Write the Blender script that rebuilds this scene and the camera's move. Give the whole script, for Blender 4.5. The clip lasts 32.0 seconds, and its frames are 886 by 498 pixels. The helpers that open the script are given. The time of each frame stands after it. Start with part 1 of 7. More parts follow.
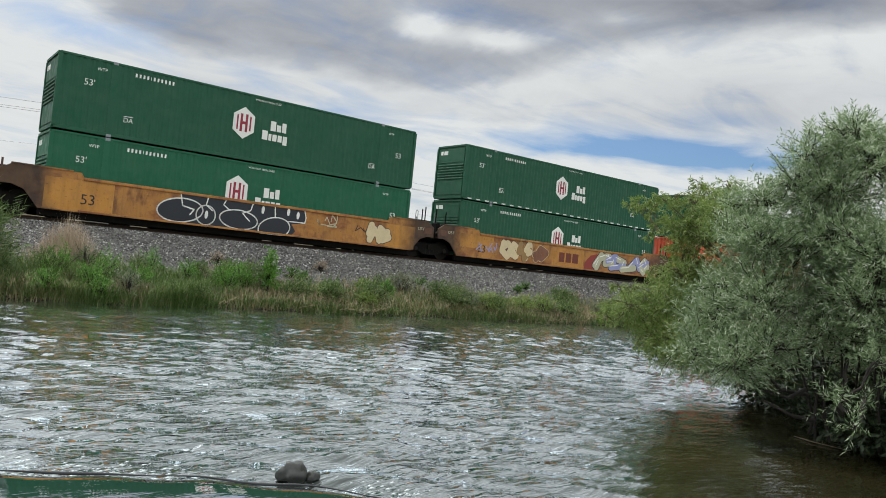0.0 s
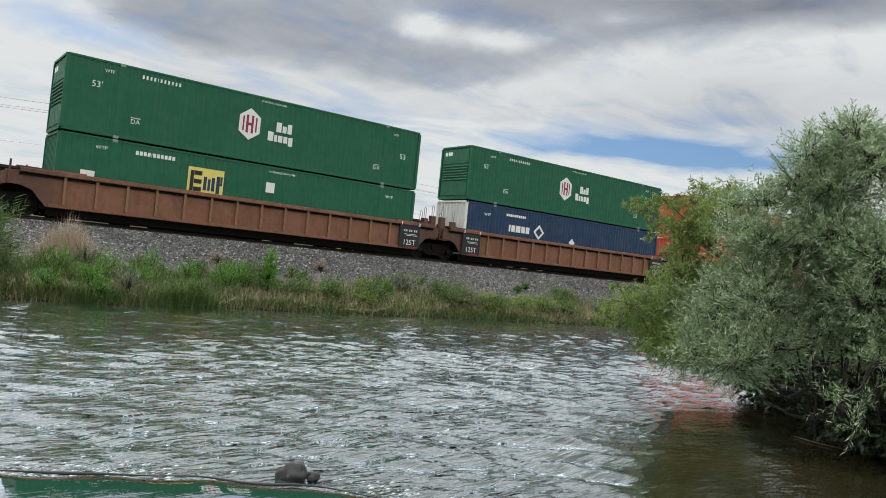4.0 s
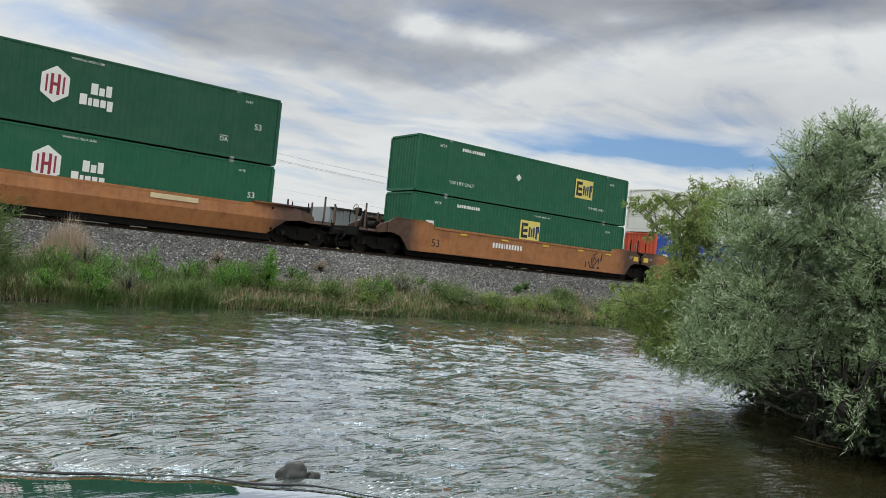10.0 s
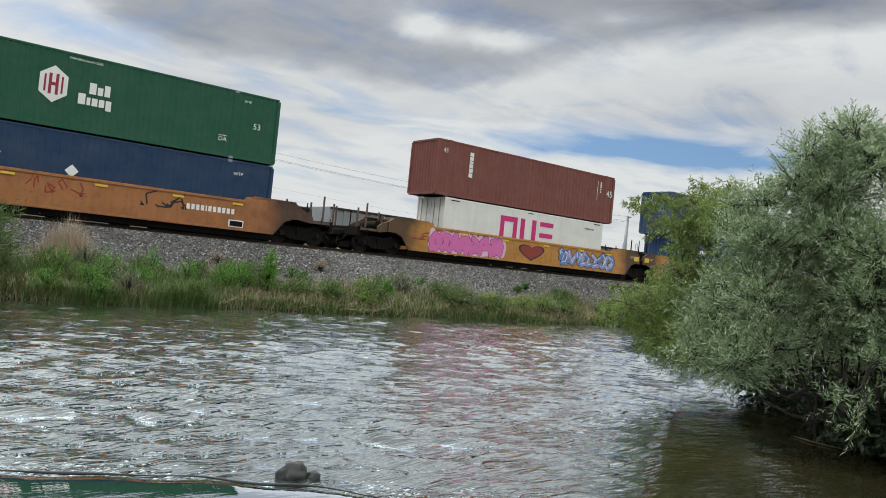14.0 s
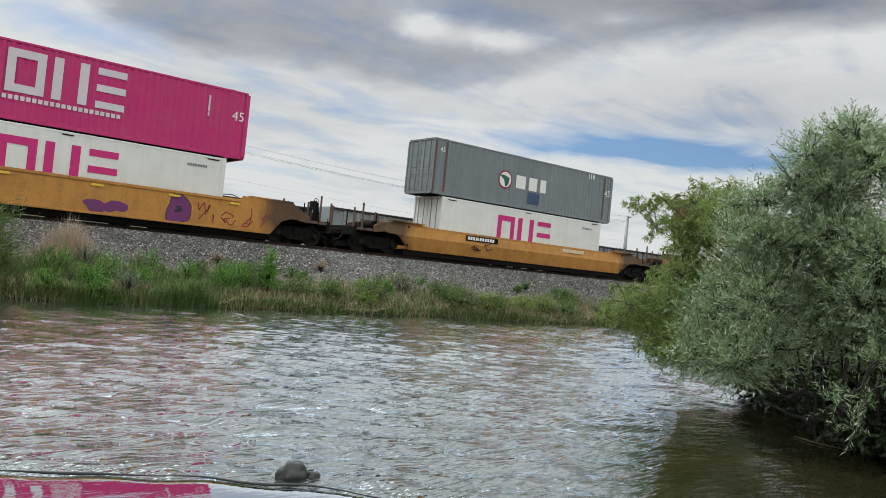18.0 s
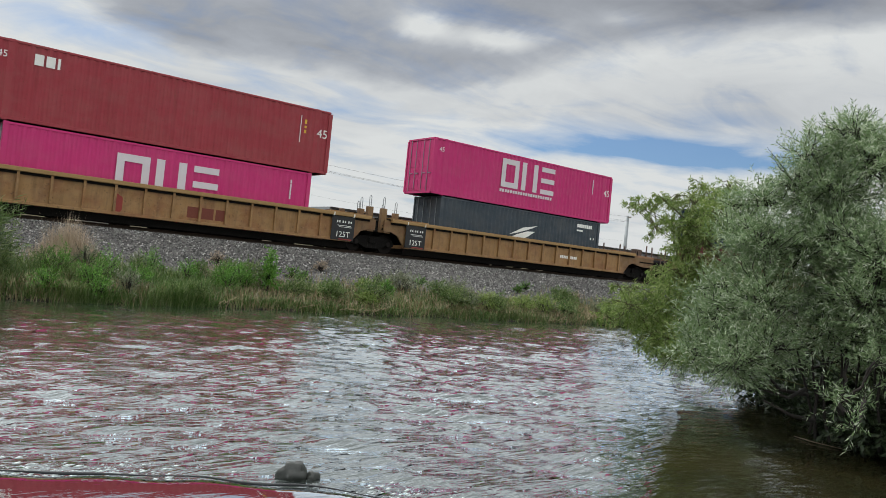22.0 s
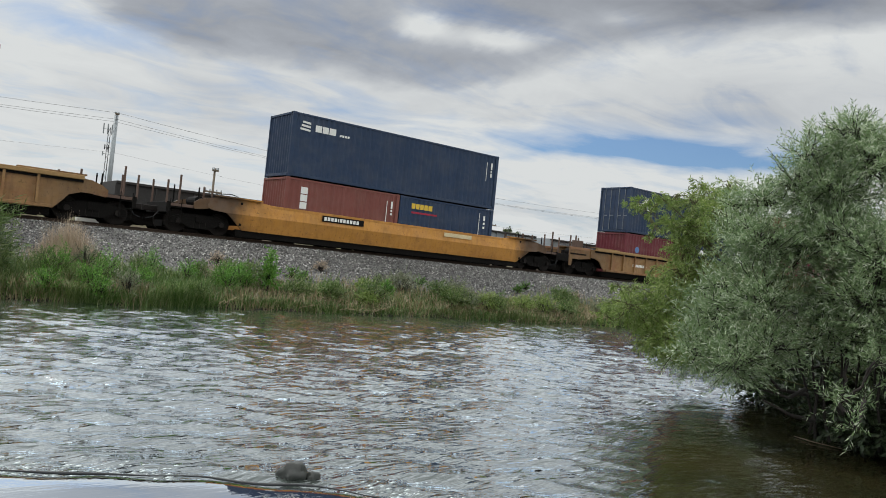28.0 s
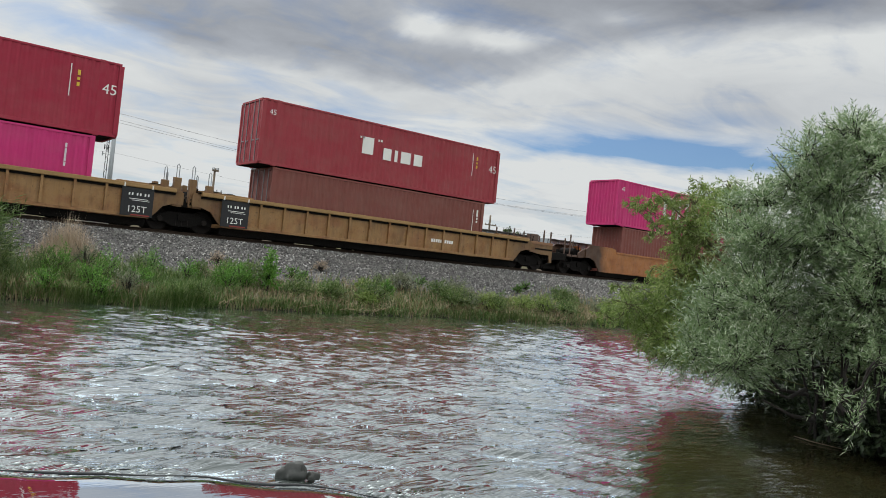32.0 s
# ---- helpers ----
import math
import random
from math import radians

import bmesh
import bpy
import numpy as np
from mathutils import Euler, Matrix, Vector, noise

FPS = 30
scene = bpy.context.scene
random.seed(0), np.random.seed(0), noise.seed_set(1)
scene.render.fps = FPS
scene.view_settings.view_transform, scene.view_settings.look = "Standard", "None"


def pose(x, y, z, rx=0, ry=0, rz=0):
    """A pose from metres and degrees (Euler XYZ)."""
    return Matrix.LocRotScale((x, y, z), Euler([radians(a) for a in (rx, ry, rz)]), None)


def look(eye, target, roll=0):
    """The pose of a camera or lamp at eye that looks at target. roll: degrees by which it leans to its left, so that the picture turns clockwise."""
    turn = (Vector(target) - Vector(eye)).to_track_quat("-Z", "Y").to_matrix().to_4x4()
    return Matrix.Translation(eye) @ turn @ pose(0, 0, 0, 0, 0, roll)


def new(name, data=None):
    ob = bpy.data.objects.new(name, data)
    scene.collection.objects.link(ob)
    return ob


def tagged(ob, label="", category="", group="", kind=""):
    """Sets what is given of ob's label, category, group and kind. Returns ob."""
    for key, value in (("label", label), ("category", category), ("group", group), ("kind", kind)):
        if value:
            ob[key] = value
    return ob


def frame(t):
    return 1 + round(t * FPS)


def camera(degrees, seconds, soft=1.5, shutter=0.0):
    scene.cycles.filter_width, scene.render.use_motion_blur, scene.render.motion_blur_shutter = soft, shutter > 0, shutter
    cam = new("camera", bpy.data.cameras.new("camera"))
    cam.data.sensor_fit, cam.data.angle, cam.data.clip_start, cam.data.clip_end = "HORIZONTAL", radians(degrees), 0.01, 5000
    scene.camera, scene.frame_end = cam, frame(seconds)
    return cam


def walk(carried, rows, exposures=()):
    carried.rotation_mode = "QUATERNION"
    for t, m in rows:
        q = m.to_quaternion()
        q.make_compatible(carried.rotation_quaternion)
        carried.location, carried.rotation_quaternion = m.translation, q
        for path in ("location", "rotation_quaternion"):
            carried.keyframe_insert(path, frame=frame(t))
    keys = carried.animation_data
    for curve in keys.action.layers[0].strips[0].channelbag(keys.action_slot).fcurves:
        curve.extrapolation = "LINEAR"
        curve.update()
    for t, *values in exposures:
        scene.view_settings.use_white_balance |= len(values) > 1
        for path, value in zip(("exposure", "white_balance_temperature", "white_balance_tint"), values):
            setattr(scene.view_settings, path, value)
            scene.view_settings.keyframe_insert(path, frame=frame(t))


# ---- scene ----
EYE = (0.0, 0.0, 1.9)
YAW, PITCH, ROLL = radians(37.1456), radians(1.481), 5.679
AIM = (EYE[0] + math.sin(YAW) * math.cos(PITCH), EYE[1] + math.cos(YAW) * math.cos(PITCH), EYE[2] + math.sin(PITCH))
cam = camera(60.906, 32.0, soft=0.9)
walk(cam, [(0.0, look(EYE, AIM, ROLL)), (32.0, look(EYE, AIM, ROLL))], exposures=[(0.0, 0.02), (12.0, -0.02), (20.0, -0.07), (28.0, -0.09), (32.0, -0.08)])

# ---------------------------------------------------------------- world and sun
SUN_AZ, SUN_EL = radians(-22.0), radians(52.0)   # azimuth from +Y towards +X


def build_world():
    w = bpy.data.worlds.new("sky")
    scene.world = w
    w.use_nodes = True
    nt = w.node_tree
    nt.nodes.clear()
    N, Lk = nt.nodes.new, nt.links.new

    def val(x):
        n = N("ShaderNodeValue")
        n.outputs[0].default_value = x
        return n.outputs[0]

    def op(kind, a, b=None, clamp=False):
        n = N("ShaderNodeMath")
        n.operation, n.use_clamp = kind, clamp
        for k, v in enumerate((a, b)):
            if v is None:
                continue
            if isinstance(v, (int, float)):
                n.inputs[k].default_value = v
            else:
                Lk(v, n.inputs[k])
        return n.outputs[0]

    tc = N("ShaderNodeTexCoord")
    sep = N("ShaderNodeSeparateXYZ")
    Lk(tc.outputs["Generated"], sep.inputs[0])
    dx, dy, dz = sep.outputs
    # cloud-layer coordinates: the direction projected on a high flat layer
    den = op("ADD", op("MAXIMUM", dz, 0.0), 0.10)
    comb = N("ShaderNodeCombineXYZ")
    Lk(op("DIVIDE", dx, den), comb.inputs[0])
    Lk(op("DIVIDE", dy, den), comb.inputs[1])

    def noise_tex(scale, detail, rough, seed, dist=0.0, squash=(1, 1, 1)):
        m = N("ShaderNodeMapping")
        m.inputs["Location"].default_value = (seed, seed * 0.7, 0)
        m.inputs["Scale"].default_value = squash
        m.inputs["Rotation"].default_value = (0, 0, 0.35)
        Lk(comb.outputs[0], m.inputs["Vector"])
        n = N("ShaderNodeTexNoise")
        n.inputs["Scale"].default_value = scale
        n.inputs["Detail"].default_value = detail
        n.inputs["Roughness"].default_value = rough
        n.inputs["Distortion"].default_value = dist
        Lk(m.outputs[0], n.inputs["Vector"])
        return n.outputs["Fac"]

    n1 = noise_tex(0.9, 7, 0.55, 3.1, 0.5, (1, 0.75, 1))
    n2 = noise_tex(0.42, 5, 0.5, 11.7, 0.3, (1, 0.8, 1))
    n3 = noise_tex(2.6, 6, 0.6, 5.3, 0.6)
    n4 = noise_tex(2.2, 8, 0.58, 8.9, 0.9, (0.75, 1.2, 1))
    # azimuth and elevation in degrees, stirred by the noise
    az = op("MULTIPLY", op("ARCTAN2", dx, dy), 57.2958)
    el = op("MULTIPLY", op("ARCSINE", dz), 57.2958)
    el0 = el
    az = op("ADD", az, op("MULTIPLY", op("SUBTRACT", n1, 0.5), 12.0))
    el = op("ADD", el, op("MULTIPLY", op("SUBTRACT", n1, 0.5), 7.0))

    def blob(a0, e0, sa, se, slope=0.0):
        da = op("SUBTRACT", az, a0)
        a = op("DIVIDE", da, sa)
        e = op("DIVIDE", op("SUBTRACT", op("SUBTRACT", el, e0), op("MULTIPLY", da, slope)), se)
        return op("EXPONENT", op("MULTIPLY", op("ADD", op("MULTIPLY", a, a), op("MULTIPLY", e, e)), -1.0))

    # blue openings
    blue = op("ADD", op("MULTIPLY", blob(53.0, 9.9, 11.5, 1.25), 1.55), op("MULTIPLY", blob(31.0, 12.2, 5.5, 1.1, -0.12), 0.35))
    blue = op("ADD", blue, op("MULTIPLY", blob(9.5, 12.9, 4.5, 0.9), 0.75))
    blue = op("ADD", blue, op("MULTIPLY", blob(57.0, 13.0, 4.5, 0.9), 0.45))
    blue = op("ADD", blue, op("MULTIPLY", op("SUBTRACT", n3, 0.5), 0.9))
    blue = op("ADD", blue, op("MULTIPLY", op("SUBTRACT", n4, 0.5), 1.3))
    blue = op("ADD", blue, op("MULTIPLY", op("SUBTRACT", n1, 0.54), 0.3), clamp=True)
    # dark cloud base: its lower edge climbs with the azimuth
    rim = N("ShaderNodeValToRGB")
    rim.color_ramp.elements[0].position, rim.color_ramp.elements[1].position = 0.0, 1.0
    for e, lev in zip(rim.color_ramp.elements, (16.5, 18.5)):
        e.color = (lev / 30, lev / 30, lev / 30, 1)
    for a0, lev in ((8.0, 15.2), (11.5, 13.4), (16.0, 12.7), (28.0, 13.3), (41.0, 14.7), (50.0, 16.2), (57.0, 17.3), (66.0, 17.9)):
        e = rim.color_ramp.elements.new(a0 / 80)
        e.color = (lev / 30, lev / 30, lev / 30, 1)
    Lk(op("DIVIDE", az, 80.0, clamp=True), rim.inputs[0])
    lift = N("ShaderNodeSeparateColor")
    Lk(rim.outputs[0], lift.inputs[0])
    edge = op("SUBTRACT", el, op("MULTIPLY", lift.outputs[0], 30.0))
    edge = op("ADD", edge, op("MULTIPLY", op("SUBTRACT", n2, 0.5), 3.0))
    dark = op("MULTIPLY", op("ADD", edge, 0.6), 0.5, clamp=True)
    dark = op("SUBTRACT", dark, op("MULTIPLY", blob(33.8, 17.6, 2.8, 1.1), 1.1))
    dark = op("SUBTRACT", dark, op("MULTIPLY", blob(40.3, 17.6, 3.2, 1.1), 1.2))
    dark = op("SUBTRACT", dark, op("MULTIPLY", blob(48.3, 19.0, 2.0, 0.7), 0.55), clamp=True)
    dark = op("MULTIPLY", dark, op("ADD", op("ADD", op("MULTIPLY", n3, 0.75), 0.10), op("MULTIPLY", blob(58.0, 20.0, 12.0, 3.0), 0.4)), clamp=True)
    high = op("MULTIPLY", op("SUBTRACT", el0, 20.4), 0.22, clamp=True)   # thin bright cloud, added just above the camera's view to brighten the water
    dark = op("MULTIPLY", dark, op("SUBTRACT", 1.0, op("MULTIPLY", high, 0.9)), clamp=True)
    shade = op("ADD", dark, op("MULTIPLY", op("SUBTRACT", n1, 0.5), 0.55))
    shade = op("ADD", shade, op("MULTIPLY", op("SUBTRACT", n4, 0.5), 0.30))
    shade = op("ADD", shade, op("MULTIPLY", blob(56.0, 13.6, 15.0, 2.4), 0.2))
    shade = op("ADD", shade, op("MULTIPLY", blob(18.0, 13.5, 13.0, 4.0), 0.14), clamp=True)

    ramp = N("ShaderNodeValToRGB")
    cr = ramp.color_ramp
    cr.elements[0].position, cr.elements[0].color = 0.0, (0.775, 0.80, 0.80, 1)
    cr.elements[1].position, cr.elements[1].color = 1.0, (0.20, 0.215, 0.25, 1)
    mid = cr.elements.new(0.35)
    mid.color = (0.455, 0.485, 0.53, 1)
    Lk(shade, ramp.inputs[0])
    sky = N("ShaderNodeTexSky")
    sky.sky_type, sky.sun_disc = "NISHITA", False
    sky.sun_elevation, sky.sun_rotation = SUN_EL, SUN_AZ
    b1, b2, mix, out = N("ShaderNodeBackground"), N("ShaderNodeBackground"), N("ShaderNodeMixShader"), N("ShaderNodeOutputWorld")
    deep = N("ShaderNodeMix")
    deep.data_type, deep.blend_type = "RGBA", "MULTIPLY"
    deep.inputs["Factor"].default_value = 1.0
    deep.inputs["B"].default_value = (0.62, 0.86, 1.12, 1)
    Lk(sky.outputs[0], deep.inputs["A"])
    Lk(deep.outputs["Result"], b1.inputs[0])
    b1.inputs[1].default_value = 0.10
    Lk(ramp.outputs[0], b2.inputs[0])
    # the cloud veil is brightest round the hidden sun
    sd = N("ShaderNodeVectorMath")
    sd.operation = "DOT_PRODUCT"
    Lk(tc.outputs["Generated"], sd.inputs[0])
    sd.inputs[1].default_value = (math.sin(SUN_AZ) * math.cos(SUN_EL), math.cos(SUN_AZ) * math.cos(SUN_EL), math.sin(SUN_EL))
    glow = op("MULTIPLY", op("POWER", op("MAXIMUM", sd.outputs["Value"], 0.0), 9.0), 2.4)
    Lk(op("ADD", op("ADD", 0.95, op("MULTIPLY", high, 1.2)), op("MULTIPLY", glow, high)), b2.inputs[1])
    Lk(op("SUBTRACT", 1.0, op("MULTIPLY", blue, 0.92)), mix.inputs[0])
    Lk(b1.outputs[0], mix.inputs[1])
    Lk(b2.outputs[0], mix.inputs[2])
    Lk(mix.outputs[0], out.inputs[0])


build_world()
sun_data = bpy.data.lights.new("sun", "SUN")
sun_data.energy, sun_data.angle, sun_data.color = 1.2, radians(12), (1.0, 0.98, 0.94)
sun = new("sun", sun_data)
sun.matrix_world = look((0, 0, 60), (-math.sin(SUN_AZ) * math.cos(SUN_EL), -math.cos(SUN_AZ) * math.cos(SUN_EL), 60 - math.sin(SUN_EL)))


# ---------------------------------------------------------------- materials
def rgb(h):
    c = [int(h[k:k + 2], 16) / 255 for k in (0, 2, 4)]
    return tuple(x / 12.92 if x <= 0.04045 else ((x + 0.055) / 1.055) ** 2.4 for x in c)


class Mat:
    """A small wrapper round a node material."""

    def __init__(self, name, color, rough=0.6, metal=0.0):
        self.m = bpy.data.materials.new(name)
        self.m.use_nodes = True
        self.nt = self.m.node_tree
        self.b = self.nt.nodes["Principled BSDF"]
        self.b.inputs["Base Color"].default_value = (*color, 1)
        self.b.inputs["Roughness"].default_value = rough
        self.b.inputs["Metallic"].default_value = metal
        self.co = self.nt.nodes.new("ShaderNodeTexCoord").outputs["Object"]
        self.last = None

    def shift(self):
        """Moves the texture space by the object's random number, so that repeats differ."""
        oi = self.nt.nodes.new("ShaderNodeObjectInfo")
        mul = self.nt.nodes.new("ShaderNodeVectorMath")
        mul.operation = "MULTIPLY_ADD"
        mul.inputs[1].default_value = (1, 1, 1)
        sc = self.nt.nodes.new("ShaderNodeVectorMath")
        sc.operation = "SCALE"
        sc.inputs[0].default_value = (37.0, 11.0, 23.0)
        self.nt.links.new(oi.outputs["Random"], sc.inputs["Scale"])
        self.nt.links.new(self.co, mul.inputs[0])
        self.nt.links.new(sc.outputs[0], mul.inputs[2])
        self.co = mul.outputs[0]
        return self

    def noise(self, scale, detail=4, squash=(1, 1, 1), rough=0.55, lo=0.35, hi=0.65, turn=0.0):
        mp = self.nt.nodes.new("ShaderNodeMapping")
        mp.inputs["Rotation"].default_value = (0, 0, turn)
        mp.inputs["Scale"].default_value = squash
        self.nt.links.new(self.co, mp.inputs["Vector"])
        n = self.nt.nodes.new("ShaderNodeTexNoise")
        n.inputs["Scale"].default_value, n.inputs["Detail"].default_value, n.inputs["Roughness"].default_value = scale, detail, rough
        self.nt.links.new(mp.outputs[0], n.inputs["Vector"])
        r = self.nt.nodes.new("ShaderNodeMapRange")
        r.inputs["From Min"].default_value, r.inputs["From Max"].default_value = lo, hi
        self.nt.links.new(n.outputs["Fac"], r.inputs["Value"])
        return r.outputs["Result"]

    def tint(self, fac, color, amount=1.0):
        """Mixes a colour over what is there, by a mask."""
        mx = self.nt.nodes.new("ShaderNodeMix")
        mx.data_type = "RGBA"
        s = self.nt.nodes.new("ShaderNodeMath")
        s.operation, s.use_clamp = "MULTIPLY", True
        self.nt.links.new(fac, s.inputs[0])
        s.inputs[1].default_value = amount
        self.nt.links.new(s.outputs[0], mx.inputs["Factor"])
        if self.last is None:
            mx.inputs["A"].default_value = self.b.inputs["Base Color"].default_value
        else:
            self.nt.links.new(self.last, mx.inputs["A"])
        mx.inputs["B"].default_value = (*color, 1)
        self.last = mx.outputs["Result"]
        self.nt.links.new(self.last, self.b.inputs["Base Color"])
        return self

    def island(self, lo=0.0, hi=1.0):
        g = self.nt.nodes.new("ShaderNodeNewGeometry")
        r = self.nt.nodes.new("ShaderNodeMapRange")
        r.inputs["From Min"].default_value, r.inputs["From Max"].default_value = lo, hi
        self.nt.links.new(g.outputs["Random Per Island"], r.inputs["Value"])
        return r.outputs["Result"]

    def bump(self, fac, strength=0.3, dist=0.02):
        bp = self.nt.nodes.new("ShaderNodeBump")
        bp.inputs["Strength"].default_value, bp.inputs["Distance"].default_value = strength, dist
        self.nt.links.new(fac, bp.inputs["Height"])
        prev = self.b.inputs["Normal"].links
        if prev:
            self.nt.links.new(prev[0].from_socket, bp.inputs["Normal"])
        self.nt.links.new(bp.outputs[0], self.b.inputs["Normal"])
        return self

    def gloss(self, fac, lo, hi):
        r = self.nt.nodes.new("ShaderNodeMapRange")
        r.inputs["To Min"].default_value, r.inputs["To Max"].default_value = lo, hi
        self.nt.links.new(fac, r.inputs["Value"])
        self.nt.links.new(r.outputs[0], self.b.inputs["Roughness"])
        return self


def paint(name, hexcol, wear=0.25, rust=0.12, dust=0.2, rough=0.58):
    """Painted steel: faded patches, dust, vertical rust runs."""
    k = Mat(name, rgb(hexcol), rough).shift()
    c = rgb(hexcol)
    k.tint(k.noise(0.5, 4, lo=0.3, hi=0.75), tuple(min(1, x * 1.3 + 0.02) for x in c), wear)
    k.tint(k.noise(1.7, 5, (3.0, 3.0, 0.18), lo=0.45, hi=0.8), tuple(x * 0.55 for x in c), wear)
    k.tint(k.noise(6.0, 5, (1.0, 1.0, 0.10), 0.65, 0.60, 0.78), rgb("6b3d24"), rust)
    k.tint(k.noise(14.0, 6, lo=0.62, hi=0.72), rgb("54311f"), rust * 1.6)
    k.tint(k.noise(0.9, 6, (1, 1, 1.6), lo=0.42, hi=0.8), rgb("8a8172"), dust)
    k.b.inputs["Specular IOR Level"].default_value = 0.32
    k.gloss(k.noise(3.0, 4), rough - 0.1, rough + 0.15)
    k.bump(k.noise(30.0, 3), 0.05, 0.01)
    return k.m


def weathered(name, hexcol, rust=0.6, grime=0.4, dust=0.85):
    """Old well-car paint: faded patches, rust blooms, rain streaks, brake dust near the trucks."""
    c = rgb(hexcol)
    k = Mat(name, c, 0.6)
    own = k.co
    k.shift()
    k.tint(k.noise(0.45, 5, (1, 1, 1.3), 0.6, 0.38, 0.66), tuple(min(1, x * 1.22 + 0.01) for x in c), 0.55)
    k.tint(k.noise(0.7, 7, (1, 1, 1.6), 0.66, 0.48, 0.64), rgb("7a4426"), rust)
    k.tint(k.noise(2.1, 7, (1, 1, 0.5), 0.66, 0.52, 0.68), rgb("58351f"), rust * 0.8)
    k.tint(k.noise(2.4, 5, (2.6, 2.6, 0.22), 0.6, 0.50, 0.74), rgb("3d2c20"), grime * 0.7)
    k.tint(k.noise(0.8, 6, (1.4, 1, 0.7), 0.6, 0.54, 0.74), rgb("40301f"), grime * 0.8)
    k.tint(k.noise(11.0, 6, lo=0.60, hi=0.70), rgb("3a281c"), 0.5)
    k.tint(k.noise(7.0, 4, (1, 1, 2.0), 0.6, 0.66, 0.72), tuple(min(1, x * 1.5 + 0.06) for x in c), 0.35)
    sx = k.nt.nodes.new("ShaderNodeSeparateXYZ")
    k.nt.links.new(own, sx.inputs[0])
    ab = k.nt.nodes.new("ShaderNodeMath")
    ab.operation = "ABSOLUTE"
    k.nt.links.new(sx.outputs[0], ab.inputs[0])
    md = k.nt.nodes.new("ShaderNodeMath")
    md.operation = "MULTIPLY_ADD"
    k.nt.links.new(k.noise(0.9, 5, lo=0.2, hi=0.8), md.inputs[0])
    md.inputs[1].default_value = 0.9
    k.nt.links.new(ab.outputs[0], md.inputs[2])
    mr = k.nt.nodes.new("ShaderNodeMapRange")
    mr.inputs["From Min"].default_value, mr.inputs["From Max"].default_value = 8.0, 8.9
    k.nt.links.new(md.outputs[0], mr.inputs["Value"])
    k.tint(mr.outputs[0], rgb("2b221d"), dust)
    k.gloss(k.noise(3.0, 4), 0.5, 0.8)
    k.bump(k.noise(22.0, 4), 0.12, 0.01)
    return k.m


def plain(name, hexcol, rough=0.6, metal=0.0, var=0.3, spec=0.5):
    k = Mat(name, rgb(hexcol), rough, metal).shift()
    k.b.inputs["Specular IOR Level"].default_value = spec
    c = rgb(hexcol)
    k.tint(k.noise(2.0, 5, lo=0.3, hi=0.75), tuple(x * 0.6 for x in c), var)
    k.tint(k.noise(17.0, 5, lo=0.5, hi=0.75), tuple(min(1, x * 1.25 + 0.01) for x in c), var)
    k.bump(k.noise(40.0, 3), 0.08, 0.01)
    return k.m


def water_mat():
    k = Mat("river_water", (0.044, 0.052, 0.046), 0.25)
    k.tint(k.noise(0.35, 4, lo=0.35, hi=0.7), (0.030, 0.036, 0.031), 0.8)
    k.bump(k.noise(2.2, 3, (0.35, 1.7, 1), 0.5, 0.2, 0.8, 0.6), 0.3, 0.05)
    # the shallows near the lip are riffled, the far deep water runs smoother
    k.bump(k.noise(7.0, 3, (0.3, 1.5, 1), 0.5, 0.2, 0.8, 0.6), 0.5, 0.026)
    sy = k.nt.nodes.new("ShaderNodeSeparateXYZ")
    k.nt.links.new(k.co, sy.inputs[0])
    mr = k.nt.nodes.new("ShaderNodeMapRange")
    mr.inputs["From Min"].default_value, mr.inputs["From Max"].default_value = 6.0, 16.0
    mr.inputs["To Min"].default_value, mr.inputs["To Max"].default_value = 0.8, 0.38
    k.nt.links.new(sy.outputs[1], mr.inputs["Value"])
    k.nt.links.new(mr.outputs[0], k.b.inputs["Normal"].links[0].from_node.inputs["Strength"])
    return surface_gloss(k, 2.35, 0.0, 0.01)


def surface_gloss(k, gain, floor, rough):
    """A mirror film over the body colour, stronger at shallow angles."""
    nt = k.nt
    k.b.inputs["Specular IOR Level"].default_value = 0.0
    fr = nt.nodes.new("ShaderNodeFresnel")
    fr.inputs["IOR"].default_value = 1.333
    gl = nt.nodes.new("ShaderNodeBsdfGlossy")
    gl.inputs["Roughness"].default_value = rough
    gl.inputs["Color"].default_value = (0.92, 0.97, 1.0, 1)
    for n in (fr, gl):
        if k.b.inputs["Normal"].links:
            nt.links.new(k.b.inputs["Normal"].links[0].from_socket, n.inputs["Normal"])
    ma = nt.nodes.new("ShaderNodeMath")
    ma.operation, ma.use_clamp = "MULTIPLY_ADD", True
    nt.links.new(fr.outputs[0], ma.inputs[0])
    ma.inputs[1].default_value, ma.inputs[2].default_value = gain, floor
    mx = nt.nodes.new("ShaderNodeMixShader")
    nt.links.new(ma.outputs[0], mx.inputs[0])
    nt.links.new(k.b.outputs[0], mx.inputs[1])
    nt.links.new(gl.outputs[0], mx.inputs[2])
    nt.links.new(mx.outputs[0], nt.nodes["Material Output"].inputs["Surface"])
    return k.m


def pool_mat():
    k = Mat("calm_water", (0.030, 0.034, 0.024), 0.02)
    k.bump(k.noise(0.9, 2, lo=0.2, hi=0.8), 0.10, 0.03)
    k.bump(k.noise(9.0, 3, (0.4, 1.6, 1), lo=0.3, hi=0.8), 0.06, 0.01)
    return surface_gloss(k, 1.2, 0.02, 0.01)


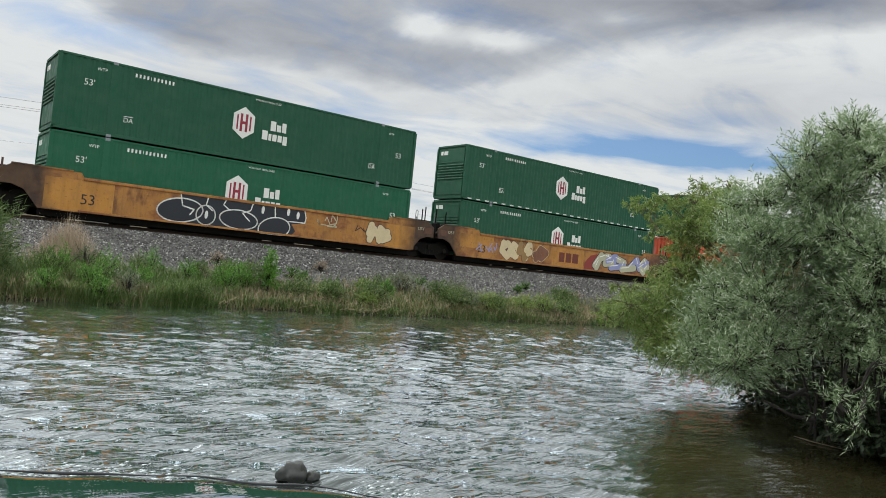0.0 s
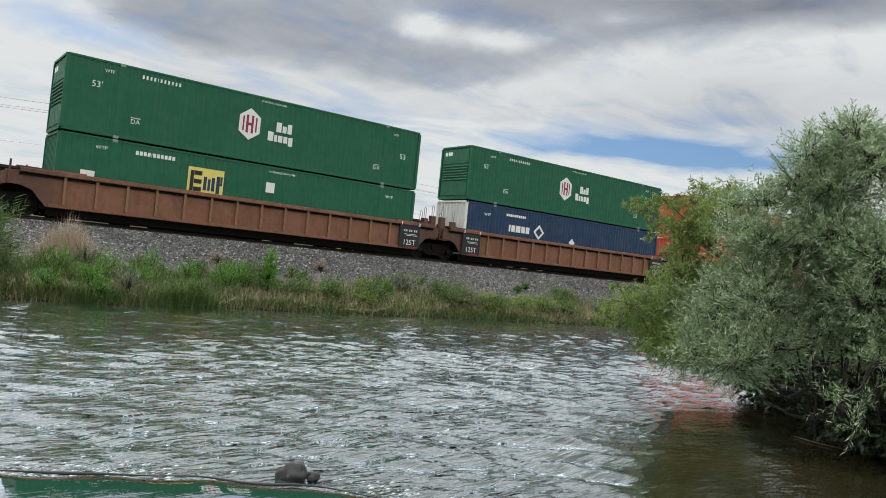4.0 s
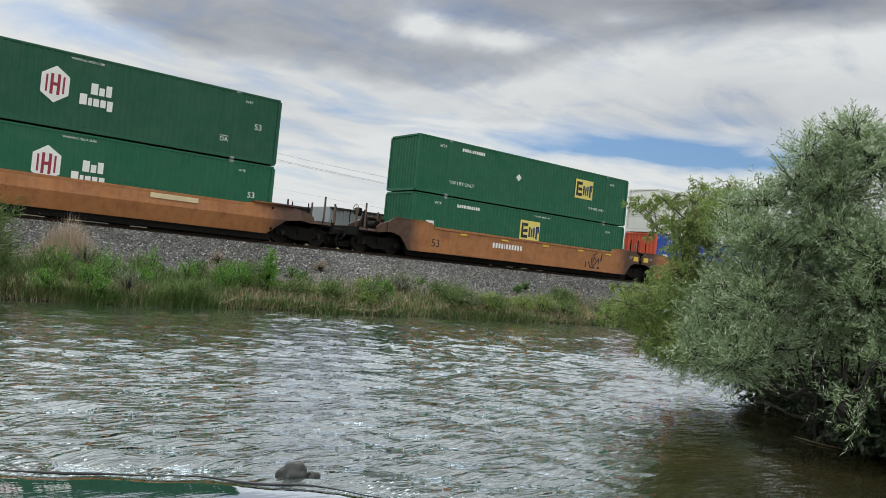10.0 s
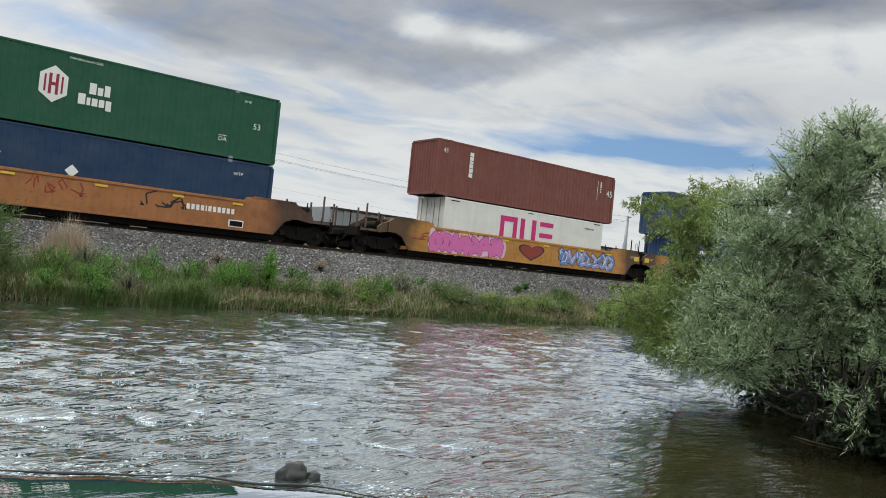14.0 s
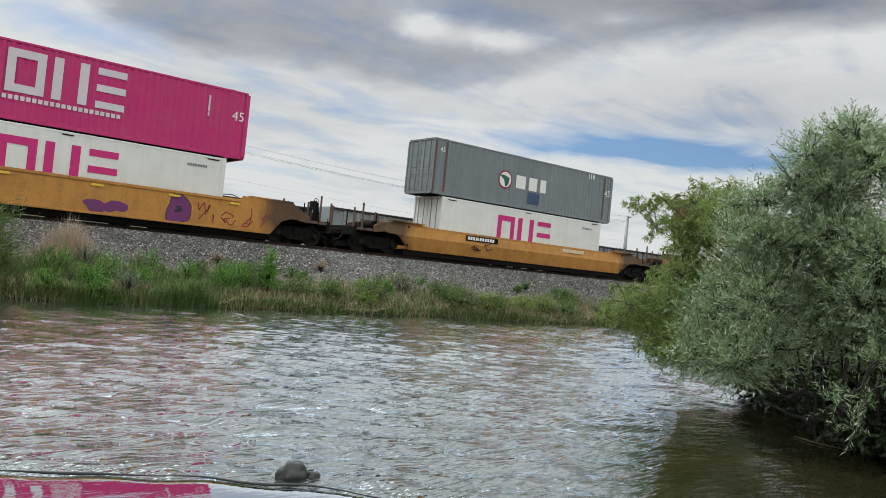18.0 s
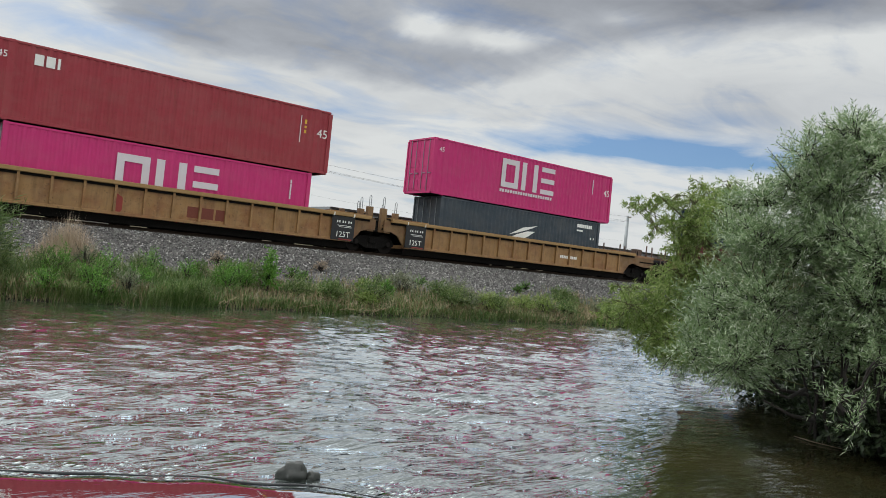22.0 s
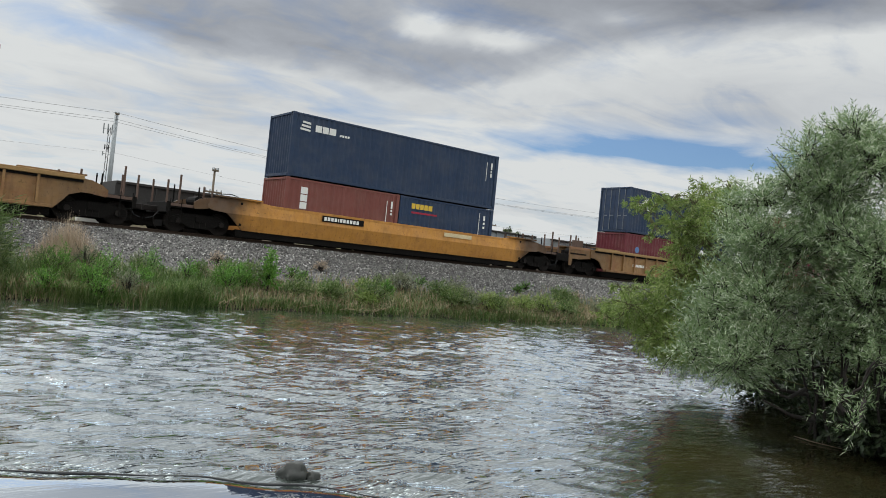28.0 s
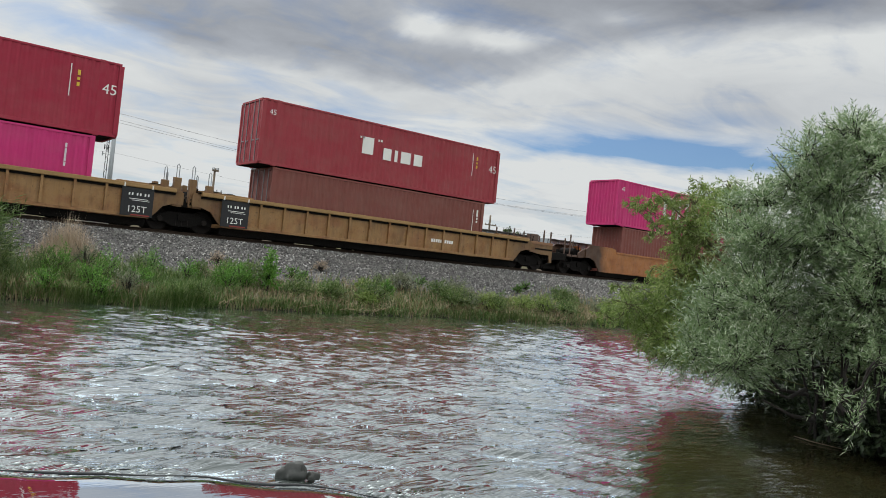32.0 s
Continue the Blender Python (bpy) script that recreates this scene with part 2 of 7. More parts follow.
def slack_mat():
    # body colour darkened for the willow's shade and reflection over brown shallows
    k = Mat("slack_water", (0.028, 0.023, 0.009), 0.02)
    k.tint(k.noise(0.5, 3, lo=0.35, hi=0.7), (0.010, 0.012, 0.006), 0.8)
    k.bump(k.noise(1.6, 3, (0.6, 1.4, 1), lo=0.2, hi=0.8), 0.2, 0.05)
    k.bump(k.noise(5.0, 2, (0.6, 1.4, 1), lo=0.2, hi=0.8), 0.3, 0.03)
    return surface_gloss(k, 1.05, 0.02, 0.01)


def gravel_mat():
    k = Mat("crushed_stone", rgb("5c5b59"), 0.9)
    vor = k.nt.nodes.new("ShaderNodeTexVoronoi")
    vor.inputs["Scale"].default_value = 17.0
    k.nt.links.new(k.co, vor.inputs["Vector"])
    sp = k.nt.nodes.new("ShaderNodeSeparateColor")
    k.nt.links.new(vor.outputs["Color"], sp.inputs[0])
    k.tint(sp.outputs[0], rgb("4c4b4a"), 0.8)
    rr = k.nt.nodes.new("ShaderNodeMapRange")
    rr.inputs["From Min"].default_value, rr.inputs["From Max"].default_value = 0.80, 1.0
    k.nt.links.new(sp.outputs[1], rr.inputs["Value"])
    k.tint(rr.outputs[0], rgb("aeaaa2"), 0.9)
    # gaps between the stones tinted dark in place of their shade
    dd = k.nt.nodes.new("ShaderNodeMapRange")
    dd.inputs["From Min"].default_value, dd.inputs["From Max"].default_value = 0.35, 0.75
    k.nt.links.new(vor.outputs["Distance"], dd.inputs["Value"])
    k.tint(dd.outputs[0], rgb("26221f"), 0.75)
    k.tint(k.noise(0.35, 5, lo=0.45, hi=0.7), rgb("605d58"), 0.45)
    k.bump(vor.outputs["Distance"], -0.9, 0.06)
    return k.m


def soil_mat():
    k = Mat("bank_soil", rgb("463b2c"), 0.95)
    k.tint(k.noise(0.4, 6, lo=0.4, hi=0.7), rgb("4f5a2c"), 0.7)
    k.tint(k.noise(3.0, 6, lo=0.4, hi=0.7), rgb("6e6048"), 0.5)
    k.tint(k.noise(12.0, 4, lo=0.5, hi=0.7), rgb("2e271d"), 0.6)
    # darker towards the waterline, for wet earth and the undercut's painted shade
    wet = k.nt.nodes.new("ShaderNodeSeparateXYZ")
    k.nt.links.new(k.co, wet.inputs[0])
    mr = k.nt.nodes.new("ShaderNodeMapRange")
    mr.inputs["From Min"].default_value, mr.inputs["From Max"].default_value = 0.30, 0.10
    k.nt.links.new(wet.outputs[2], mr.inputs["Value"])
    k.tint(mr.outputs[0], rgb("211b14"), 0.9)
    k.bump(k.noise(8.0, 6), 0.6, 0.05)
    return k.m


def leaf_mat(name, a, b, c, trans=0.25, patch=None):
    """Leaves: three greens by leaf, light through the blade."""
    k = Mat(name, rgb(a), 0.42)
    k.tint(k.island(0.25, 0.75), rgb(b), 1.0)
    k.tint(k.island(0.72, 0.95), rgb(c), 0.9)
    k.tint(k.noise(1.4, 3, lo=0.35, hi=0.7), tuple(x * 0.6 for x in rgb(a)), 0.35)
    if patch:
        k.tint(k.noise(0.5, 4, (1, 1, 0.3), lo=0.48, hi=0.68), rgb(patch), 0.4)
    nt = k.nt
    tr = nt.nodes.new("ShaderNodeBsdfTranslucent")
    nt.links.new(k.last, tr.inputs["Color"])
    mx = nt.nodes.new("ShaderNodeMixShader")
    mx.inputs[0].default_value = trans
    nt.links.new(k.b.outputs[0], mx.inputs[1])
    nt.links.new(tr.outputs[0], mx.inputs[2])
    nt.links.new(mx.outputs[0], nt.nodes["Material Output"].inputs["Surface"])
    return k.m


def stone_mat(name, a, b, c):
    k = Mat(name, rgb(a), 0.9)
    k.tint(k.island(0.3, 0.8), rgb(b), 1.0)
    k.tint(k.island(0.85, 0.95), rgb(c), 0.9)
    k.tint(k.noise(30, 4, lo=0.45, hi=0.7), rgb("3c3733"), 0.3)
    return k.m


M = {
    "green": paint("green_paint", "155a3e", 0.2, 0.05, 0.05),
    "emerald": paint("dark_green_paint", "185039", 0.2, 0.05, 0.05),
    "orange": paint("orange_paint", "c85334", 0.35, 0.15, 0.18),
    "navy": paint("navy_paint", "22354f", 0.25, 0.08, 0.12),
    "royal": paint("royal_navy_paint", "173452", 0.25, 0.05, 0.08),
    "blue": paint("blue_paint", "274a97", 0.25, 0.05, 0.12),
    "steelblue": paint("steel_blue_paint", "2b4a78", 0.25, 0.06, 0.12),
    "slate": paint("slate_blue_paint", "2f4866", 0.3, 0.1, 0.15),
    "darkgrey": paint("charcoal_paint", "353f47", 0.2, 0.08, 0.15),
    "white": paint("white_paint", "d9d9d2", 0.2, 0.08, 0.2),
    "brown": paint("brown_paint", "75423a", 0.3, 0.12, 0.15),
    "maroon": paint("maroon_paint", "64272f", 0.3, 0.12, 0.15),
    "red": paint("dark_red_paint", "91323b", 0.3, 0.28, 0.15),
    "crimson": paint("crimson_paint", "96243a", 0.25, 0.06, 0.12),
    "magenta": paint("magenta_paint", "ba2d6b", 0.2, 0.05, 0.1),
    "grey": paint("grey_paint", "767e80", 0.35, 0.22, 0.15),
    "mark": plain("white_marking", "e4e4de", 0.6, 0, 0.15),
    "markred": plain("dark_red_marking", "8e1f35", 0.6, 0, 0.15),
    "markmag": plain("magenta_marking", "c21c6e", 0.6, 0, 0.15),
    "markpale": plain("pale_grey_marking", "cfc7cb", 0.6, 0, 0.15),
    "markblack": plain("black_marking", "1b1b1d", 0.7, 0, 0.2),
    "markyellow": plain("yellow_marking", "d8b43a", 0.6, 0, 0.2),
    "markcream": plain("pale_yellow_marking", "dccb6a", 0.6, 0, 0.2),
    "markblue": plain("blue_marking", "2244a8", 0.6, 0, 0.15),
    "markrust": plain("faded_rust_red_marking", "6e3322", 0.7, 0, 0.4),
    "markgreen": plain("green_marking", "1d5a44", 0.6, 0, 0.15),
    "orangebrown": weathered("rusty_yellow_paint", "a67234", 0.95, 0.5),
    "tan": weathered("tan_yellow_paint", "8f6d43", 0.5, 0.5, 0.4),
    "yellow": weathered("yellow_paint", "b37d33", 0.28, 0.3),
    "ochre": weathered("ochre_paint", "9c6536", 0.40, 0.35),
    "rustbrown": weathered("brown_car_paint", "7b513a", 0.5, 0.55, 0.55),
    "ribtan": plain("worn_brown_rib", "8a6446", 0.7, 0, 0.5),
    "rustpost": plain("rust_stained_post", "5d4a40", 0.85, 0, 0.5),
    "chord": plain("worn_yellow_edge", "98784a", 0.7, 0, 0.5),
    "patch": plain("cream_patch", "d3c199", 0.7, 0, 0.4),
    "soot": plain("sooty_steel", "161412", 0.9, 0.0, 0.5, 0.15),
    "wheel": plain("wheel_steel", "221d1a", 0.7, 0.3, 0.5, 0.3),
    "steel": plain("bare_steel", "6d655d", 0.45, 0.8, 0.4),
    "placard": plain("black_placard", "17181a", 0.6, 0, 0.3),
    "rubber": plain("dark_gasket", "15171a", 0.8, 0, 0.2),
    "rail": plain("rail_steel", "40342b", 0.45, 0.7, 0.5),
    "tie": plain("creosoted_wood", "3d332a", 0.9, 0, 0.6),
    "wood": plain("weathered_pole_wood", "6f6355", 0.9, 0, 0.5),
    "galv": plain("galvanised_steel", "8d9294", 0.5, 0.5, 0.3),
    "wire": plain("dark_wire", "2c2e31", 0.6, 0.2, 0.1),
    "gond": plain("dark_gondola_paint", "3b3937", 0.8, 0.1, 0.5),
    "gondlight": plain("silver_gondola_paint", "9aa0a2", 0.6, 0.2, 0.4),
    "water": water_mat(), "pool": pool_mat(), "slack": slack_mat(), "gravel": gravel_mat(), "soil": soil_mat(),
    "rock": plain("wet_river_rock", "323430", 0.45, 0, 0.5),
    "lipdark": plain("dark_lip_line", "15171a", 0.3, 0, 0.3),
    "foam": plain("water_foam", "c4cccb", 0.35, 0, 0.1),
    "bark": plain("willow_bark", "292420", 0.95, 0, 0.6),
    "withe": plain("green_willow_rind", "5b5a38", 0.8, 0, 0.5),
    # palest tone paints in leaf glints as well as whitish undersides
    "silverleaf": leaf_mat("silver_willow_leaf", "779163", "a4b88a", "e2e8d5", 0.48),
    "willowleaf": leaf_mat("green_willow_leaf", "6d843e", "8aa252", "b6c084", 0.48),
    "farleaf": leaf_mat("far_tree_leaf", "3e4a2a", "54613a", "6b7550"),
    # darker leaf colour that stands for the shade below the willow
    "shade_bush": leaf_mat("shade_bush_leaf", "2b3822", "38472d", "4f5c3d", 0.15),
    "grassgreen": leaf_mat("green_grass", "486628", "6c8548", "9da476", 0.36, "747a4a"),
    "grassdry": leaf_mat("dry_grass", "8a7c5c", "a59674", "6d6a4c", 0.2),
    "weed": leaf_mat("bright_weed_leaf", "50802a", "6a9a3c", "88ad58", 0.35),
    "sage": leaf_mat("grey_sage_leaf", "6c7458", "848c6e", "989a82", 0.25),
    "brush": leaf_mat("dead_brush_twig", "ac9a84", "c4b29c", "94846e", 0.3),
    "ballast": stone_mat("ballast_stone", "3e3d3b", "7e7d79", "c0beb9"),
    "tag1": plain("pink_spray", "d46aa8", 0.6, 0, 0.3), "tag2": plain("purple_spray", "6b2c63", 0.6, 0, 0.3),
    "tag3": plain("pale_spray", "b4b295", 0.6, 0, 0.3), "tag4": plain("blue_spray", "5d7fb0", 0.6, 0, 0.3),
    "tag5": plain("teal_spray", "38a8b4", 0.6, 0, 0.3), "tag6": plain("mint_spray", "8fd0bb", 0.6, 0, 0.3),
    "tag9": plain("lilac_spray", "8f93bd", 0.6, 0, 0.3), "tag10": plain("pale_pink_spray", "d9b6c8", 0.6, 0, 0.3),
    "tag7": plain("dark_spray", "1f232b", 0.6, 0, 0.3), "tag8": plain("red_spray", "8a2f25", 0.6, 0, 0.3),
}


# ---------------------------------------------------------------- mesh building
class Geo:
    """Collects vertices and faces for one mesh."""

    def __init__(self):
        self.v, self.f = [], []

    def add(self, vs, fs):
        k = len(self.v)
        self.v.extend(vs)
        self.f.extend([tuple(i + k for i in f) for f in fs])
        return self

    def box(self, x0, x1, y0, y1, z0, z1, ch=0.0):
        """A box; ch chamfers the four long edges along its longest horizontal axis."""
        if ch <= 0:
            vs = [(x, y, z) for z in (z0, z1) for x, y in ((x0, y0), (x1, y0), (x1, y1), (x0, y1))]
            return self.add(vs, [(3, 2, 1, 0), (4, 5, 6, 7), (0, 1, 5, 4), (1, 2, 6, 5), (2, 3, 7, 6), (3, 0, 4, 7)])
        if x1 - x0 >= y1 - y0:
            sec = [(y0 + ch, z0), (y1 - ch, z0), (y1, z0 + ch), (y1, z1 - ch), (y1 - ch, z1), (y0 + ch, z1), (y0, z1 - ch), (y0, z0 + ch)]
            a, b = [(x0, y, z) for y, z in sec], [(x1, y, z) for y, z in sec]
        else:
            sec = [(x1 - ch, z0), (x0 + ch, z0), (x0, z0 + ch), (x0, z1 - ch), (x0 + ch, z1), (x1 - ch, z1), (x1, z1 - ch), (x1, z0 + ch)]
            a, b = [(x, y0, z) for x, z in sec], [(x, y1, z) for x, z in sec]
        fs = [tuple(range(7, -1, -1)), tuple(range(8, 16))]
        fs += [(k, (k + 1) % 8, 8 + (k + 1) % 8, 8 + k) for k in range(8)]
        return self.add(a + b, fs)

    def prism_y(self, poly, y0, y1):
        """An outline of (x, z), counter-clockwise as seen from -y, pushed from y0 to y1."""
        n = len(poly)
        vs = [(x, y0, z) for x, z in poly] + [(x, y1, z) for x, z in poly]
        fs = [tuple(range(n)), tuple(range(2 * n - 1, n - 1, -1))]
        fs += [(k + n, (k + 1) % n + n, (k + 1) % n, k) for k in range(n)]
        return self.add(vs, fs)

    def tube(self, a, b, r0, r1=None, n=8, caps=True):
        r1 = r0 if r1 is None else r1
        a, b = Vector(a), Vector(b)
        d = (b - a).normalized()
        u = d.orthogonal().normalized()
        w = d.cross(u)
        vs = []
        for c, r in ((a, r0), (b, r1)):
            for k in range(n):
                t = 2 * math.pi * k / n
                vs.append(tuple(c + (u * math.cos(t) + w * math.sin(t)) * r))
        fs = [(k, (k + 1) % n, n + (k + 1) % n, n + k) for k in range(n)]
        if caps:
            fs += [tuple(range(n - 1, -1, -1)), tuple(range(n, 2 * n))]
        return self.add(vs, fs)

    def path(self, pts, radii, n=7):
        """A tapered tube along points."""
        pts = [Vector(p) for p in pts]
        k0 = len(self.v)
        u = None
        for i, p in enumerate(pts):
            d = (pts[min(i + 1, len(pts) - 1)] - pts[max(i - 1, 0)]).normalized()
            u = d.orthogonal().normalized() if u is None else (u - d * u.dot(d)).normalized()
            w = d.cross(u)
            for k in range(n):
                t = 2 * math.pi * k / n
                self.v.append(tuple(p + (u * math.cos(t) + w * math.sin(t)) * radii[i]))
        for i in range(len(pts) - 1):
            for k in range(n):
                a, b = k0 + i * n + k, k0 + i * n + (k + 1) % n
                self.f.append((a, b, b + n, a + n))
        self.f.append(tuple(k0 + k for k in range(n - 1, -1, -1)))
        self.f.append(tuple(k0 + (len(pts) - 1) * n + k for k in range(n)))
        return self

    def mesh(self, name, smooth=False):
        me = bpy.data.meshes.new(name)
        me.from_pydata(self.v, [], self.f)
        me.update()
        if smooth:
            me.polygons.foreach_set("use_smooth", [True] * len(me.polygons))
        return me


def part(name, geo, mat, parent=None, label="", smooth=False):
    """Links a Geo (or a ready mesh) as one mesh object under a thing or a part."""
    me = geo.mesh(name, smooth) if isinstance(geo, Geo) else geo
    if not me.materials:
        me.materials.append(M[mat])
    ob = new(name, me)
    ob.parent = parent
    return tagged(ob, label)


def thing(name, label, category, group="", kind="", at=(0, 0, 0)):
    ob = new(name)
    ob.empty_display_size = 0.3
    ob.location = at
    return tagged(ob, label, category, group, kind)


TEXTS = {}


def text_mesh(s, size, mat, vertical=False):
    """Lettering as a thin mesh in the x-z plane, facing -y, centred on its middle."""
    key = (s, size, mat)
    if key not in TEXTS:
        cu = bpy.data.curves.new("lettering", "FONT")
        cu.body, cu.size, cu.extrude = s, size, 0.002
        cu.align_x, cu.align_y, cu.resolution_u = "CENTER", "CENTER", 3
        ob = bpy.data.objects.new("lettering", cu)
        scene.collection.objects.link(ob)
        me = bpy.data.meshes.new_from_object(ob.evaluated_get(bpy.context.evaluated_depsgraph_get()))
        bpy.data.objects.remove(ob)
        me.transform(Matrix.Rotation(radians(90), 4, "X"))
        me.materials.clear()
        me.materials.append(M[mat])
        TEXTS[key] = me
    return TEXTS[key]


def lettering(parent, s, x, y, z, size, mat="mark", facing="front"):
    ob = tagged(part("lettering", text_mesh(s, size, mat), mat, parent), kind="stuff")
    ob.matrix_local = pose(x, y, z) if facing == "front" else pose(x, y, z, 0, 0, -90)
    return ob


def word_blocks(parent, x, z, h, blocks, mat="mark", gap=0.05):
    """A painted word as plain blocks: (width, height share, drop below the line) each."""
    for w, share, drop in blocks:
        part("word_bar", Geo().box(x, x + w, -0.003, 0.002, z - drop * h, z + h * share), mat, parent)
        x += w + gap


def bars(parent, name, x, y, z, h, widths, mat="mark", gap=0.35, vertical=False, label=""):
    """A row (or a column) of plain bars that stands for a line of writing."""
    g = Geo()
    for w in widths:
        if vertical:
            g.box(x, x + h, y - 0.003, y + 0.002, z - w, z)
            z -= w + gap * h
        else:
            g.box(x, x + w, y - 0.003, y + 0.002, z, z + h)
            x += w + gap * h
        if name == "word_bar":
            part(name, g, mat, parent, label)
            g = Geo()
    if name != "word_bar":
        return tagged(part(name, g, mat, parent, label), kind="stuff" if len(widths) > 1 else "")


# ---------------------------------------------------------------- ground, river, tracks
RAIL_Z = 2.34
TRACK_Y = 32.08
TRACK2_Y = 37.5
NEAR_FACE = TRACK_Y - 1.2955
# the unseen rise past y 40 is added to block sky under the cars
BANK = [(-3000, 1.2), (-60, 1.0), (-3, 0.55), (1.2, 0.35), (2.2, 0.05), (3.0, -0.25), (5.0, -0.55), (14, -0.9), (21.5, -0.5), (22.78, -0.12),
        (22.9, 0.09), (23.6, 0.32), (24.6, 0.66), (26.0, 1.06), (28.0, 1.60), (29.7, 2.08), (30.2, 2.16), (39.4, 2.16), (40.6, 2.3), (42.4, 2.95), (46, 2.9), (80, 2.0), (3000, 1.0)]


def lerp_table(tab, y):
    for (a, za), (b, zb) in zip(tab, tab[1:]):
        if y <= b:
            return za + (zb - za) * (y - a) / (b - a)
    return tab[-1][1]


def shore_shift(x):
    """How far the far waterline wanders from its mean."""
    return 0.45 * math.sin(x * 0.16 - 1.9) + 0.18 * math.sin(x * 0.71 + 1.0) + 0.10 * math.sin(x * 1.9)


def near_shift(x):
    """The near bank juts into the river under the tree."""
    s = min(1.0, max(0.0, (x - 9.4) / 1.8))
    return 2.7 * s * s * (3 - 2 * s)


def ground_z(x, y):
    if y > 20 and y < 27:
        y2 = y - shore_shift(x) * min(1.0, (27 - y) / 4.0)
    elif y < 10 and y > -40:
        y2 = y - near_shift(x) * max(0.0, min(1.0, (10 - y) / 4.0))
    else:
        y2 = y
    z = lerp_table(BANK, y2)
    if -40 < x < 90 and -10 < y < 60 and not 29.9 < y < 39.6:
        z += 0.06 * noise.noise((x * 0.9, y * 0.9, 0.0)) + 0.03 * noise.noise((x * 2.7, y * 2.7, 5.0))
    return z


def spans(pts):
    out = []
    for a, b, step in pts:
        n = max(1, round((b - a) / step))
        out += [a + (b - a) * k / n for k in range(n)]
    return out + [pts[-1][1]]


def build_ground():
    xs = spans([(-3000, -300, 900), (-300, -20, 40), (-20, 70, 0.4), (70, 200, 20), (200, 700, 60), (700, 3000, 600)])
    ys = spans([(-3000, -60, 700), (-60, -4, 7), (-4, 9, 0.4), (9, 21, 1.5), (21, 30.4, 0.25), (30.4, 39.4, 1.5), (39.4, 44, 0.5), (44, 200, 12), (200, 3000, 700)])
    nx = len(xs)
    vs = [(x, y, ground_z(x, y)) for y in ys for x in xs]
    fs, mats = [], []
    for j in range(len(ys) - 1):
        for i in range(nx - 1):
            a = j * nx + i
            fs.append((a, a + 1, a + nx + 1, a + nx))
            ym = 0.5 * (ys[j] + ys[j + 1]) - 0.8 * noise.noise((xs[i] * 0.35, ys[j] * 0.3, 2.0)) - shore_shift(xs[i])
            mats.append(1 if 25.2 < ym and ys[j] < 39 else 0)
    me = bpy.data.meshes.new("ground")
    me.from_pydata(vs, [], fs)
    me.materials.append(M["soil"])
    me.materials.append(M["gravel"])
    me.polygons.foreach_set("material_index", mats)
    me.polygons.foreach_set("use_smooth", [True] * len(fs))
    tagged(new("ground", me), "earth river banks and grey gravel railway embankment", "ground", kind="structure")


build_ground()

RNG = np.random.default_rng(7)


def wave_height(X, Y):
    """Choppy river surface: crossing trains of short waves, in metres."""
    r = np.random.default_rng(21)
    Z = np.zeros_like(X)
    for k in range(46):
        lam = 0.21 * (1.05 ** k) if k < 26 else 0.26 + 0.5 * r.random()
        th = r.normal(1.05, 0.55)
        amp = 0.0060 * lam ** 0.97
        wob = 0.5 * np.sin(X * 0.43 + 0.3 * Y + k) + 0.4 * np.sin(Y * 0.51 - 0.2 * X + 2 * k) + 0.3 * np.sin(X * 1.3 + 0.9 * Y + 3 * k)
        ph = 2 * math.pi / lam * (X * math.cos(th) + Y * math.sin(th)) + 6.28 * r.random() + 2.2 * wob
        Z += amp * (np.sin(ph) if k % 3 == 0 else 0.9 - 1.8 * np.abs(np.sin(ph * 0.5)))
    for k in range(9):     # longer swells that bend the small waves into groups
        lam = 0.95 + 0.17 * k
        th = r.normal(1.3, 0.7)
        Z += 0.0026 * lam * np.sin(2 * math.pi / lam * (X * math.cos(th) + Y * math.sin(th)) + 6.28 * r.random() + 1.2 * np.sin(0.6 * X - 0.4 * Y + k))
    gust = 0.95 + 0.24 * np.sin(X * 0.35 + 0.4 * Y) * np.sin(Y * 0.5 - 0.15 * X + 1.0) + 0.14 * np.sin(X * 1.1 - 0.7 * Y + 2.0) * np.sin(Y * 1.3 + 0.5 * X)
    calm = 1.0 - 0.4 * np.clip((Y - 14.0) / 8.0, 0.0, 1.0)   # the deep water under the far bank runs smoother
    return Z * gust * calm


def grid_mesh(name, xs, ys, zfun, mat):
    X, Y = np.meshgrid(np.array(xs), np.array(ys))
    Z = zfun(X, Y)
    nx, ny = len(xs), len(ys)
    co = np.stack([X, Y, Z], -1).reshape(-1, 3)
    i = np.arange(nx - 1)[None, :] + np.arange(ny - 1)[:, None] * nx
    fs = np.stack([i, i + 1, i + nx + 1, i + nx], -1).reshape(-1, 4)
    me = bpy.data.meshes.new(name)
    me.from_pydata(co.tolist(), [], fs.tolist())
    me.materials.append(M[mat])
    me.polygons.foreach_set("use_smooth", [True] * len(fs))
    return me


river = tagged(new("river_water", grid_mesh("river_water", spans([(-420, -14, 12), (-14, 40, 0.065), (40, 70, 0.2), (70, 420, 12)]),
                                            spans([(0.5, 3.0, 0.5), (3.0, 14, 0.065), (14, 24.2, 0.1)]), wave_height, "water")),
               "grey-green choppy river water with small waves", "water", kind="structure")


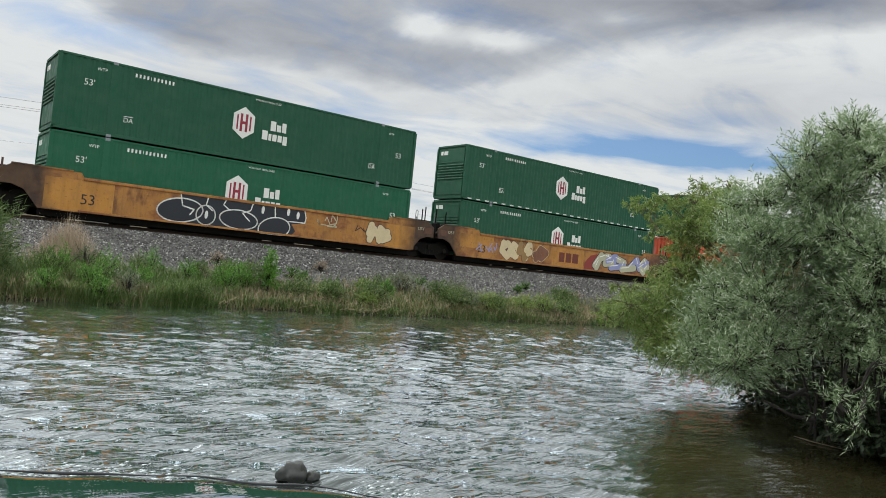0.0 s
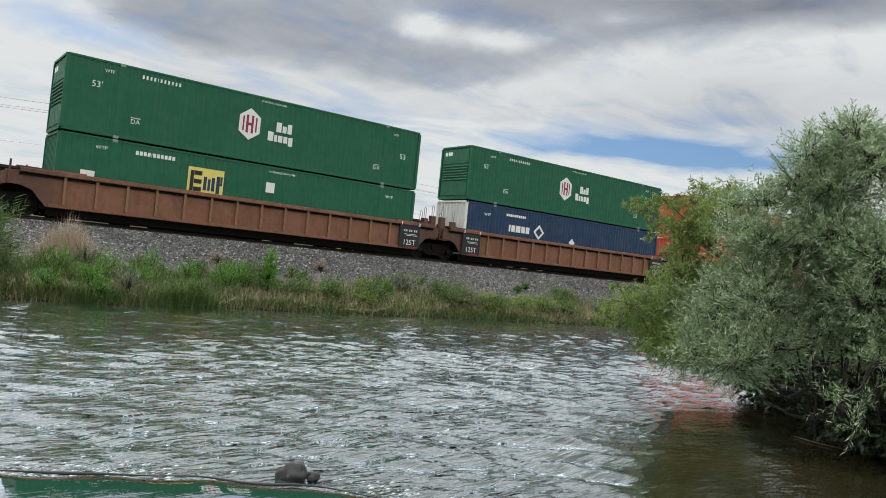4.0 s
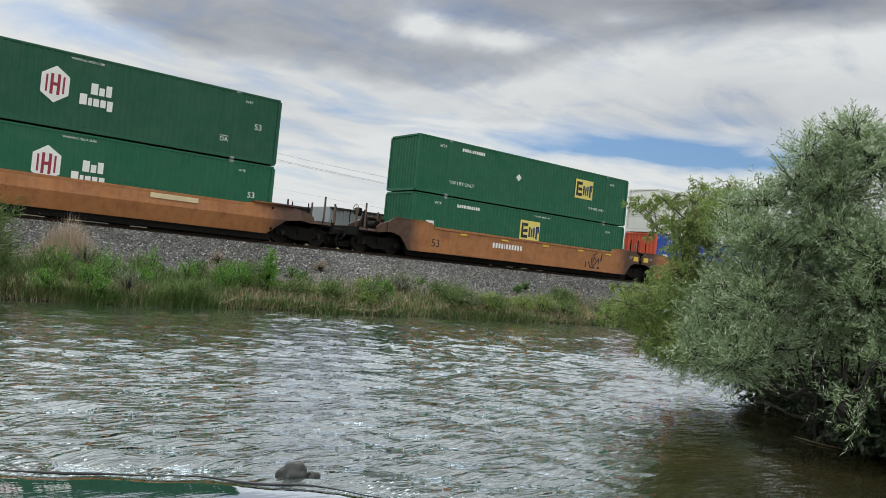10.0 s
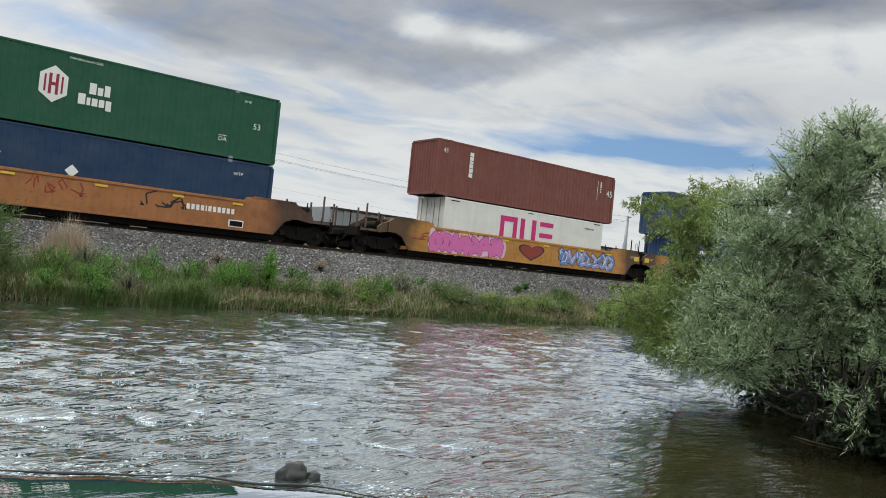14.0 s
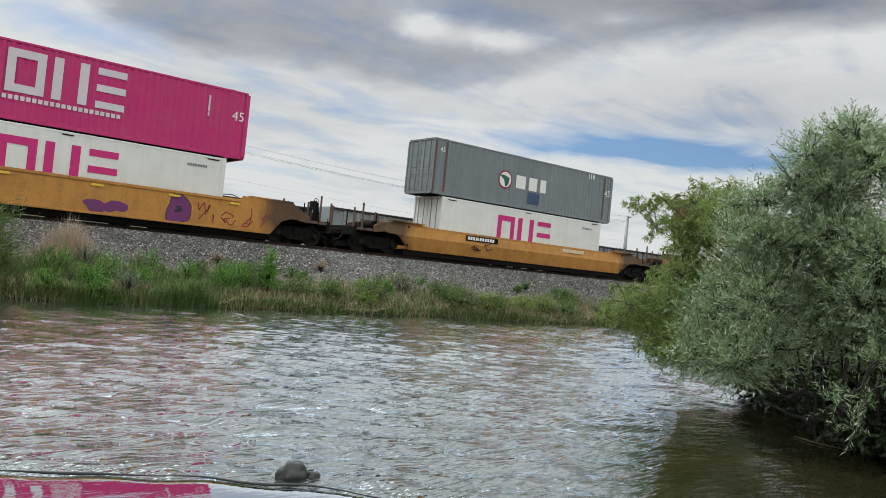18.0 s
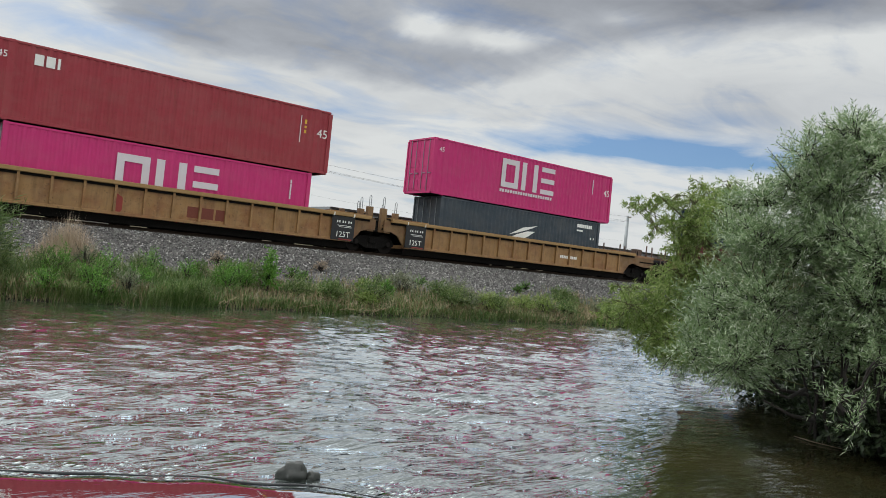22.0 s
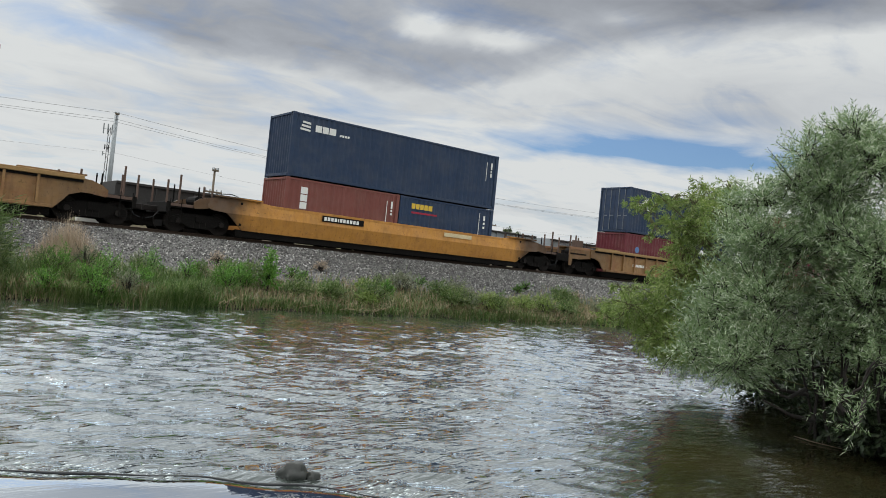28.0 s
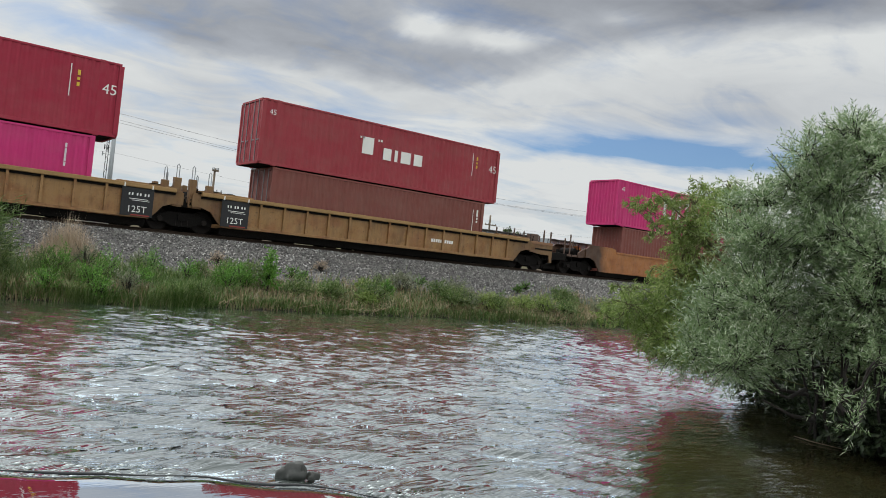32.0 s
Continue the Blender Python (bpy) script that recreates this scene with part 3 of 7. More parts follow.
def build_pool():
    """The smooth glide at the near shore that ends in a low lip."""
    lip = [(-6.0, 6.9), (-2.0, 6.7), (0.3, 6.55), (0.75, 6.42), (1.2, 6.25), (1.8, 6.0), (2.3, 5.75), (2.75, 5.42), (3.15, 5.12), (3.5, 4.75), (3.9, 4.2), (4.4, 3.4), (4.8, 2.6)]
    rows = []
    n = 60
    for k in range(n + 1):
        t = k / n * (len(lip) - 1)
        i = min(int(t), len(lip) - 2)
        x = lip[i][0] + (lip[i + 1][0] - lip[i][0]) * (t - i)
        y = lip[i][1] + (lip[i + 1][1] - lip[i][1]) * (t - i) + 0.03 * math.sin(x * 9)
        rows.append((x, y))
    g = Geo()
    prof = [(-6.0, 0.10), (-2.5, 0.10), (-1.0, 0.10), (-0.5, 0.10), (-0.25, 0.098), (-0.12, 0.09), (-0.05, 0.075), (0.0, 0.05), (0.05, 0.0), (0.08, -0.06)]
    vs = [(x + 0.25 * d * (1 if d > -3 else 0.6), y + d, z) for x, y in rows for d, z in prof]
    m = len(prof)
    fs = [(a * m + b, a * m + m + b, a * m + m + b + 1, a * m + b + 1) for a in range(n) for b in range(m - 1)]
    fs = [f[::-1] for f in fs]
    g.add(vs, fs)
    ob = part("calm_water", g, "pool", None, "", True)
    tagged(ob, "smooth dark water gliding over a low lip", "water", kind="structure")
    # dark tube added along the lip to draw its dark edge
    ledge = Geo().path([(x, y - 0.01, 0.084 + 0.008 * math.sin(7 * x)) for x, y in rows[6:-14]], [0.009 + 0.004 * math.sin(5 * x + 1) for x, y in rows[6:-14]], 8)
    tagged(part("spill_ledge", ledge, "lipdark", None, "", True), "thin dark line along the lip of the smooth water", "ledge", kind="structure")
    # foam beads below the lip
    r = random.Random(4)
    f = Geo()
    for k in range(1500):
        i = r.randrange(8, n - 6)
        x, y = rows[i]
        cl = math.exp(-((x - 0.95) / 0.35) ** 2) + math.exp(-((x - 1.6) / 0.35) ** 2) + 1.2 * math.exp(-((x - 3.55) / 0.25) ** 2)
        if r.random() > 0.9 * min(1, cl):
            continue
        x, y = x + r.gauss(0, 0.2), y + 0.05 + abs(r.gauss(0, 0.2))
        s = 0.003 + 0.015 * r.random() ** 3
        z = 0.035 + r.uniform(-0.01, 0.015)
        f.add([(x + s * a, y + s * b, z + s * c) for a, b, c in ((3.0, 0.8, 0), (0, 1, 0), (-3.0, -0.8, 0), (0, -1, 0), (0, 0, 0.7), (0, 0, -0.7))],
              [(0, 1, 4), (1, 2, 4), (2, 3, 4), (3, 0, 4), (1, 0, 5), (2, 1, 5), (3, 2, 5), (0, 3, 5)])
    tagged(part("foam", f, "foam", None, "", True), "white foam beads below the water lip", "foam", kind="stuff")


build_pool()


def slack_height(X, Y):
    """Slack water in the lee of the near bank, outlined to fit the camera's view; its outer edge dips under the
    current.
    """
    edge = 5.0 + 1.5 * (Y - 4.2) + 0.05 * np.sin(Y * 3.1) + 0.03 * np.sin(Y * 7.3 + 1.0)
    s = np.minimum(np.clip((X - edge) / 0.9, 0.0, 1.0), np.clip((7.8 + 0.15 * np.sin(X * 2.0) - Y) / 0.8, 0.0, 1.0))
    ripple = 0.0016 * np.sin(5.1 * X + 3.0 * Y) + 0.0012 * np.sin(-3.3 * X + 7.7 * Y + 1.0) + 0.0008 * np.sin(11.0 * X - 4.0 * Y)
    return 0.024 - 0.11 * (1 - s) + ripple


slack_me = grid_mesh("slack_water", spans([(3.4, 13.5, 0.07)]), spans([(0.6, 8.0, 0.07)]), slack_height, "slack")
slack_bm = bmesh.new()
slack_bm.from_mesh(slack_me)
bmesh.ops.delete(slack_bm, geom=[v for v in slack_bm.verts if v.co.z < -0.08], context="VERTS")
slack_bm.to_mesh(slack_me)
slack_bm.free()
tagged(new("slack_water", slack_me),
       "smooth slack water darkened for the willow's shade and reflection", "water", kind="structure")


def lump(radius, seed, squash=(1, 1, 0.7), sub=3, rough=0.25):
    bm = bmesh.new()
    bmesh.ops.create_icosphere(bm, subdivisions=sub, radius=1.0)
    for v in bm.verts:
        k = 1 + rough * noise.noise(v.co * 1.3 + Vector((seed, 0, 0))) + 0.3 * rough * noise.noise(v.co * 4 + Vector((0, seed, 0)))
        v.co = Vector((v.co.x * squash[0], v.co.y * squash[1], v.co.z * squash[2])) * k * radius
    me = bpy.data.meshes.new("rock")
    bm.to_mesh(me)
    bm.free()
    me.polygons.foreach_set("use_smooth", [True] * len(me.polygons))
    return me


for rx, ry, rz, rr, sd, lab in ((3.08, 5.88, 0.02, 0.118, 12, "rounded wet grey rock breaking the water surface"), (3.23, 5.80, 0.0, 0.055, 9, "small wet stone beside the larger rock")):
    ob = part("river_rock", lump(rr, sd, (1.1, 0.85, 0.8), 3, 0.5), "rock", None, "", True)
    ob.location = (rx, ry, rz)
    tagged(ob, lab, "rock", "rocks in the shallows")


def build_track(name, yc, x0, x1, dense, label):
    root = tagged(thing(name, label, "railway track", kind="structure", at=(0, yc, RAIL_Z)), kind="structure")
    for s in (-1, 1):
        g = Geo()
        c = s * 0.7525
        g.prism_y([(0, 0)] * 0 or [(x0, -0.17), (x1, -0.17), (x1, -0.155), (x0, -0.155)], c - 0.07, c + 0.07)
        g.box(x0, x1, c - 0.01, c + 0.01, -0.155, -0.04)
        g.box(x0, x1, c - 0.036, c + 0.036, -0.045, 0.0, 0.01)
        part("rail", g, "rail", root, "rusty steel rail")
    tie = Geo().box(-0.115, 0.115, -1.3, 1.3, -0.33, -0.171, 0.012).mesh("tie")
    tie.materials.append(M["tie"])
    k = 0
    while dense[0] + 0.55 * k < dense[1]:
        t = part("tie", tie, "tie", root)
        t.matrix_local = pose(dense[0] + 0.55 * k + random.uniform(-0.02, 0.02), random.uniform(-0.04, 0.04), 0, 0, 0, random.uniform(-1, 1))
        k += 1
    rest = Geo()
    x = x0
    while x < x1:
        if not dense[0] - 0.4 < x < dense[1]:
            rest.box(x - 0.115, x + 0.115, -1.3, 1.3, -0.33, -0.171)
        x += 0.55
    tagged(part("far_tie", rest, "tie", root), kind="stuff")


build_track("railway_track", TRACK_Y, -620, 640, (-4, 62), "steel rails on dark wooden ties over grey ballast")
build_track("siding_track", TRACK2_Y, -120, 220, (0, 46), "second pair of rails on wooden ties behind the train")


# ---------------------------------------------------------------- the train: when each place passes
def travelled(t):
    """Metres that the train has gone towards -x since the start."""
    return 15.3764 * t + 0.0129 * t * t - 0.00014868 * t ** 3


TIMES = [float(k) for k in range(0, 33, 2)]
RIDERS = []      # (thing, x at the start, y, z)
WHEELSETS = []   # (wheelset, local pose values, x of its truck at the start)


def ride(ob, x, y, z):
    ob.location = (x, y, z)
    RIDERS.append((ob, x, y, z))
    return ob


# ---------------------------------------------------------------- containers
H_HC, H_STD = 2.896, 2.591


def corrugated(x0, x1, z0, z1, period, depth, yf, out=-1):
    """A wall of trapezoid ribs along x; out=-1 faces the river."""
    g = Geo()
    n = max(1, round((x1 - x0) / period))
    p = (x1 - x0) / n
    xs = []
    for k in range(n):
        a = x0 + k * p
        xs += [(a, 0), (a + 0.26 * p, 0), (a + 0.5 * p, 1), (a + 0.76 * p, 1)]
    xs.append((x1, 0))
    vs = []
    for x, d in xs:
        y = yf - out * depth * d
        vs += [(x, y, z0), (x, y, z1)]
    fs = [(2 * k, 2 * k + 2, 2 * k + 3, 2 * k + 1) for k in range(len(xs) - 1)]
    if out > 0:
        fs = [f[::-1] for f in fs]
    return g.add(vs, fs)


def corrugated_end(y0, y1, z0, z1, period, depth, xf, out=-1):
    g = corrugated(y0, y1, z0, z1, period, depth, 0.0, -1)
    g.v = [(xf + (y if out < 0 else -y), x if out > 0 else (y0 + y1 - x), z) for x, y, z in g.v]
    return g


def container(length, height, colour, end, label, group="containers on the train", end_colour=None):
    """One box with its origin at the near lower left corner."""
    L, W = length, 2.591 if length > 15 else 2.438
    root = thing("shipping_container", label, "shipping container", group)
    ec = end_colour or colour
    big = L > 15
    e = (L - 12.192) / 2 if L > 12.5 else 0.0
    p = 0.09 if not big else 0.07
    smooth = end == "reefer" or (colour == "white" and L < 13)
    # walls
    if smooth:
        part("side_wall", Geo().box(p, L - p, 0.012, 0.05, 0.16, height - 0.10), colour, root)
        part("side_wall", Geo().box(p, L - p, W - 0.05, W - 0.012, 0.16, height - 0.10), colour, root)
    else:
        cuts = [p, L - p] if e == 0 else [p, e - 0.099, e + 0.099, L - e - 0.099, L - e + 0.099, L - p]
        for a, b in zip(cuts[::2], cuts[1::2]):
            part("side_wall", corrugated(a, b, 0.16, height - 0.10, 0.235 if big else 0.28, 0.024 if big else 0.032, 0.010, -1), colour, root)
            part("side_wall", corrugated(a, b, 0.16, height - 0.10, 0.235 if big else 0.28, 0.017 if big else 0.028, W - 0.010, 1), colour, root)
        if e:
            for xp in (e, L - e):
                part("side_post", Geo().box(xp - 0.10, xp + 0.10, 0.002, 0.08, 0.16, height - 0.10), colour, root)
                part("side_post", Geo().box(xp - 0.10, xp + 0.10, W - 0.08, W - 0.002, 0.16, height - 0.10), colour, root)
    for y0, y1 in ((0.0, 0.075), (W - 0.075, W)):
        part("top_rail", Geo().box(p, L - p, y0, y1, height - 0.10, height - 0.012, 0.012), colour, root)
        part("bottom_rail", Geo().box(p, L - p, y0, y1, 0.03, 0.16, 0.012), colour, root)
    part("roof", corrugated(p, L - p, 0.075, W - 0.075, 0.21, 0.02, 0.0, -1), colour, root).matrix_local = Matrix(((1, 0, 0, 0), (0, 0, 1, 0), (0, -1, 0, height - 0.02), (0, 0, 0, 1)))
    part("underframe", Geo().box(p, L - p, 0.075, W - 0.075, 0.05, 0.14), "soot", root)
    # corner posts with castings
    for xp in (0.0, L - 2 * p):
        for yp in (0.0, W - 0.1):
            part("corner_post", Geo().box(xp, xp + 2 * p, yp, yp + 0.1, 0.1, height - 0.1, 0.012), ec if xp == 0 else colour, root)
    spots = [e - 0.08, L - e - 0.10] if e else [0.0, L - 0.18]
    for xp in spots:
        for z in (0.0, height - 0.118):
            for yp in (-0.004, W - 0.158):
                part("corner_casting", Geo().box(xp, xp + 0.18, yp, yp + 0.162, z, z + 0.118, 0.01), "galv" if big else colour, root)
    # the end towards the engine, and the far end
    part("end_wall", corrugated_end(0.1, W - 0.1, 0.16, height - 0.1, 0.26, 0.045, L - 0.03, 1), colour, root)
    part("end_sill", Geo().box(L - 0.1, L, 0.1, W - 0.1, 0.03, 0.16), colour, root)
    part("end_sill", Geo().box(0, 0.1, 0.1, W - 0.1, 0.03, 0.16), ec, root)
    part("end_header", Geo().box(0, 0.1, 0.1, W - 0.1, height - 0.1, height - 0.012), ec, root)
    if end == "slats":
        part("end_wall", Geo().box(0.05, 0.08, 0.1, W - 0.1, 0.16, height - 0.1), ec, root)
        for z0, z1 in ((0.24, 1.0), (1.95, height - 0.2)):
            part("end_panel", Geo().box(0.025, 0.05, 0.2, W - 0.2, z0, z1, 0.008), ec, root)
        for k in range(6):
            part("slat", Geo().box(0.0, 0.05, 0.2, W - 0.2, 1.06 + k * 0.145, 1.06 + k * 0.145 + 0.075, 0.015), ec, root)
        bars(root, "end_emblem", 0, 0, 0, 0.2, [0.2, 0.35], "mark").matrix_local = pose(0.02, W - 0.35, height - 0.5, 0, 0, -90)
    elif end in ("doors", "reefer"):
        for k, (a, b) in enumerate(((0.11, W / 2 - 0.012), (W / 2 + 0.012, W - 0.11))):
            d = part("door", Geo().box(0.03, 0.075, a, b, 0.17, height - 0.11, 0.01), ec, root)
            for z0 in (0.3, 0.85, 1.4, 1.95):
                part("door_panel", Geo().box(0.018, 0.03, a + 0.1, b - 0.1, z0, z0 + 0.42, 0.006), ec, d)
            for q in (0.28, 0.72):
                yq = a + (b - a) * q
                part("lock_rod", Geo().tube((0.0, yq, 0.12), (0.0, yq, height - 0.06), 0.018, n=6), "galv", d)
                part("rod_handle", Geo().box(-0.012, 0.012, yq - 0.28, yq, 1.05, 1.09), "galv", d)
        part("door_gasket", Geo().box(0.04, 0.07, W / 2 - 0.011, W / 2 + 0.011, 0.17, height - 0.11), "rubber", root)
        if end == "reefer":
            part("vent_grille", Geo().box(0.0, 0.03, 0.35, W - 0.35, 0.25, 1.05, 0.01), "darkgrey", root)
    else:
        part("end_wall", corrugated_end(0.1, W - 0.1, 0.16, height - 0.1, 0.26, 0.05, 0.03, -1), ec, root)
    return root


def hexagon(root, x, z, r, back="mark", ink="markred"):
    pts = [(x + 0.80 * r * math.sin(math.radians(60 * k)), z + r * math.cos(math.radians(60 * k))) for k in range(6)]
    em = part("emblem", Geo().prism_y(pts[::-1], -0.004, 0.012), back, root, "white hexagon with dark upright bars")
    for dx, hh, wd in ((-0.42, 0.46, 0.05), (-0.17, 0.56, 0.075), (0.17, 0.56, 0.075), (0.42, 0.46, 0.05)):
        part("emblem_bar", Geo().box(x + (dx - wd) * r, x + (dx + wd) * r, -0.008, -0.003, z - hh * r, z + hh * r), ink, em)
    part("emblem_bar", Geo().box(x - 0.10 * r, x + 0.10 * r, -0.0075, -0.003, z - 0.09 * r, z + 0.09 * r), ink, em)


def small_marks(root, L, H, e, mat="mark"):
    """Numbers, lift marks and size marks that a domestic box carries."""
    lettering(root, "53'", e - 0.85, -0.002, H * 0.66, 0.34, mat)
    lettering(root, "53", L - e + 1.0, -0.002, H * 0.52, 0.36, mat)
    lettering(root, "WTP", e - 0.45, -0.002, H * 0.86, 0.17, mat)
    lettering(root, "WTP", L - e + 0.5, -0.002, H * 0.86, 0.15, mat)
    for x in (e + 0.65, L - e - 0.45):
        lettering(root, "DA", x, -0.002, H * 0.26, 0.26, mat)
        part("overline", Geo().box(x - 0.18, x + 0.18, -0.004, 0.002, H * 0.26 + 0.14, H * 0.26 + 0.165), mat, root)
    bars(root, "number_bar", e + 0.75, 0, H * 0.86, 0.14, [0.07] * 4 + [0.02] + [0.07] * 6, mat, 0.55)
    lettering(root, "WARNING HIGH CUBE", L / 2 + 0.2, -0.002, H - 0.22, 0.115, mat)


def livery(root, kind, L, H):
    e = (L - 12.192) / 2 if L > 12.5 else 0.0
    c = L / 2
    if kind in ("hex", "hexinc", "hexdash"):
        ink = "markred" if kind != "hexinc" else "markblack"
        small_marks(root, L, H, e)
        hexagon(root, c - 0.82, H * 0.55, 0.68, "mark", ink)
        word_blocks(root, c + 0.40, H * 0.515, 0.42, [(0.24, 1, 0), (0.19, 0.7, 0), (0.2, 1, 0)])
        word_blocks(root, c + 0.04, H * 0.365, 0.40, [(0.25, 1, 0), (0.13, 0.72, 0), (0.2, 0.72, 0), (0.19, 0.72, 0), (0.2, 0.72, 0.24)]
                    + ([(0.06, 0.2, 0.12), (0.07, 1, 0), (0.19, 0.72, 0), (0.16, 0.72, 0), (0.06, 0.16, 0)] if kind == "hexinc" else []))
        if kind == "hexdash":
            for k in range(26):
                part("dash", Geo().box(0.35 + k * 0.6, 0.62 + k * 0.6, -0.006, 0.0, 0.06, 0.12), "mark", root)
    elif kind == "diamond":
        bars(root, "number_bar", e + 0.9, 0, H * 0.83, 0.13, [0.11] * 4 + [0.02] + [0.11] * 6, "mark", 0.25)
        bars(root, "word_bar", e + 1.15, 0, H * 0.55, 0.36, [0.12, 0.26, 0.34, 0.27, 0.27], "mark", 0.2)
        x, z, r = e + 3.45, H * 0.61, 0.42
        em = part("emblem", Geo().prism_y([(x - r, z), (x, z - r), (x + r, z), (x, z + r)], -0.004, 0.012), "mark", root, "white diamond outline")
        part("emblem_core", Geo().prism_y([(x - r * .6, z), (x, z - r * .6), (x + r * .6, z), (x, z + r * .6)], -0.007, 0.01), "royal", em)
        x, z, r = c + 0.1, H * 0.5, 0.24
        part("hazard_diamond", Geo().prism_y([(x - r, z), (x, z - r), (x + r, z), (x, z + r)], -0.004, 0.012), "mark", root)
        lettering(root, "WTP", e - 0.45, -0.002, H * 0.8, 0.22)
        lettering(root, "WTP", L - e + 0.4, -0.002, H * 0.8, 0.2)
    elif kind in ("plate", "platemid", "plateright", "platered"):
        x = {"plate": e + 2.9, "platemid": e + 5.35, "plateright": L - e - 2.75, "platered": e + 0.9}[kind]
        z = H * (0.42 if kind != "platered" else 0.5)
        em = part("emblem", Geo().box(x, x + 1.5, -0.006, 0.008, z, z + 1.12), "markcream", root, "pale yellow panel with dark blocks")
        part("emblem_bar", Geo().box(x + 0.10, x + 0.24, -0.010, -0.005, z + 0.14, z + 0.98), "markblack", em)
        for dz in (0.14, 0.46, 0.80):
            part("emblem_bar", Geo().box(x + 0.25, x + 0.58, -0.010, -0.005, z + dz, z + dz + 0.18), "markblack", em)
        for dx, w, lo, hi in ((0.66, 0.13, 0.22, 0.78), (0.84, 0.11, 0.22, 0.7), (1.0, 0.13, 0.22, 0.78), (1.2, 0.15, 0.14, 0.86), (1.36, 0.09, 0.48, 0.86)):
            part("emblem_bar", Geo().box(x + dx, x + dx + w, -0.010, -0.005, z + lo, z + hi), "royal", em)
        bars(root, "number_bar", e + 0.8, 0, H * 0.84, 0.16, [0.11] * 4 + [0.02] + [0.11] * 6, "mark", 0.25)
        if kind == "plateright":
            lettering(root, "TOP LIFT ONLY", e + 0.95, -0.002, H * 0.25, 0.24)
            lettering(root, "TOP LIFT ONLY", L - e - 0.8, -0.002, H * 0.25, 0.2)
            x, z, r = c - 1.2, H * 0.58, 0.2
            part("hazard_diamond", Geo().prism_y([(x - r, z), (x, z - r), (x + r, z), (x, z + r)], -0.004, 0.012), "mark", root)
        else:
            lettering(root, "53", e - 0.8, -0.002, H * (0.32 if kind in ("plate", "platemid") else 0.68), 0.42)
            lettering(root, "WARNING HIGH CUBE", c + 0.9, -0.002, H - 0.25, 0.12)
            part("notice_panel", Geo().box(e - 1.1, e - 0.6, -0.004, 0.006, H * 0.44, H * 0.54), "mark", root)
            part("notice_panel", Geo().box(c + 0.2, c + 0.6, -0.004, 0.006, H * 0.6, H * 0.75), "mark", root)
        lettering(root, "WTP", e - 0.45, -0.002, H * 0.86, 0.2)
        lettering(root, "WTP", L - e + 0.45, -0.002, H * 0.82, 0.2)
        if kind == "platered":
            part("door_frame", Geo().box(L - 0.2, L + 0.004, -0.006, 0.05, 0.1, H - 0.1), "orange", root, "red end post")
            part("wash_panel", Geo().box(c - 2.6, c + 1.6, 0.0, 0.004, H * 0.38, H * 0.62), "markblue", root)
    elif kind == "longword":
        bars(root, "word_bar", e + 1.9, 0, H * 0.56, 0.50, [0.42, 0.40, 0.44], "crimson", 0.1)
        bars(root, "word_bar", e + 3.4, 0, H * 0.56, 0.44, [0.10, 0.30, 0.30, 0.10, 0.24, 0.16, 0.10, 0.26, 0.26], "markblack", 0.2)
        bars(root, "number_bar", L - e - 1.6, 0, H * 0.78, 0.14, [0.1] * 11, "grey", 0.25)
        bars(root, "number_bar", c - 0.4, 0, H - 0.24, 0.09, [0.9, 0.5], "grey", 0.4)
        for x in (e + 0.5, L - e - 0.4):
            lettering(root, "DA", x, -0.002, H * 0.22, 0.24, "markblack")
        for k in range(40):
            part("roof_tie", Geo().box(0.3 + k * 0.39, 0.36 + k * 0.39, -0.004, 0.0, H - 0.07, H - 0.04), "steel", root)
    elif kind in ("ring", "ringpale", "ringtext", "ringsmall"):
        mat = "markmag" if kind == "ring" else "markpale"
        s = 1.0 if kind != "ringsmall" else 0.62
        h, w = 1.55 * s, 1.25 * s
        x = c - 2.2 if kind != "ringsmall" else 2.6
        z = H * 0.30 if kind != "ringtext" else H * 0.36
        b = 0.29 * s
        g = Geo().box(x, x + w, -0.005, 0.006, z, z + b).box(x, x + w, -0.005, 0.006, z + h - b, z + h)
        g.box(x, x + b, -0.005, 0.006, z + b, z + h - b).box(x + w - b, x + w, -0.005, 0.006, z + b, z + h - b)
        part("emblem", g, mat, root, "hollow square of the painted emblem")
        x += 1.5 * s
        g = Geo().box(x, x + b * 1.1, -0.005, 0.006, z, z + h).box(x + 1.2 * s - b * 1.1, x + 1.2 * s, -0.005, 0.006, z, z + h)
        part("emblem", g, mat, root, "upright bars of the painted emblem")
        x += 1.5 * s
        g = Geo()
        for k in range(3):
            zz = z + k * (h - b) / 2
            g.box(x, x + 1.05 * s, -0.005, 0.006, zz, zz + b * 0.9)
        part("emblem", g, mat, root, "level bars of the painted emblem")
        if kind == "ringtext":
            bars(root, "word_bar", c - 2.25, 0, H * 0.265, 0.16, [0.14] * 21, mat, 0.33)
        if kind != "ring":
            bars(root, "number_bar", L - e - 1.0, 0, H * 0.85, 0.07, [0.16, 0.5, 0.16], mat, 0.3, True)
        else:
            bars(root, "number_bar", L - 1.6, 0, H * 0.82, 0.10, [0.08] * 8, "grey", 0.25)
            part("top_latch", Geo().box(0.4, 0.95, -0.006, 0.01, H - 0.16, H - 0.11), "rubber", root)
            part("top_latch", Geo().box(L / 2 - 0.2, L / 2 + 0.2, -0.006, 0.01, H - 0.16, H - 0.11), "rubber", root)
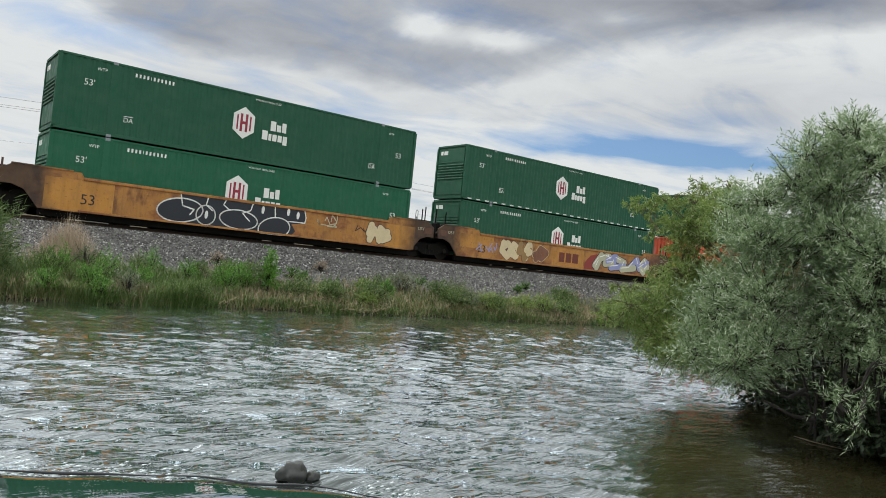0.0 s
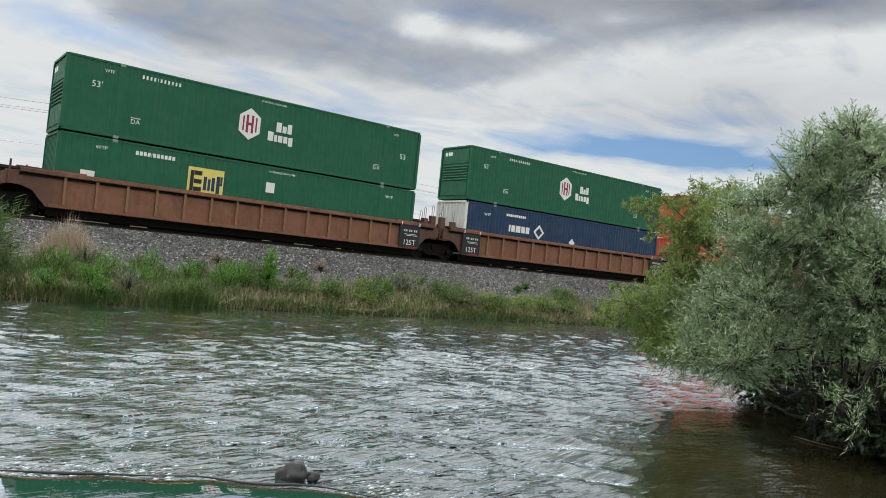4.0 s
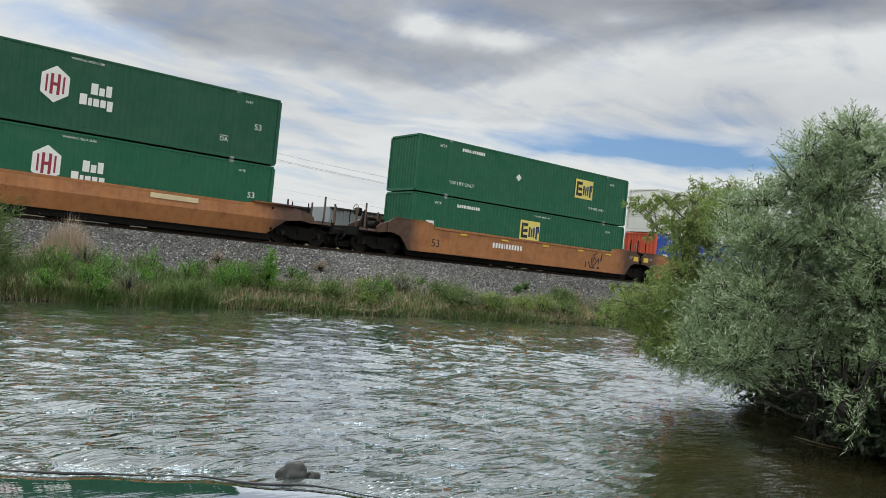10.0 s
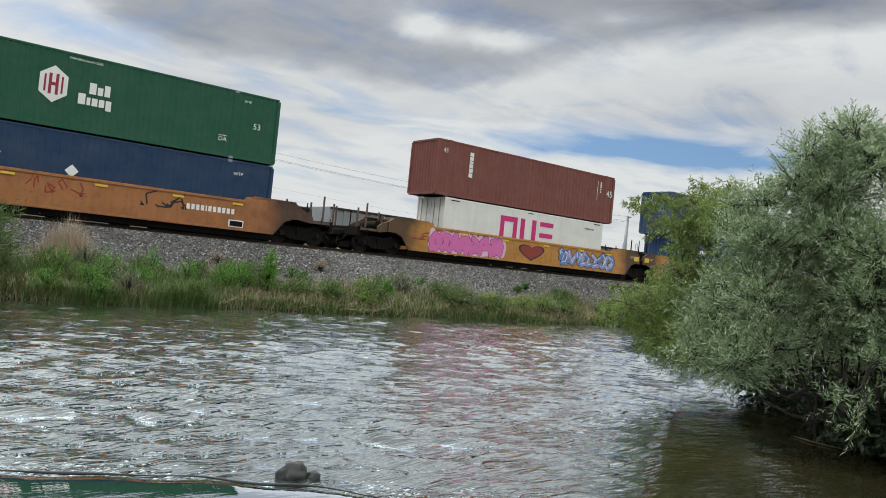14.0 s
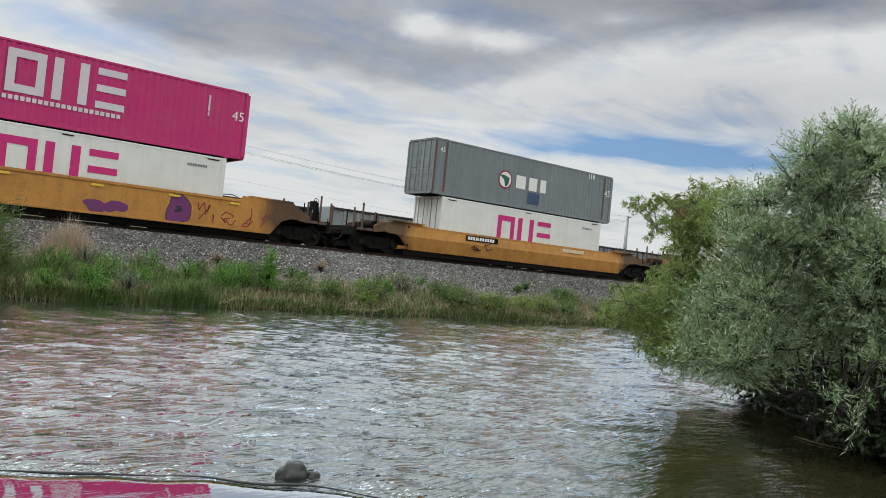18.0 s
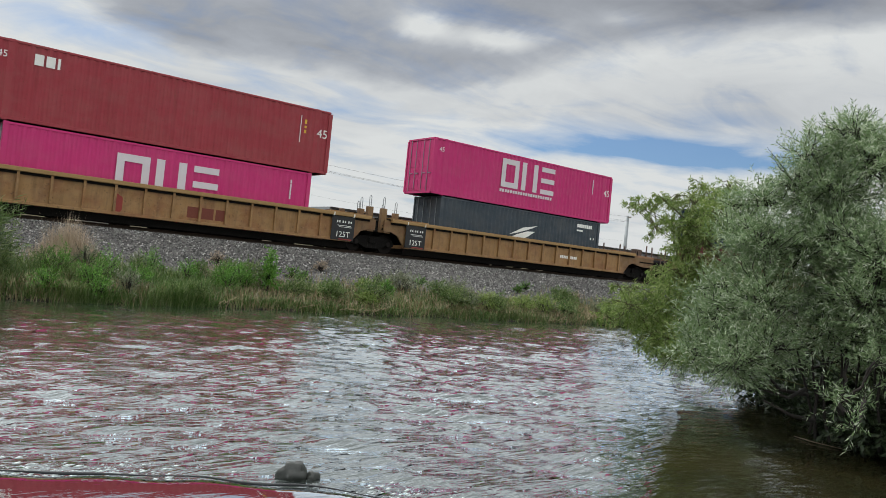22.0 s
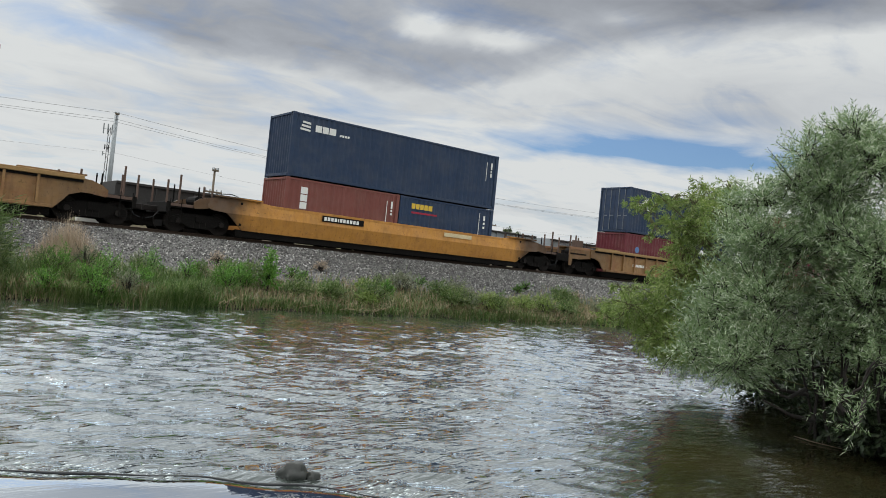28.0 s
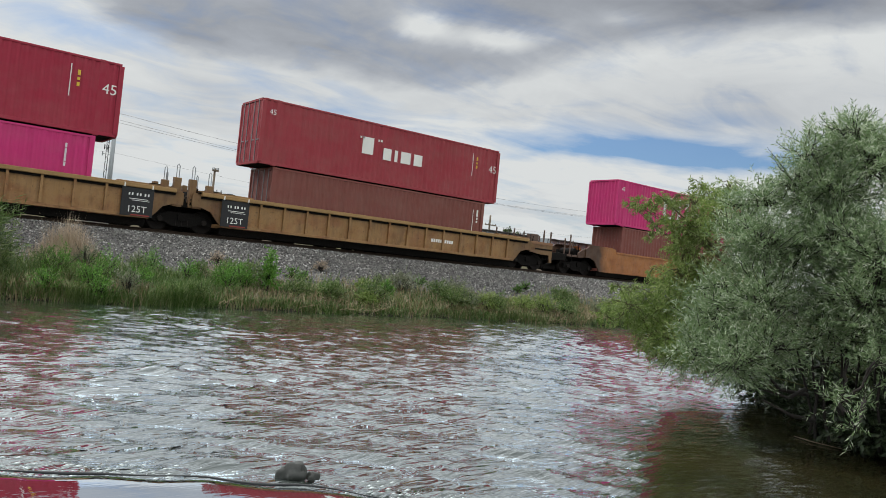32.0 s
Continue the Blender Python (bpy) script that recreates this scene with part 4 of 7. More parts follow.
            part("top_latch", Geo().box(L - 0.8, L - 0.3, -0.006, 0.01, H - 0.16, H - 0.11), "rubber", root)
    elif kind == "column":
        bars(root, "word_bar", e + 1.35, 0, H * 0.86, 0.26, [0.2, 0.2, 0.12, 0.2, 0.22, 0.22], "mark", 0.12, True)
        bars(root, "number_bar", L - e - 0.8, 0, H * 0.85, 0.035, [0.25, 0.9], "mark", 0.5, True)
        bars(root, "number_bar", L - e - 0.55, 0, H * 0.85, 0.10, [0.35, 0.1, 0.1], "mark", 0.6, True)
    elif kind == "columnshort":
        bars(root, "word_bar", 0.75, 0, H * 0.86, 0.34, [0.3, 0.3, 0.3], "mark", 0.12, True)
        bars(root, "number_bar", L - 0.75, 0, H * 0.85, 0.035, [0.25, 0.9], "mark", 0.5, True)
        bars(root, "number_bar", L - 0.5, 0, H * 0.85, 0.10, [0.35, 0.1, 0.1], "mark", 0.6, True)
    elif kind == "shortword":
        bars(root, "word_bar", e + 0.75, 0, H * 0.74, 0.4, [0.3, 0.3, 0.09], "mark", 0.2)
        bars(root, "number_bar", L - e - 0.8, 0, H * 0.85, 0.035, [1.2], "mark", 0.5, True)
        bars(root, "number_bar", L - e - 0.6, 0, H * 0.8, 0.10, [0.2, 0.1, 0.15], "markyellow", 0.8, True)
    elif kind == "yellowword":
        bars(root, "word_bar", e + 0.7, 0, H * 0.78, 0.26, [0.22, 0.22, 0.22, 0.22, 0.24], "markyellow", 0.15)
        bars(root, "word_bar", e + 0.72, 0, H * 0.69, 0.09, [0.2, 0.9, 0.4], "crimson", 0.4)
        bars(root, "number_bar", L - e - 1.0, 0, H * 0.9, 0.035, [0.3, 1.0], "mark", 0.5, True)
        bars(root, "number_bar", L - e - 0.7, 0, H * 0.85, 0.12, [0.25, 0.12, 0.12], "mark", 0.8, True)
    elif kind == "swirlword":
        x, z = 0.9, H * 0.72
        pts = [(x, z), (x + 0.25, z - 0.16), (x + 0.7, z - 0.22), (x + 1.05, z - 0.05), (x + 0.8, z + 0.02), (x + 1.0, z + 0.2), (x + 0.55, z + 0.12), (x + 0.3, z + 0.22)]
        part("emblem", Geo().prism_y(pts, -0.004, 0.012), "mark", root, "white swirling emblem")
        bars(root, "word_bar", 2.15, 0, H * 0.68, 0.24, [0.2, 0.2, 0.22, 0.2, 0.22, 0.18], "mark", 0.25)
        bars(root, "number_bar", L - 0.9, 0, H * 0.9, 0.035, [0.9], "mark", 0.5, True)
        bars(root, "number_bar", L - 0.65, 0, H * 0.9, 0.1, [0.4, 0.12], "mark", 0.5, True)
    elif kind in ("wingtop", "winglow"):
        s = 0.72 if kind == "wingtop" else 1.75
        x, z = (0.85, H * 0.66) if kind == "wingtop" else (c - 2.0, H * 0.36)
        pts = [(x + 0.2 * s, z), (x + 1.0 * s, z + 0.10 * s), (x + 1.55 * s, z + 0.42 * s), (x + 1.2 * s, z + 0.40 * s), (x + 0.75 * s, z + 0.26 * s)]
        part("emblem", Geo().prism_y(pts, -0.004, 0.012), "mark", root, "white wing emblem")
        pts = [(x + 0.45 * s, z + 0.24 * s), (x + 0.8 * s, z + 0.32 * s), (x + 1.3 * s, z + 0.48 * s), (x + 1.65 * s, z + 0.62 * s), (x + 1.0 * s, z + 0.5 * s)]
        part("emblem", Geo().prism_y(pts, -0.004, 0.012), "mark", root, "white wing emblem")
        bars(root, "word_bar", x, 0, z - 0.24 * s, 0.2 * s, [0.16 * s] * 3 + [0.02] + [0.15 * s] * 9, "mark", 0.15)
        if kind == "wingtop":
            bars(root, "word_bar", x + 0.15, 0, z - 0.34, 0.09, [0.08] * 10, "mark", 0.3)
        bars(root, "number_bar", L - 2.0, 0, H * 0.84, 0.2, [0.14] * 8, "mark", 0.12)
        bars(root, "number_bar", L - 2.0, 0, H * 0.76, 0.1, [0.5], "mark", 0.12)
        bars(root, "number_bar", L - 0.8, 0, H * 0.62, 0.12, [0.1, 0.1], "mark", 1.2)
    elif kind == "flagword":
        x, z = 0.4, H * 0.74
        g = Geo()
        for k in range(3):
            g.prism_y([(x + 0.05 * k, z + 0.16 * k), (x + 0.5, z + 0.16 * k - 0.03), (x + 0.5, z + 0.16 * k + 0.06), (x + 0.05 * k, z + 0.16 * k + 0.09)], -0.004, 0.012)
        part("emblem", g, "mark", root, "white striped flag emblem")
        bars(root, "word_bar", x + 0.75, 0, z + 0.02, 0.3, [0.32, 0.3, 0.34], "mark", 0.15)
        bars(root, "word_bar", x + 2.0, 0, z + 0.02, 0.1, [0.1] * 4, "mark", 0.4)
        bars(root, "number_bar", L - 0.8, 0, H * 0.85, 0.035, [1.0], "mark", 0.5, True)
        bars(root, "number_bar", L - 0.5, 0, H * 0.85, 0.10, [0.35, 0.1, 0.2], "mark", 0.6, True)
    elif kind == "bigword":
        bars(root, "word_bar", c - 1.75, 0, H * 0.46, 0.8, [0.62], "mark", 0.2)
        bars(root, "word_bar", c - 1.9, 0, H * 0.70, 0.1, [0.09, 0.09], "mark", 0.6)
        bars(root, "word_bar", c - 0.9, 0, H * 0.70, 0.1, [0.09, 0.09], "mark", 0.6)
        bars(root, "word_bar", c - 0.55, 0, H * 0.42, 0.56, [0.46, 0.18, 0.58, 0.5], "mark", 0.35)
        bars(root, "number_bar", L - e - 1.1, 0, H * 0.86, 0.035, [1.2], "mark", 0.5, True)
        bars(root, "number_bar", L - e - 0.85, 0, H * 0.8, 0.10, [0.2, 0.1, 0.15], "markyellow", 0.8, True)
    elif kind == "discword":
        x, z, r = c - 1.95, H * 0.50, 0.5
        def ringpts(q):
            return [(x + q * r * math.cos(a), z + q * r * math.sin(a)) for a in np.linspace(0, 2 * math.pi, 25)[:-1]]
        em = part("emblem", Geo().prism_y(ringpts(1.0), -0.004, 0.012), "crimson", root, "red ring emblem with a dark green centre")
        part("emblem_disc", Geo().prism_y(ringpts(0.84), -0.007, 0.01), "mark", em)
        part("emblem_core", Geo().prism_y([(x - 0.46, z + 0.22), (x - 0.1, z - 0.02), (x + 0.02, z - 0.4), (x + 0.22, z - 0.24), (x + 0.3, z + 0.12), (x - 0.1, z + 0.24)], -0.010, 0.01), "markgreen", em)
        word_blocks(root, c - 1.15, H * 0.38, 0.72, [(0.72, 1, 0), (0.62, 1, 0), (0.45, 1, 0)], "mark", 0.26)
        bars(root, "number_bar", L - 2.2, 0, H * 0.86, 0.3, [0.06, 0.06, 0.12], "mark", 0.4)
        for xb in (e, L - e):
            part("rust_band", Geo().box(xb - 0.07, xb + 0.07, -0.002, 0.004, 0.2, H - 0.14), "rustpost", root)
        part("rust_band", Geo().box(0.02, 0.14, -0.006, 0.0, 0.12, H - 0.12), "rustpost", root)
        part("patch", Geo().box(c - 0.2, c + 0.7, -0.001, 0.004, 0.35, 1.0), "slate", root, "blue-grey repainted patch")
    elif kind == "discsmall":
        x, z = 1.15, H * 0.62
        ring = [(x + 0.2 * math.cos(a), z + 0.2 * math.sin(a)) for a in np.linspace(0, 2 * math.pi, 17)[:-1]]
        part("emblem", Geo().prism_y(ring, -0.004, 0.012), "tag4", root, "pale blue round emblem")
        bars(root, "number_bar", L - 0.75, 0, H * 0.85, 0.035, [0.25, 0.9], "mark", 0.5, True)
    elif kind == "squaremark":
        part("emblem", Geo().box(1.2, 1.65, -0.004, 0.012, H * 0.68, H * 0.84), "mark", root, "small white square emblem")
        part("emblem_bar", Geo().box(1.25, 1.6, -0.007, 0.012, H * 0.70, H * 0.75), "markblack", root)
        bars(root, "number_bar", L - 0.75, 0, H * 0.85, 0.035, [0.9], "mark", 0.5, True)
    elif kind == "plainend":
        bars(root, "number_bar", L - 0.75, 0, H * 0.85, 0.035, [0.25, 0.9], "mark", 0.5, True)
        bars(root, "number_bar", L - 0.5, 0, H * 0.85, 0.10, [0.35, 0.1, 0.1], "mark", 0.6, True)
    if e and L < 15:
        lettering(root, "45", L - 0.45, -0.003, H * 0.62, 0.55)
        lettering(root, "45", 0.5, -0.003, H * 0.8, 0.34)


# label words for each livery, by colour and emblem
LABELS = {
    "hex": "{c} container with white hexagon emblem", "hexdash": "{c} container with hexagon and white dashes", "hexinc": "faded {c} container with white hexagon",
    "diamond": "{c} container with white diamond emblems", "plate": "{c} container with yellow square panel", "platemid": "{c} container with yellow square panel", "plateright": "{c} container with yellow end panel",
    "platered": "{c} container with red posts, yellow panel", "longword": "{c} container with red and black bars",
    "ring": "smooth {c} container with magenta emblem", "ringpale": "{c} container with a big pale emblem", "ringtext": "{c} container with big pale emblem", "ringsmall": "{c} 20-foot container with pale emblem",
    "column": "{c} container with upright white bars", "columnshort": "{c} container with upright white bars", "shortword": "{c} container with a short white word", "yellowword": "{c} container with a yellow word",
    "swirlword": "{c} container with white swirl emblem", "wingtop": "{c} container with small wing emblem", "winglow": "{c} container with large wing emblem",
    "flagword": "{c} container with white flag emblem", "bigword": "{c} container with large white bars", "discword": "weathered {c} container with round emblem",
    "discsmall": "{c} short container with blue disc", "squaremark": "{c} short container with square mark", "plainend": "plain {c} container with small white numbers",
}
COLOUR_WORDS = {"steelblue": "steel blue", "green": "green", "emerald": "dark green", "orange": "orange", "navy": "navy blue", "blue": "bright blue", "slate": "slate blue", "royal": "navy blue", "darkgrey": "charcoal grey", "white": "white",
                "brown": "reddish brown", "maroon": "maroon", "red": "dark red", "crimson": "crimson", "magenta": "magenta", "grey": "grey"}
FT = 0.3048
WELL_Z = RAIL_Z + 0.36


def load(uc, top, low):
    """Stacks containers on the car whose middle is at uc; each is (feet, height, colour, end, livery, dx[, end colour])."""
    z_top = 0
    for feet, H, col, end, liv, dx, *ec in low:
        z_top = max(z_top, H)
        ob = container(feet * FT - 0.03 * (feet == 20), H, col, end, LABELS[liv].format(c=COLOUR_WORDS[col]) + " in a well car", end_colour=ec[0] if ec else None)
        livery(ob, liv, feet * FT, H)
        y = TRACK_Y - (1.2955 if feet == 53 else 1.219)
        ride(ob, uc + dx - feet * FT / 2, y, WELL_Z)
    feet, H, col, end, liv, dx, *ec = top
    ob = container(feet * FT, H, col, end, LABELS[liv].format(c=COLOUR_WORDS[col]) + " stacked on top", end_colour=ec[0] if ec else None)
    livery(ob, liv, feet * FT, H)
    ride(ob, uc + dx - feet * FT / 2, TRACK_Y - (1.2955 if feet == 53 else 1.219), WELL_Z + z_top + 0.03)


# ---------------------------------------------------------------- well cars
TRUCK = 9.7      # from a unit's middle to its truck
HALF = 1.5       # half the car's width
WHEEL_R = 0.45


def wheelset_mesh():
    g = Geo()
    g.tube((0, -1.0, 0), (0, 1.0, 0), 0.085, n=10)
    for s in (-1, 1):
        y = s * 0.7525
        a, b = (y - 0.07, y + 0.07)
        g.tube((0, a, 0), (0, b, 0), WHEEL_R, n=28)
        fl = y - s * 0.085
        g.tube((0, fl - 0.016, 0), (0, fl + 0.016, 0), WHEEL_R + 0.025, n=28)
        g.tube((0, y + s * 0.07, 0), (0, y + s * 0.10, 0), 0.16, n=12)
        for k in range(4):     # lightening marks that show the turning
            t = k * math.pi / 2
            g.tube((0.27 * math.cos(t), y + s * 0.07, 0.27 * math.sin(t)), (0.27 * math.cos(t), y + s * 0.082, 0.27 * math.sin(t)), 0.05, n=6)
    me = g.mesh("wheelset")
    me.materials.append(M["wheel"])
    return me


WHEELSET = wheelset_mesh()
FRAME_POLY = [(-1.22, 0.36), (-0.98, 0.30), (-0.72, 0.36), (-0.42, 0.20), (0.42, 0.20), (0.72, 0.36), (0.98, 0.30), (1.22, 0.36), (1.22, 0.56), (0.98, 0.66), (0.55, 0.78), (-0.55, 0.78), (-0.98, 0.66), (-1.22, 0.56)]
TRUCK_MESH = {}


def truck(parent, x, x_world):
    if not TRUCK_MESH:
        for key, geo in (("side_frame_a", Geo().prism_y(FRAME_POLY, -1.10, -0.96)), ("side_frame_b", Geo().prism_y(FRAME_POLY, 0.96, 1.10)),
                         ("bolster", Geo().box(-0.2, 0.2, -1.18, 1.18, 0.46, 0.72, 0.03))):
            TRUCK_MESH[key] = geo.mesh("truck_piece")
            TRUCK_MESH[key].materials.append(M["soot"])
        TRUCK_MESH["spring"] = Geo().tube((0, 0, 0.22), (0, 0, 0.48), 0.075, n=8).mesh("spring")
        TRUCK_MESH["spring"].materials.append(M["wheel"])
        TRUCK_MESH["bearing_cap"] = Geo().tube((0, -0.04, 0.45), (0, 0.04, 0.45), 0.11, n=10).mesh("bearing_cap")
        TRUCK_MESH["bearing_cap"].materials.append(M["wheel"])
        # dark block added between the wheels to hide the sky beyond
        TRUCK_MESH["brake_beam"] = Geo().box(-1.35, 1.35, -0.55, 0.55, 0.16, 0.42, 0.05).mesh("brake_beam")
        TRUCK_MESH["brake_beam"].materials.append(M["soot"])
    tr = part("truck", TRUCK_MESH["bolster"], "soot", parent, "sooty two-axle rail truck")
    tr.location = (x, 0, 0)
    for key, nm in (("side_frame_a", "side_frame"), ("side_frame_b", "side_frame"), ("brake_beam", "brake_beam")):
        part(nm, TRUCK_MESH[key], "soot", tr)
    for k in (-0.24, 0.0, 0.24):
        part("spring", TRUCK_MESH["spring"], "wheel", tr).location = (k, -1.03, 0)
    for k in (-0.9, 0.9):
        part("bearing_cap", TRUCK_MESH["bearing_cap"], "wheel", tr).location = (k, -1.13, 0)
    for dx in (-0.9, 0.9):
        w = part("wheelset", WHEELSET, "wheel", tr)
        w.location = (dx, 0, WHEEL_R)
        WHEELSETS.append((w, dx, x_world + dx))
    return tr


def blob_tag(parent, x0, x1, z0, z1, y, fill, line, n, seed, name="spray_paint"):
    """A run of sprayed bubble shapes with outlines."""
    r = random.Random(seed)
    for k in range(n):
        cx = x0 + (x1 - x0) * (k + 0.5) / n
        cz = (z0 + z1) / 2 + r.uniform(-0.05, 0.05)
        ax, az = (x1 - x0) / n * 0.60, (z1 - z0) * 0.5
        ph = [r.uniform(0, 6.28) for _ in range(3)]
        pts = []
        for j in range(22):
            t = 2 * math.pi * j / 22
            q = 1 + 0.16 * math.sin(2 * t + ph[0]) + 0.13 * math.sin(3 * t + ph[1]) + 0.06 * math.sin(5 * t + ph[2])
            pts.append((cx + ax * q * math.cos(t), min(z1, max(z0, cz + az * q * math.sin(t)))))
        o = (k % 2) * 0.0016
        if line:
            big = [(cx + (px - cx) * 1.07, cz + (pz - cz) * 1.06) for px, pz in pts]
            p = part(name, Geo().prism_y(big, y - 0.003 - o, y + 0.002), line, parent)
            part("spray_fill", Geo().prism_y(pts, y - 0.0038 - o, y + 0.002), fill, p)
            hole = [(cx + (px - cx) * 0.26 + ax * r.uniform(-0.2, 0.2), cz + (pz - cz) * 0.24) for px, pz in pts]
            part("spray_line", Geo().prism_y(hole, y - 0.0046 - o, y + 0.002), line, p)
        else:
            part(name, Geo().prism_y(pts, y - 0.003 - o, y + 0.002), fill, parent)


def scrawl(parent, x0, x1, z0, z1, y, mat, n, seed, w=0.05):
    """Thin sprayed strokes, no writing in them."""
    r = random.Random(seed)
    g = Geo()
    for k in range(n):
        a = (x0 + (x1 - x0) * (k + r.uniform(0, 0.4)) / n, z0 + (z1 - z0) * r.uniform(0, 0.5))
        for _ in range(3):
            b = (min(x1, max(x0, a[0] + r.uniform(-0.25, 0.4))), min(z1, max(z0, a[1] + r.uniform(-0.5, 0.5) * (z1 - z0) * 1.4)))
            d = Vector((b[0] - a[0], b[1] - a[1]))
            if d.length < 0.05:
                continue
            q = Vector((-d.y, d.x)).normalized() * w / 2
            g.prism_y([(a[0] - q.x, a[1] - q.y), (b[0] - q.x, b[1] - q.y), (b[0] + q.x, b[1] + q.y), (a[0] + q.x, a[1] + q.y)], y - 0.003 - 0.0005 * (k % 3), y + 0.002)
            a = b
    tagged(part("spray_line", g, mat, parent), kind="stuff")


GLYPHS = [[(0.0, 0.15), (0.35, 0.95), (0.6, 0.25), (1.0, 0.75)], [(0.05, 0.55), (0.5, 0.95), (0.95, 0.5), (0.5, 0.05), (0.2, 0.3)], [(0.0, 0.85), (0.45, 0.6), (0.25, 0.1), (1.0, 0.3)],
          [(0.1, 0.0), (0.3, 0.7), (0.75, 0.95), (0.95, 0.45), (0.55, 0.35)], [(0.0, 0.35), (0.55, 0.1), (0.9, 0.6), (0.4, 0.9)], [(0.15, 0.95), (0.05, 0.4), (0.5, 0.5), (0.6, 0.0), (1.0, 0.6)]]


def stroke(g, a, b, w, y):
    """One fat sprayed stroke with round ends."""
    d = Vector((b[0] - a[0], b[1] - a[1]))
    th = math.atan2(d.y, d.x)
    pts = [(a[0] + w / 2 * math.cos(th + math.pi / 2 + math.pi * k / 5), a[1] + w / 2 * math.sin(th + math.pi / 2 + math.pi * k / 5)) for k in range(6)]
    pts += [(b[0] + w / 2 * math.cos(th - math.pi / 2 + math.pi * k / 5), b[1] + w / 2 * math.sin(th - math.pi / 2 + math.pi * k / 5)) for k in range(6)]
    g.prism_y(pts, y, y + 0.004)


def piece(parent, x0, x1, z0, z1, y, fills, line, n, seed, w=0.26, edge=0.09, shine=None, cloud=None):
    """A sprayed run of fat interlocking strokes with an outline; it spells nothing."""
    r = random.Random(seed)
    if cloud:
        g = Geo()
        for k in range(n * 2):
            cx, cz = x0 + (x1 - x0) * (k + 0.5) / (n * 2), (z0 + z1) / 2 + r.uniform(-0.1, 0.1)
            ax, az = (x1 - x0) / n * 0.5, (z1 - z0) * r.uniform(0.42, 0.56)
            g.prism_y([(cx + ax * math.cos(t) * r.uniform(0.9, 1.1), min(1.57, max(0.27, cz + az * math.sin(t)))) for t in np.linspace(0, 2 * math.pi, 17)[:-1]], y - 0.0015 - 0.0002 * k, y + 0.002)
        part("spray_cloud", g, cloud, parent)
    h = w / 2 + edge / 2
    for k in range(n):
        a0 = x0 + (x1 - x0) * (k - 0.12) / n + h * 0.5
        a1 = min(x1 - h, x0 + (x1 - x0) * (k + 1.7) / n - h * 0.5)
        lean = r.uniform(-0.12, 0.12)
        lift = r.uniform(-0.06, 0.06)
        glyph = r.choice(GLYPHS)
        more = [r.choice(GLYPHS)[:2]] if r.random() < 0.5 else []
        out, fil, shi = Geo(), Geo(), Geo()
        q = 0
        for gl in [glyph] + more:
            P = [(a0 + (a1 - a0) * (u + lean * v), min(z1 - h, max(z0 + h, z0 + h + (z1 - z0 - 2 * h) * v + lift))) for u, v in gl]
            for a, b in zip(P, P[1:]):
                e = 0.00025 * q + 0.0001 * k
                stroke(out, a, b, w + edge, y - 0.007 - e)
                stroke(fil, a, b, w, y - 0.0105 - e)
                if shine:
                    stroke(shi, (a[0] - w * 0.2, a[1] + w * 0.2), (a[0] * 0.4 + b[0] * 0.6 - w * 0.2, a[1] * 0.4 + b[1] * 0.6 + w * 0.2), w * 0.13, y - 0.014 - e)
                q += 1
        p = part("spray_outline", out, line, parent)
        part("spray_fill", fil, fills[k % len(fills)], p)
        if shine:
            part("spray_shine", shi, shine, p)


def black_bubbles(parent, Y):
    """Fat black sprayed bubbles with thin white edges; they spell nothing."""
    def oval(cx, cz, ax, az, tilt, n=26):
        ct, st = math.cos(tilt), math.sin(tilt)
        return [(cx + ax * math.cos(t) * ct - az * math.sin(t) * st, cz + ax * math.cos(t) * st + az * math.sin(t) * ct) for t in np.linspace(0, 2 * math.pi, n + 1)[:-1]]
    body = [(-3.2, 1.58), (-3.05, 1.0), (-3.4, 0.5), (-2.7, 0.36), (-1.2, 0.34), (0.2, 0.33), (1.75, 0.31), (1.95, 0.55), (1.75, 0.85), (2.4, 0.95), (2.42, 1.2), (2.3, 1.53), (0.0, 1.57), (-2.0, 1.58)]
    base = part("spray_fill", Geo().prism_y(body, Y - 0.003, Y + 0.004), "tag7", parent)
    for k, (cx, cz, ax, az, tl) in enumerate(((-3.15, 0.86, 0.92, 0.48, 0.1), (-2.1, 0.78, 0.40, 0.40, 0.0), (-0.68, 0.76, 0.84, 0.40, -0.05), (0.95, 0.58, 0.74, 0.46, 0.2))):
        o = 0.0012 * k
        zs = [(px, max(0.31, pz)) for px, pz in oval(cx, cz, ax, az, tl)]
        p = part("spray_fill", Geo().prism_y(zs, Y - 0.005 - o, Y + 0.002), "tag7", base)
        g = Geo()
        for a, b in zip(zs, zs[1:] + zs[:1]):
            stroke(g, a, b, 0.055, Y - 0.0075 - o)
        part("spray_line", g, "mark", p)
    g = Geo()
    for run in ([(-3.2, 1.58), (-3.08, 1.05), (-2.6, 0.95), (-2.75, 0.72)], [(-2.05, 1.57), (-2.12, 1.2), (-1.85, 1.0)], [(-1.3, 1.5), (-1.4, 1.3), (-1.1, 1.1)], [(-0.1, 1.55), (-0.2, 1.2), (-0.55, 1.05), (-0.2, 0.75)], [(2.32, 1.53), (2.42, 1.2), (2.38, 0.96), (1.6, 0.95)], [(0.9, 1.5), (0.95, 1.05)]):
        for a, b in zip(run, run[1:]):
            stroke(g, a, b, 0.05, Y - 0.012)
    part("spray_line", g, "mark", base)
    for cx, cz in ((-2.08, 0.8), (0.36, 1.3), (1.55, 1.36), (2.02, 1.26)):
        part("spray_shine", Geo().prism_y(oval(cx, cz, 0.07, 0.17, -0.05, 12), Y - 0.014, Y), "mark", base)


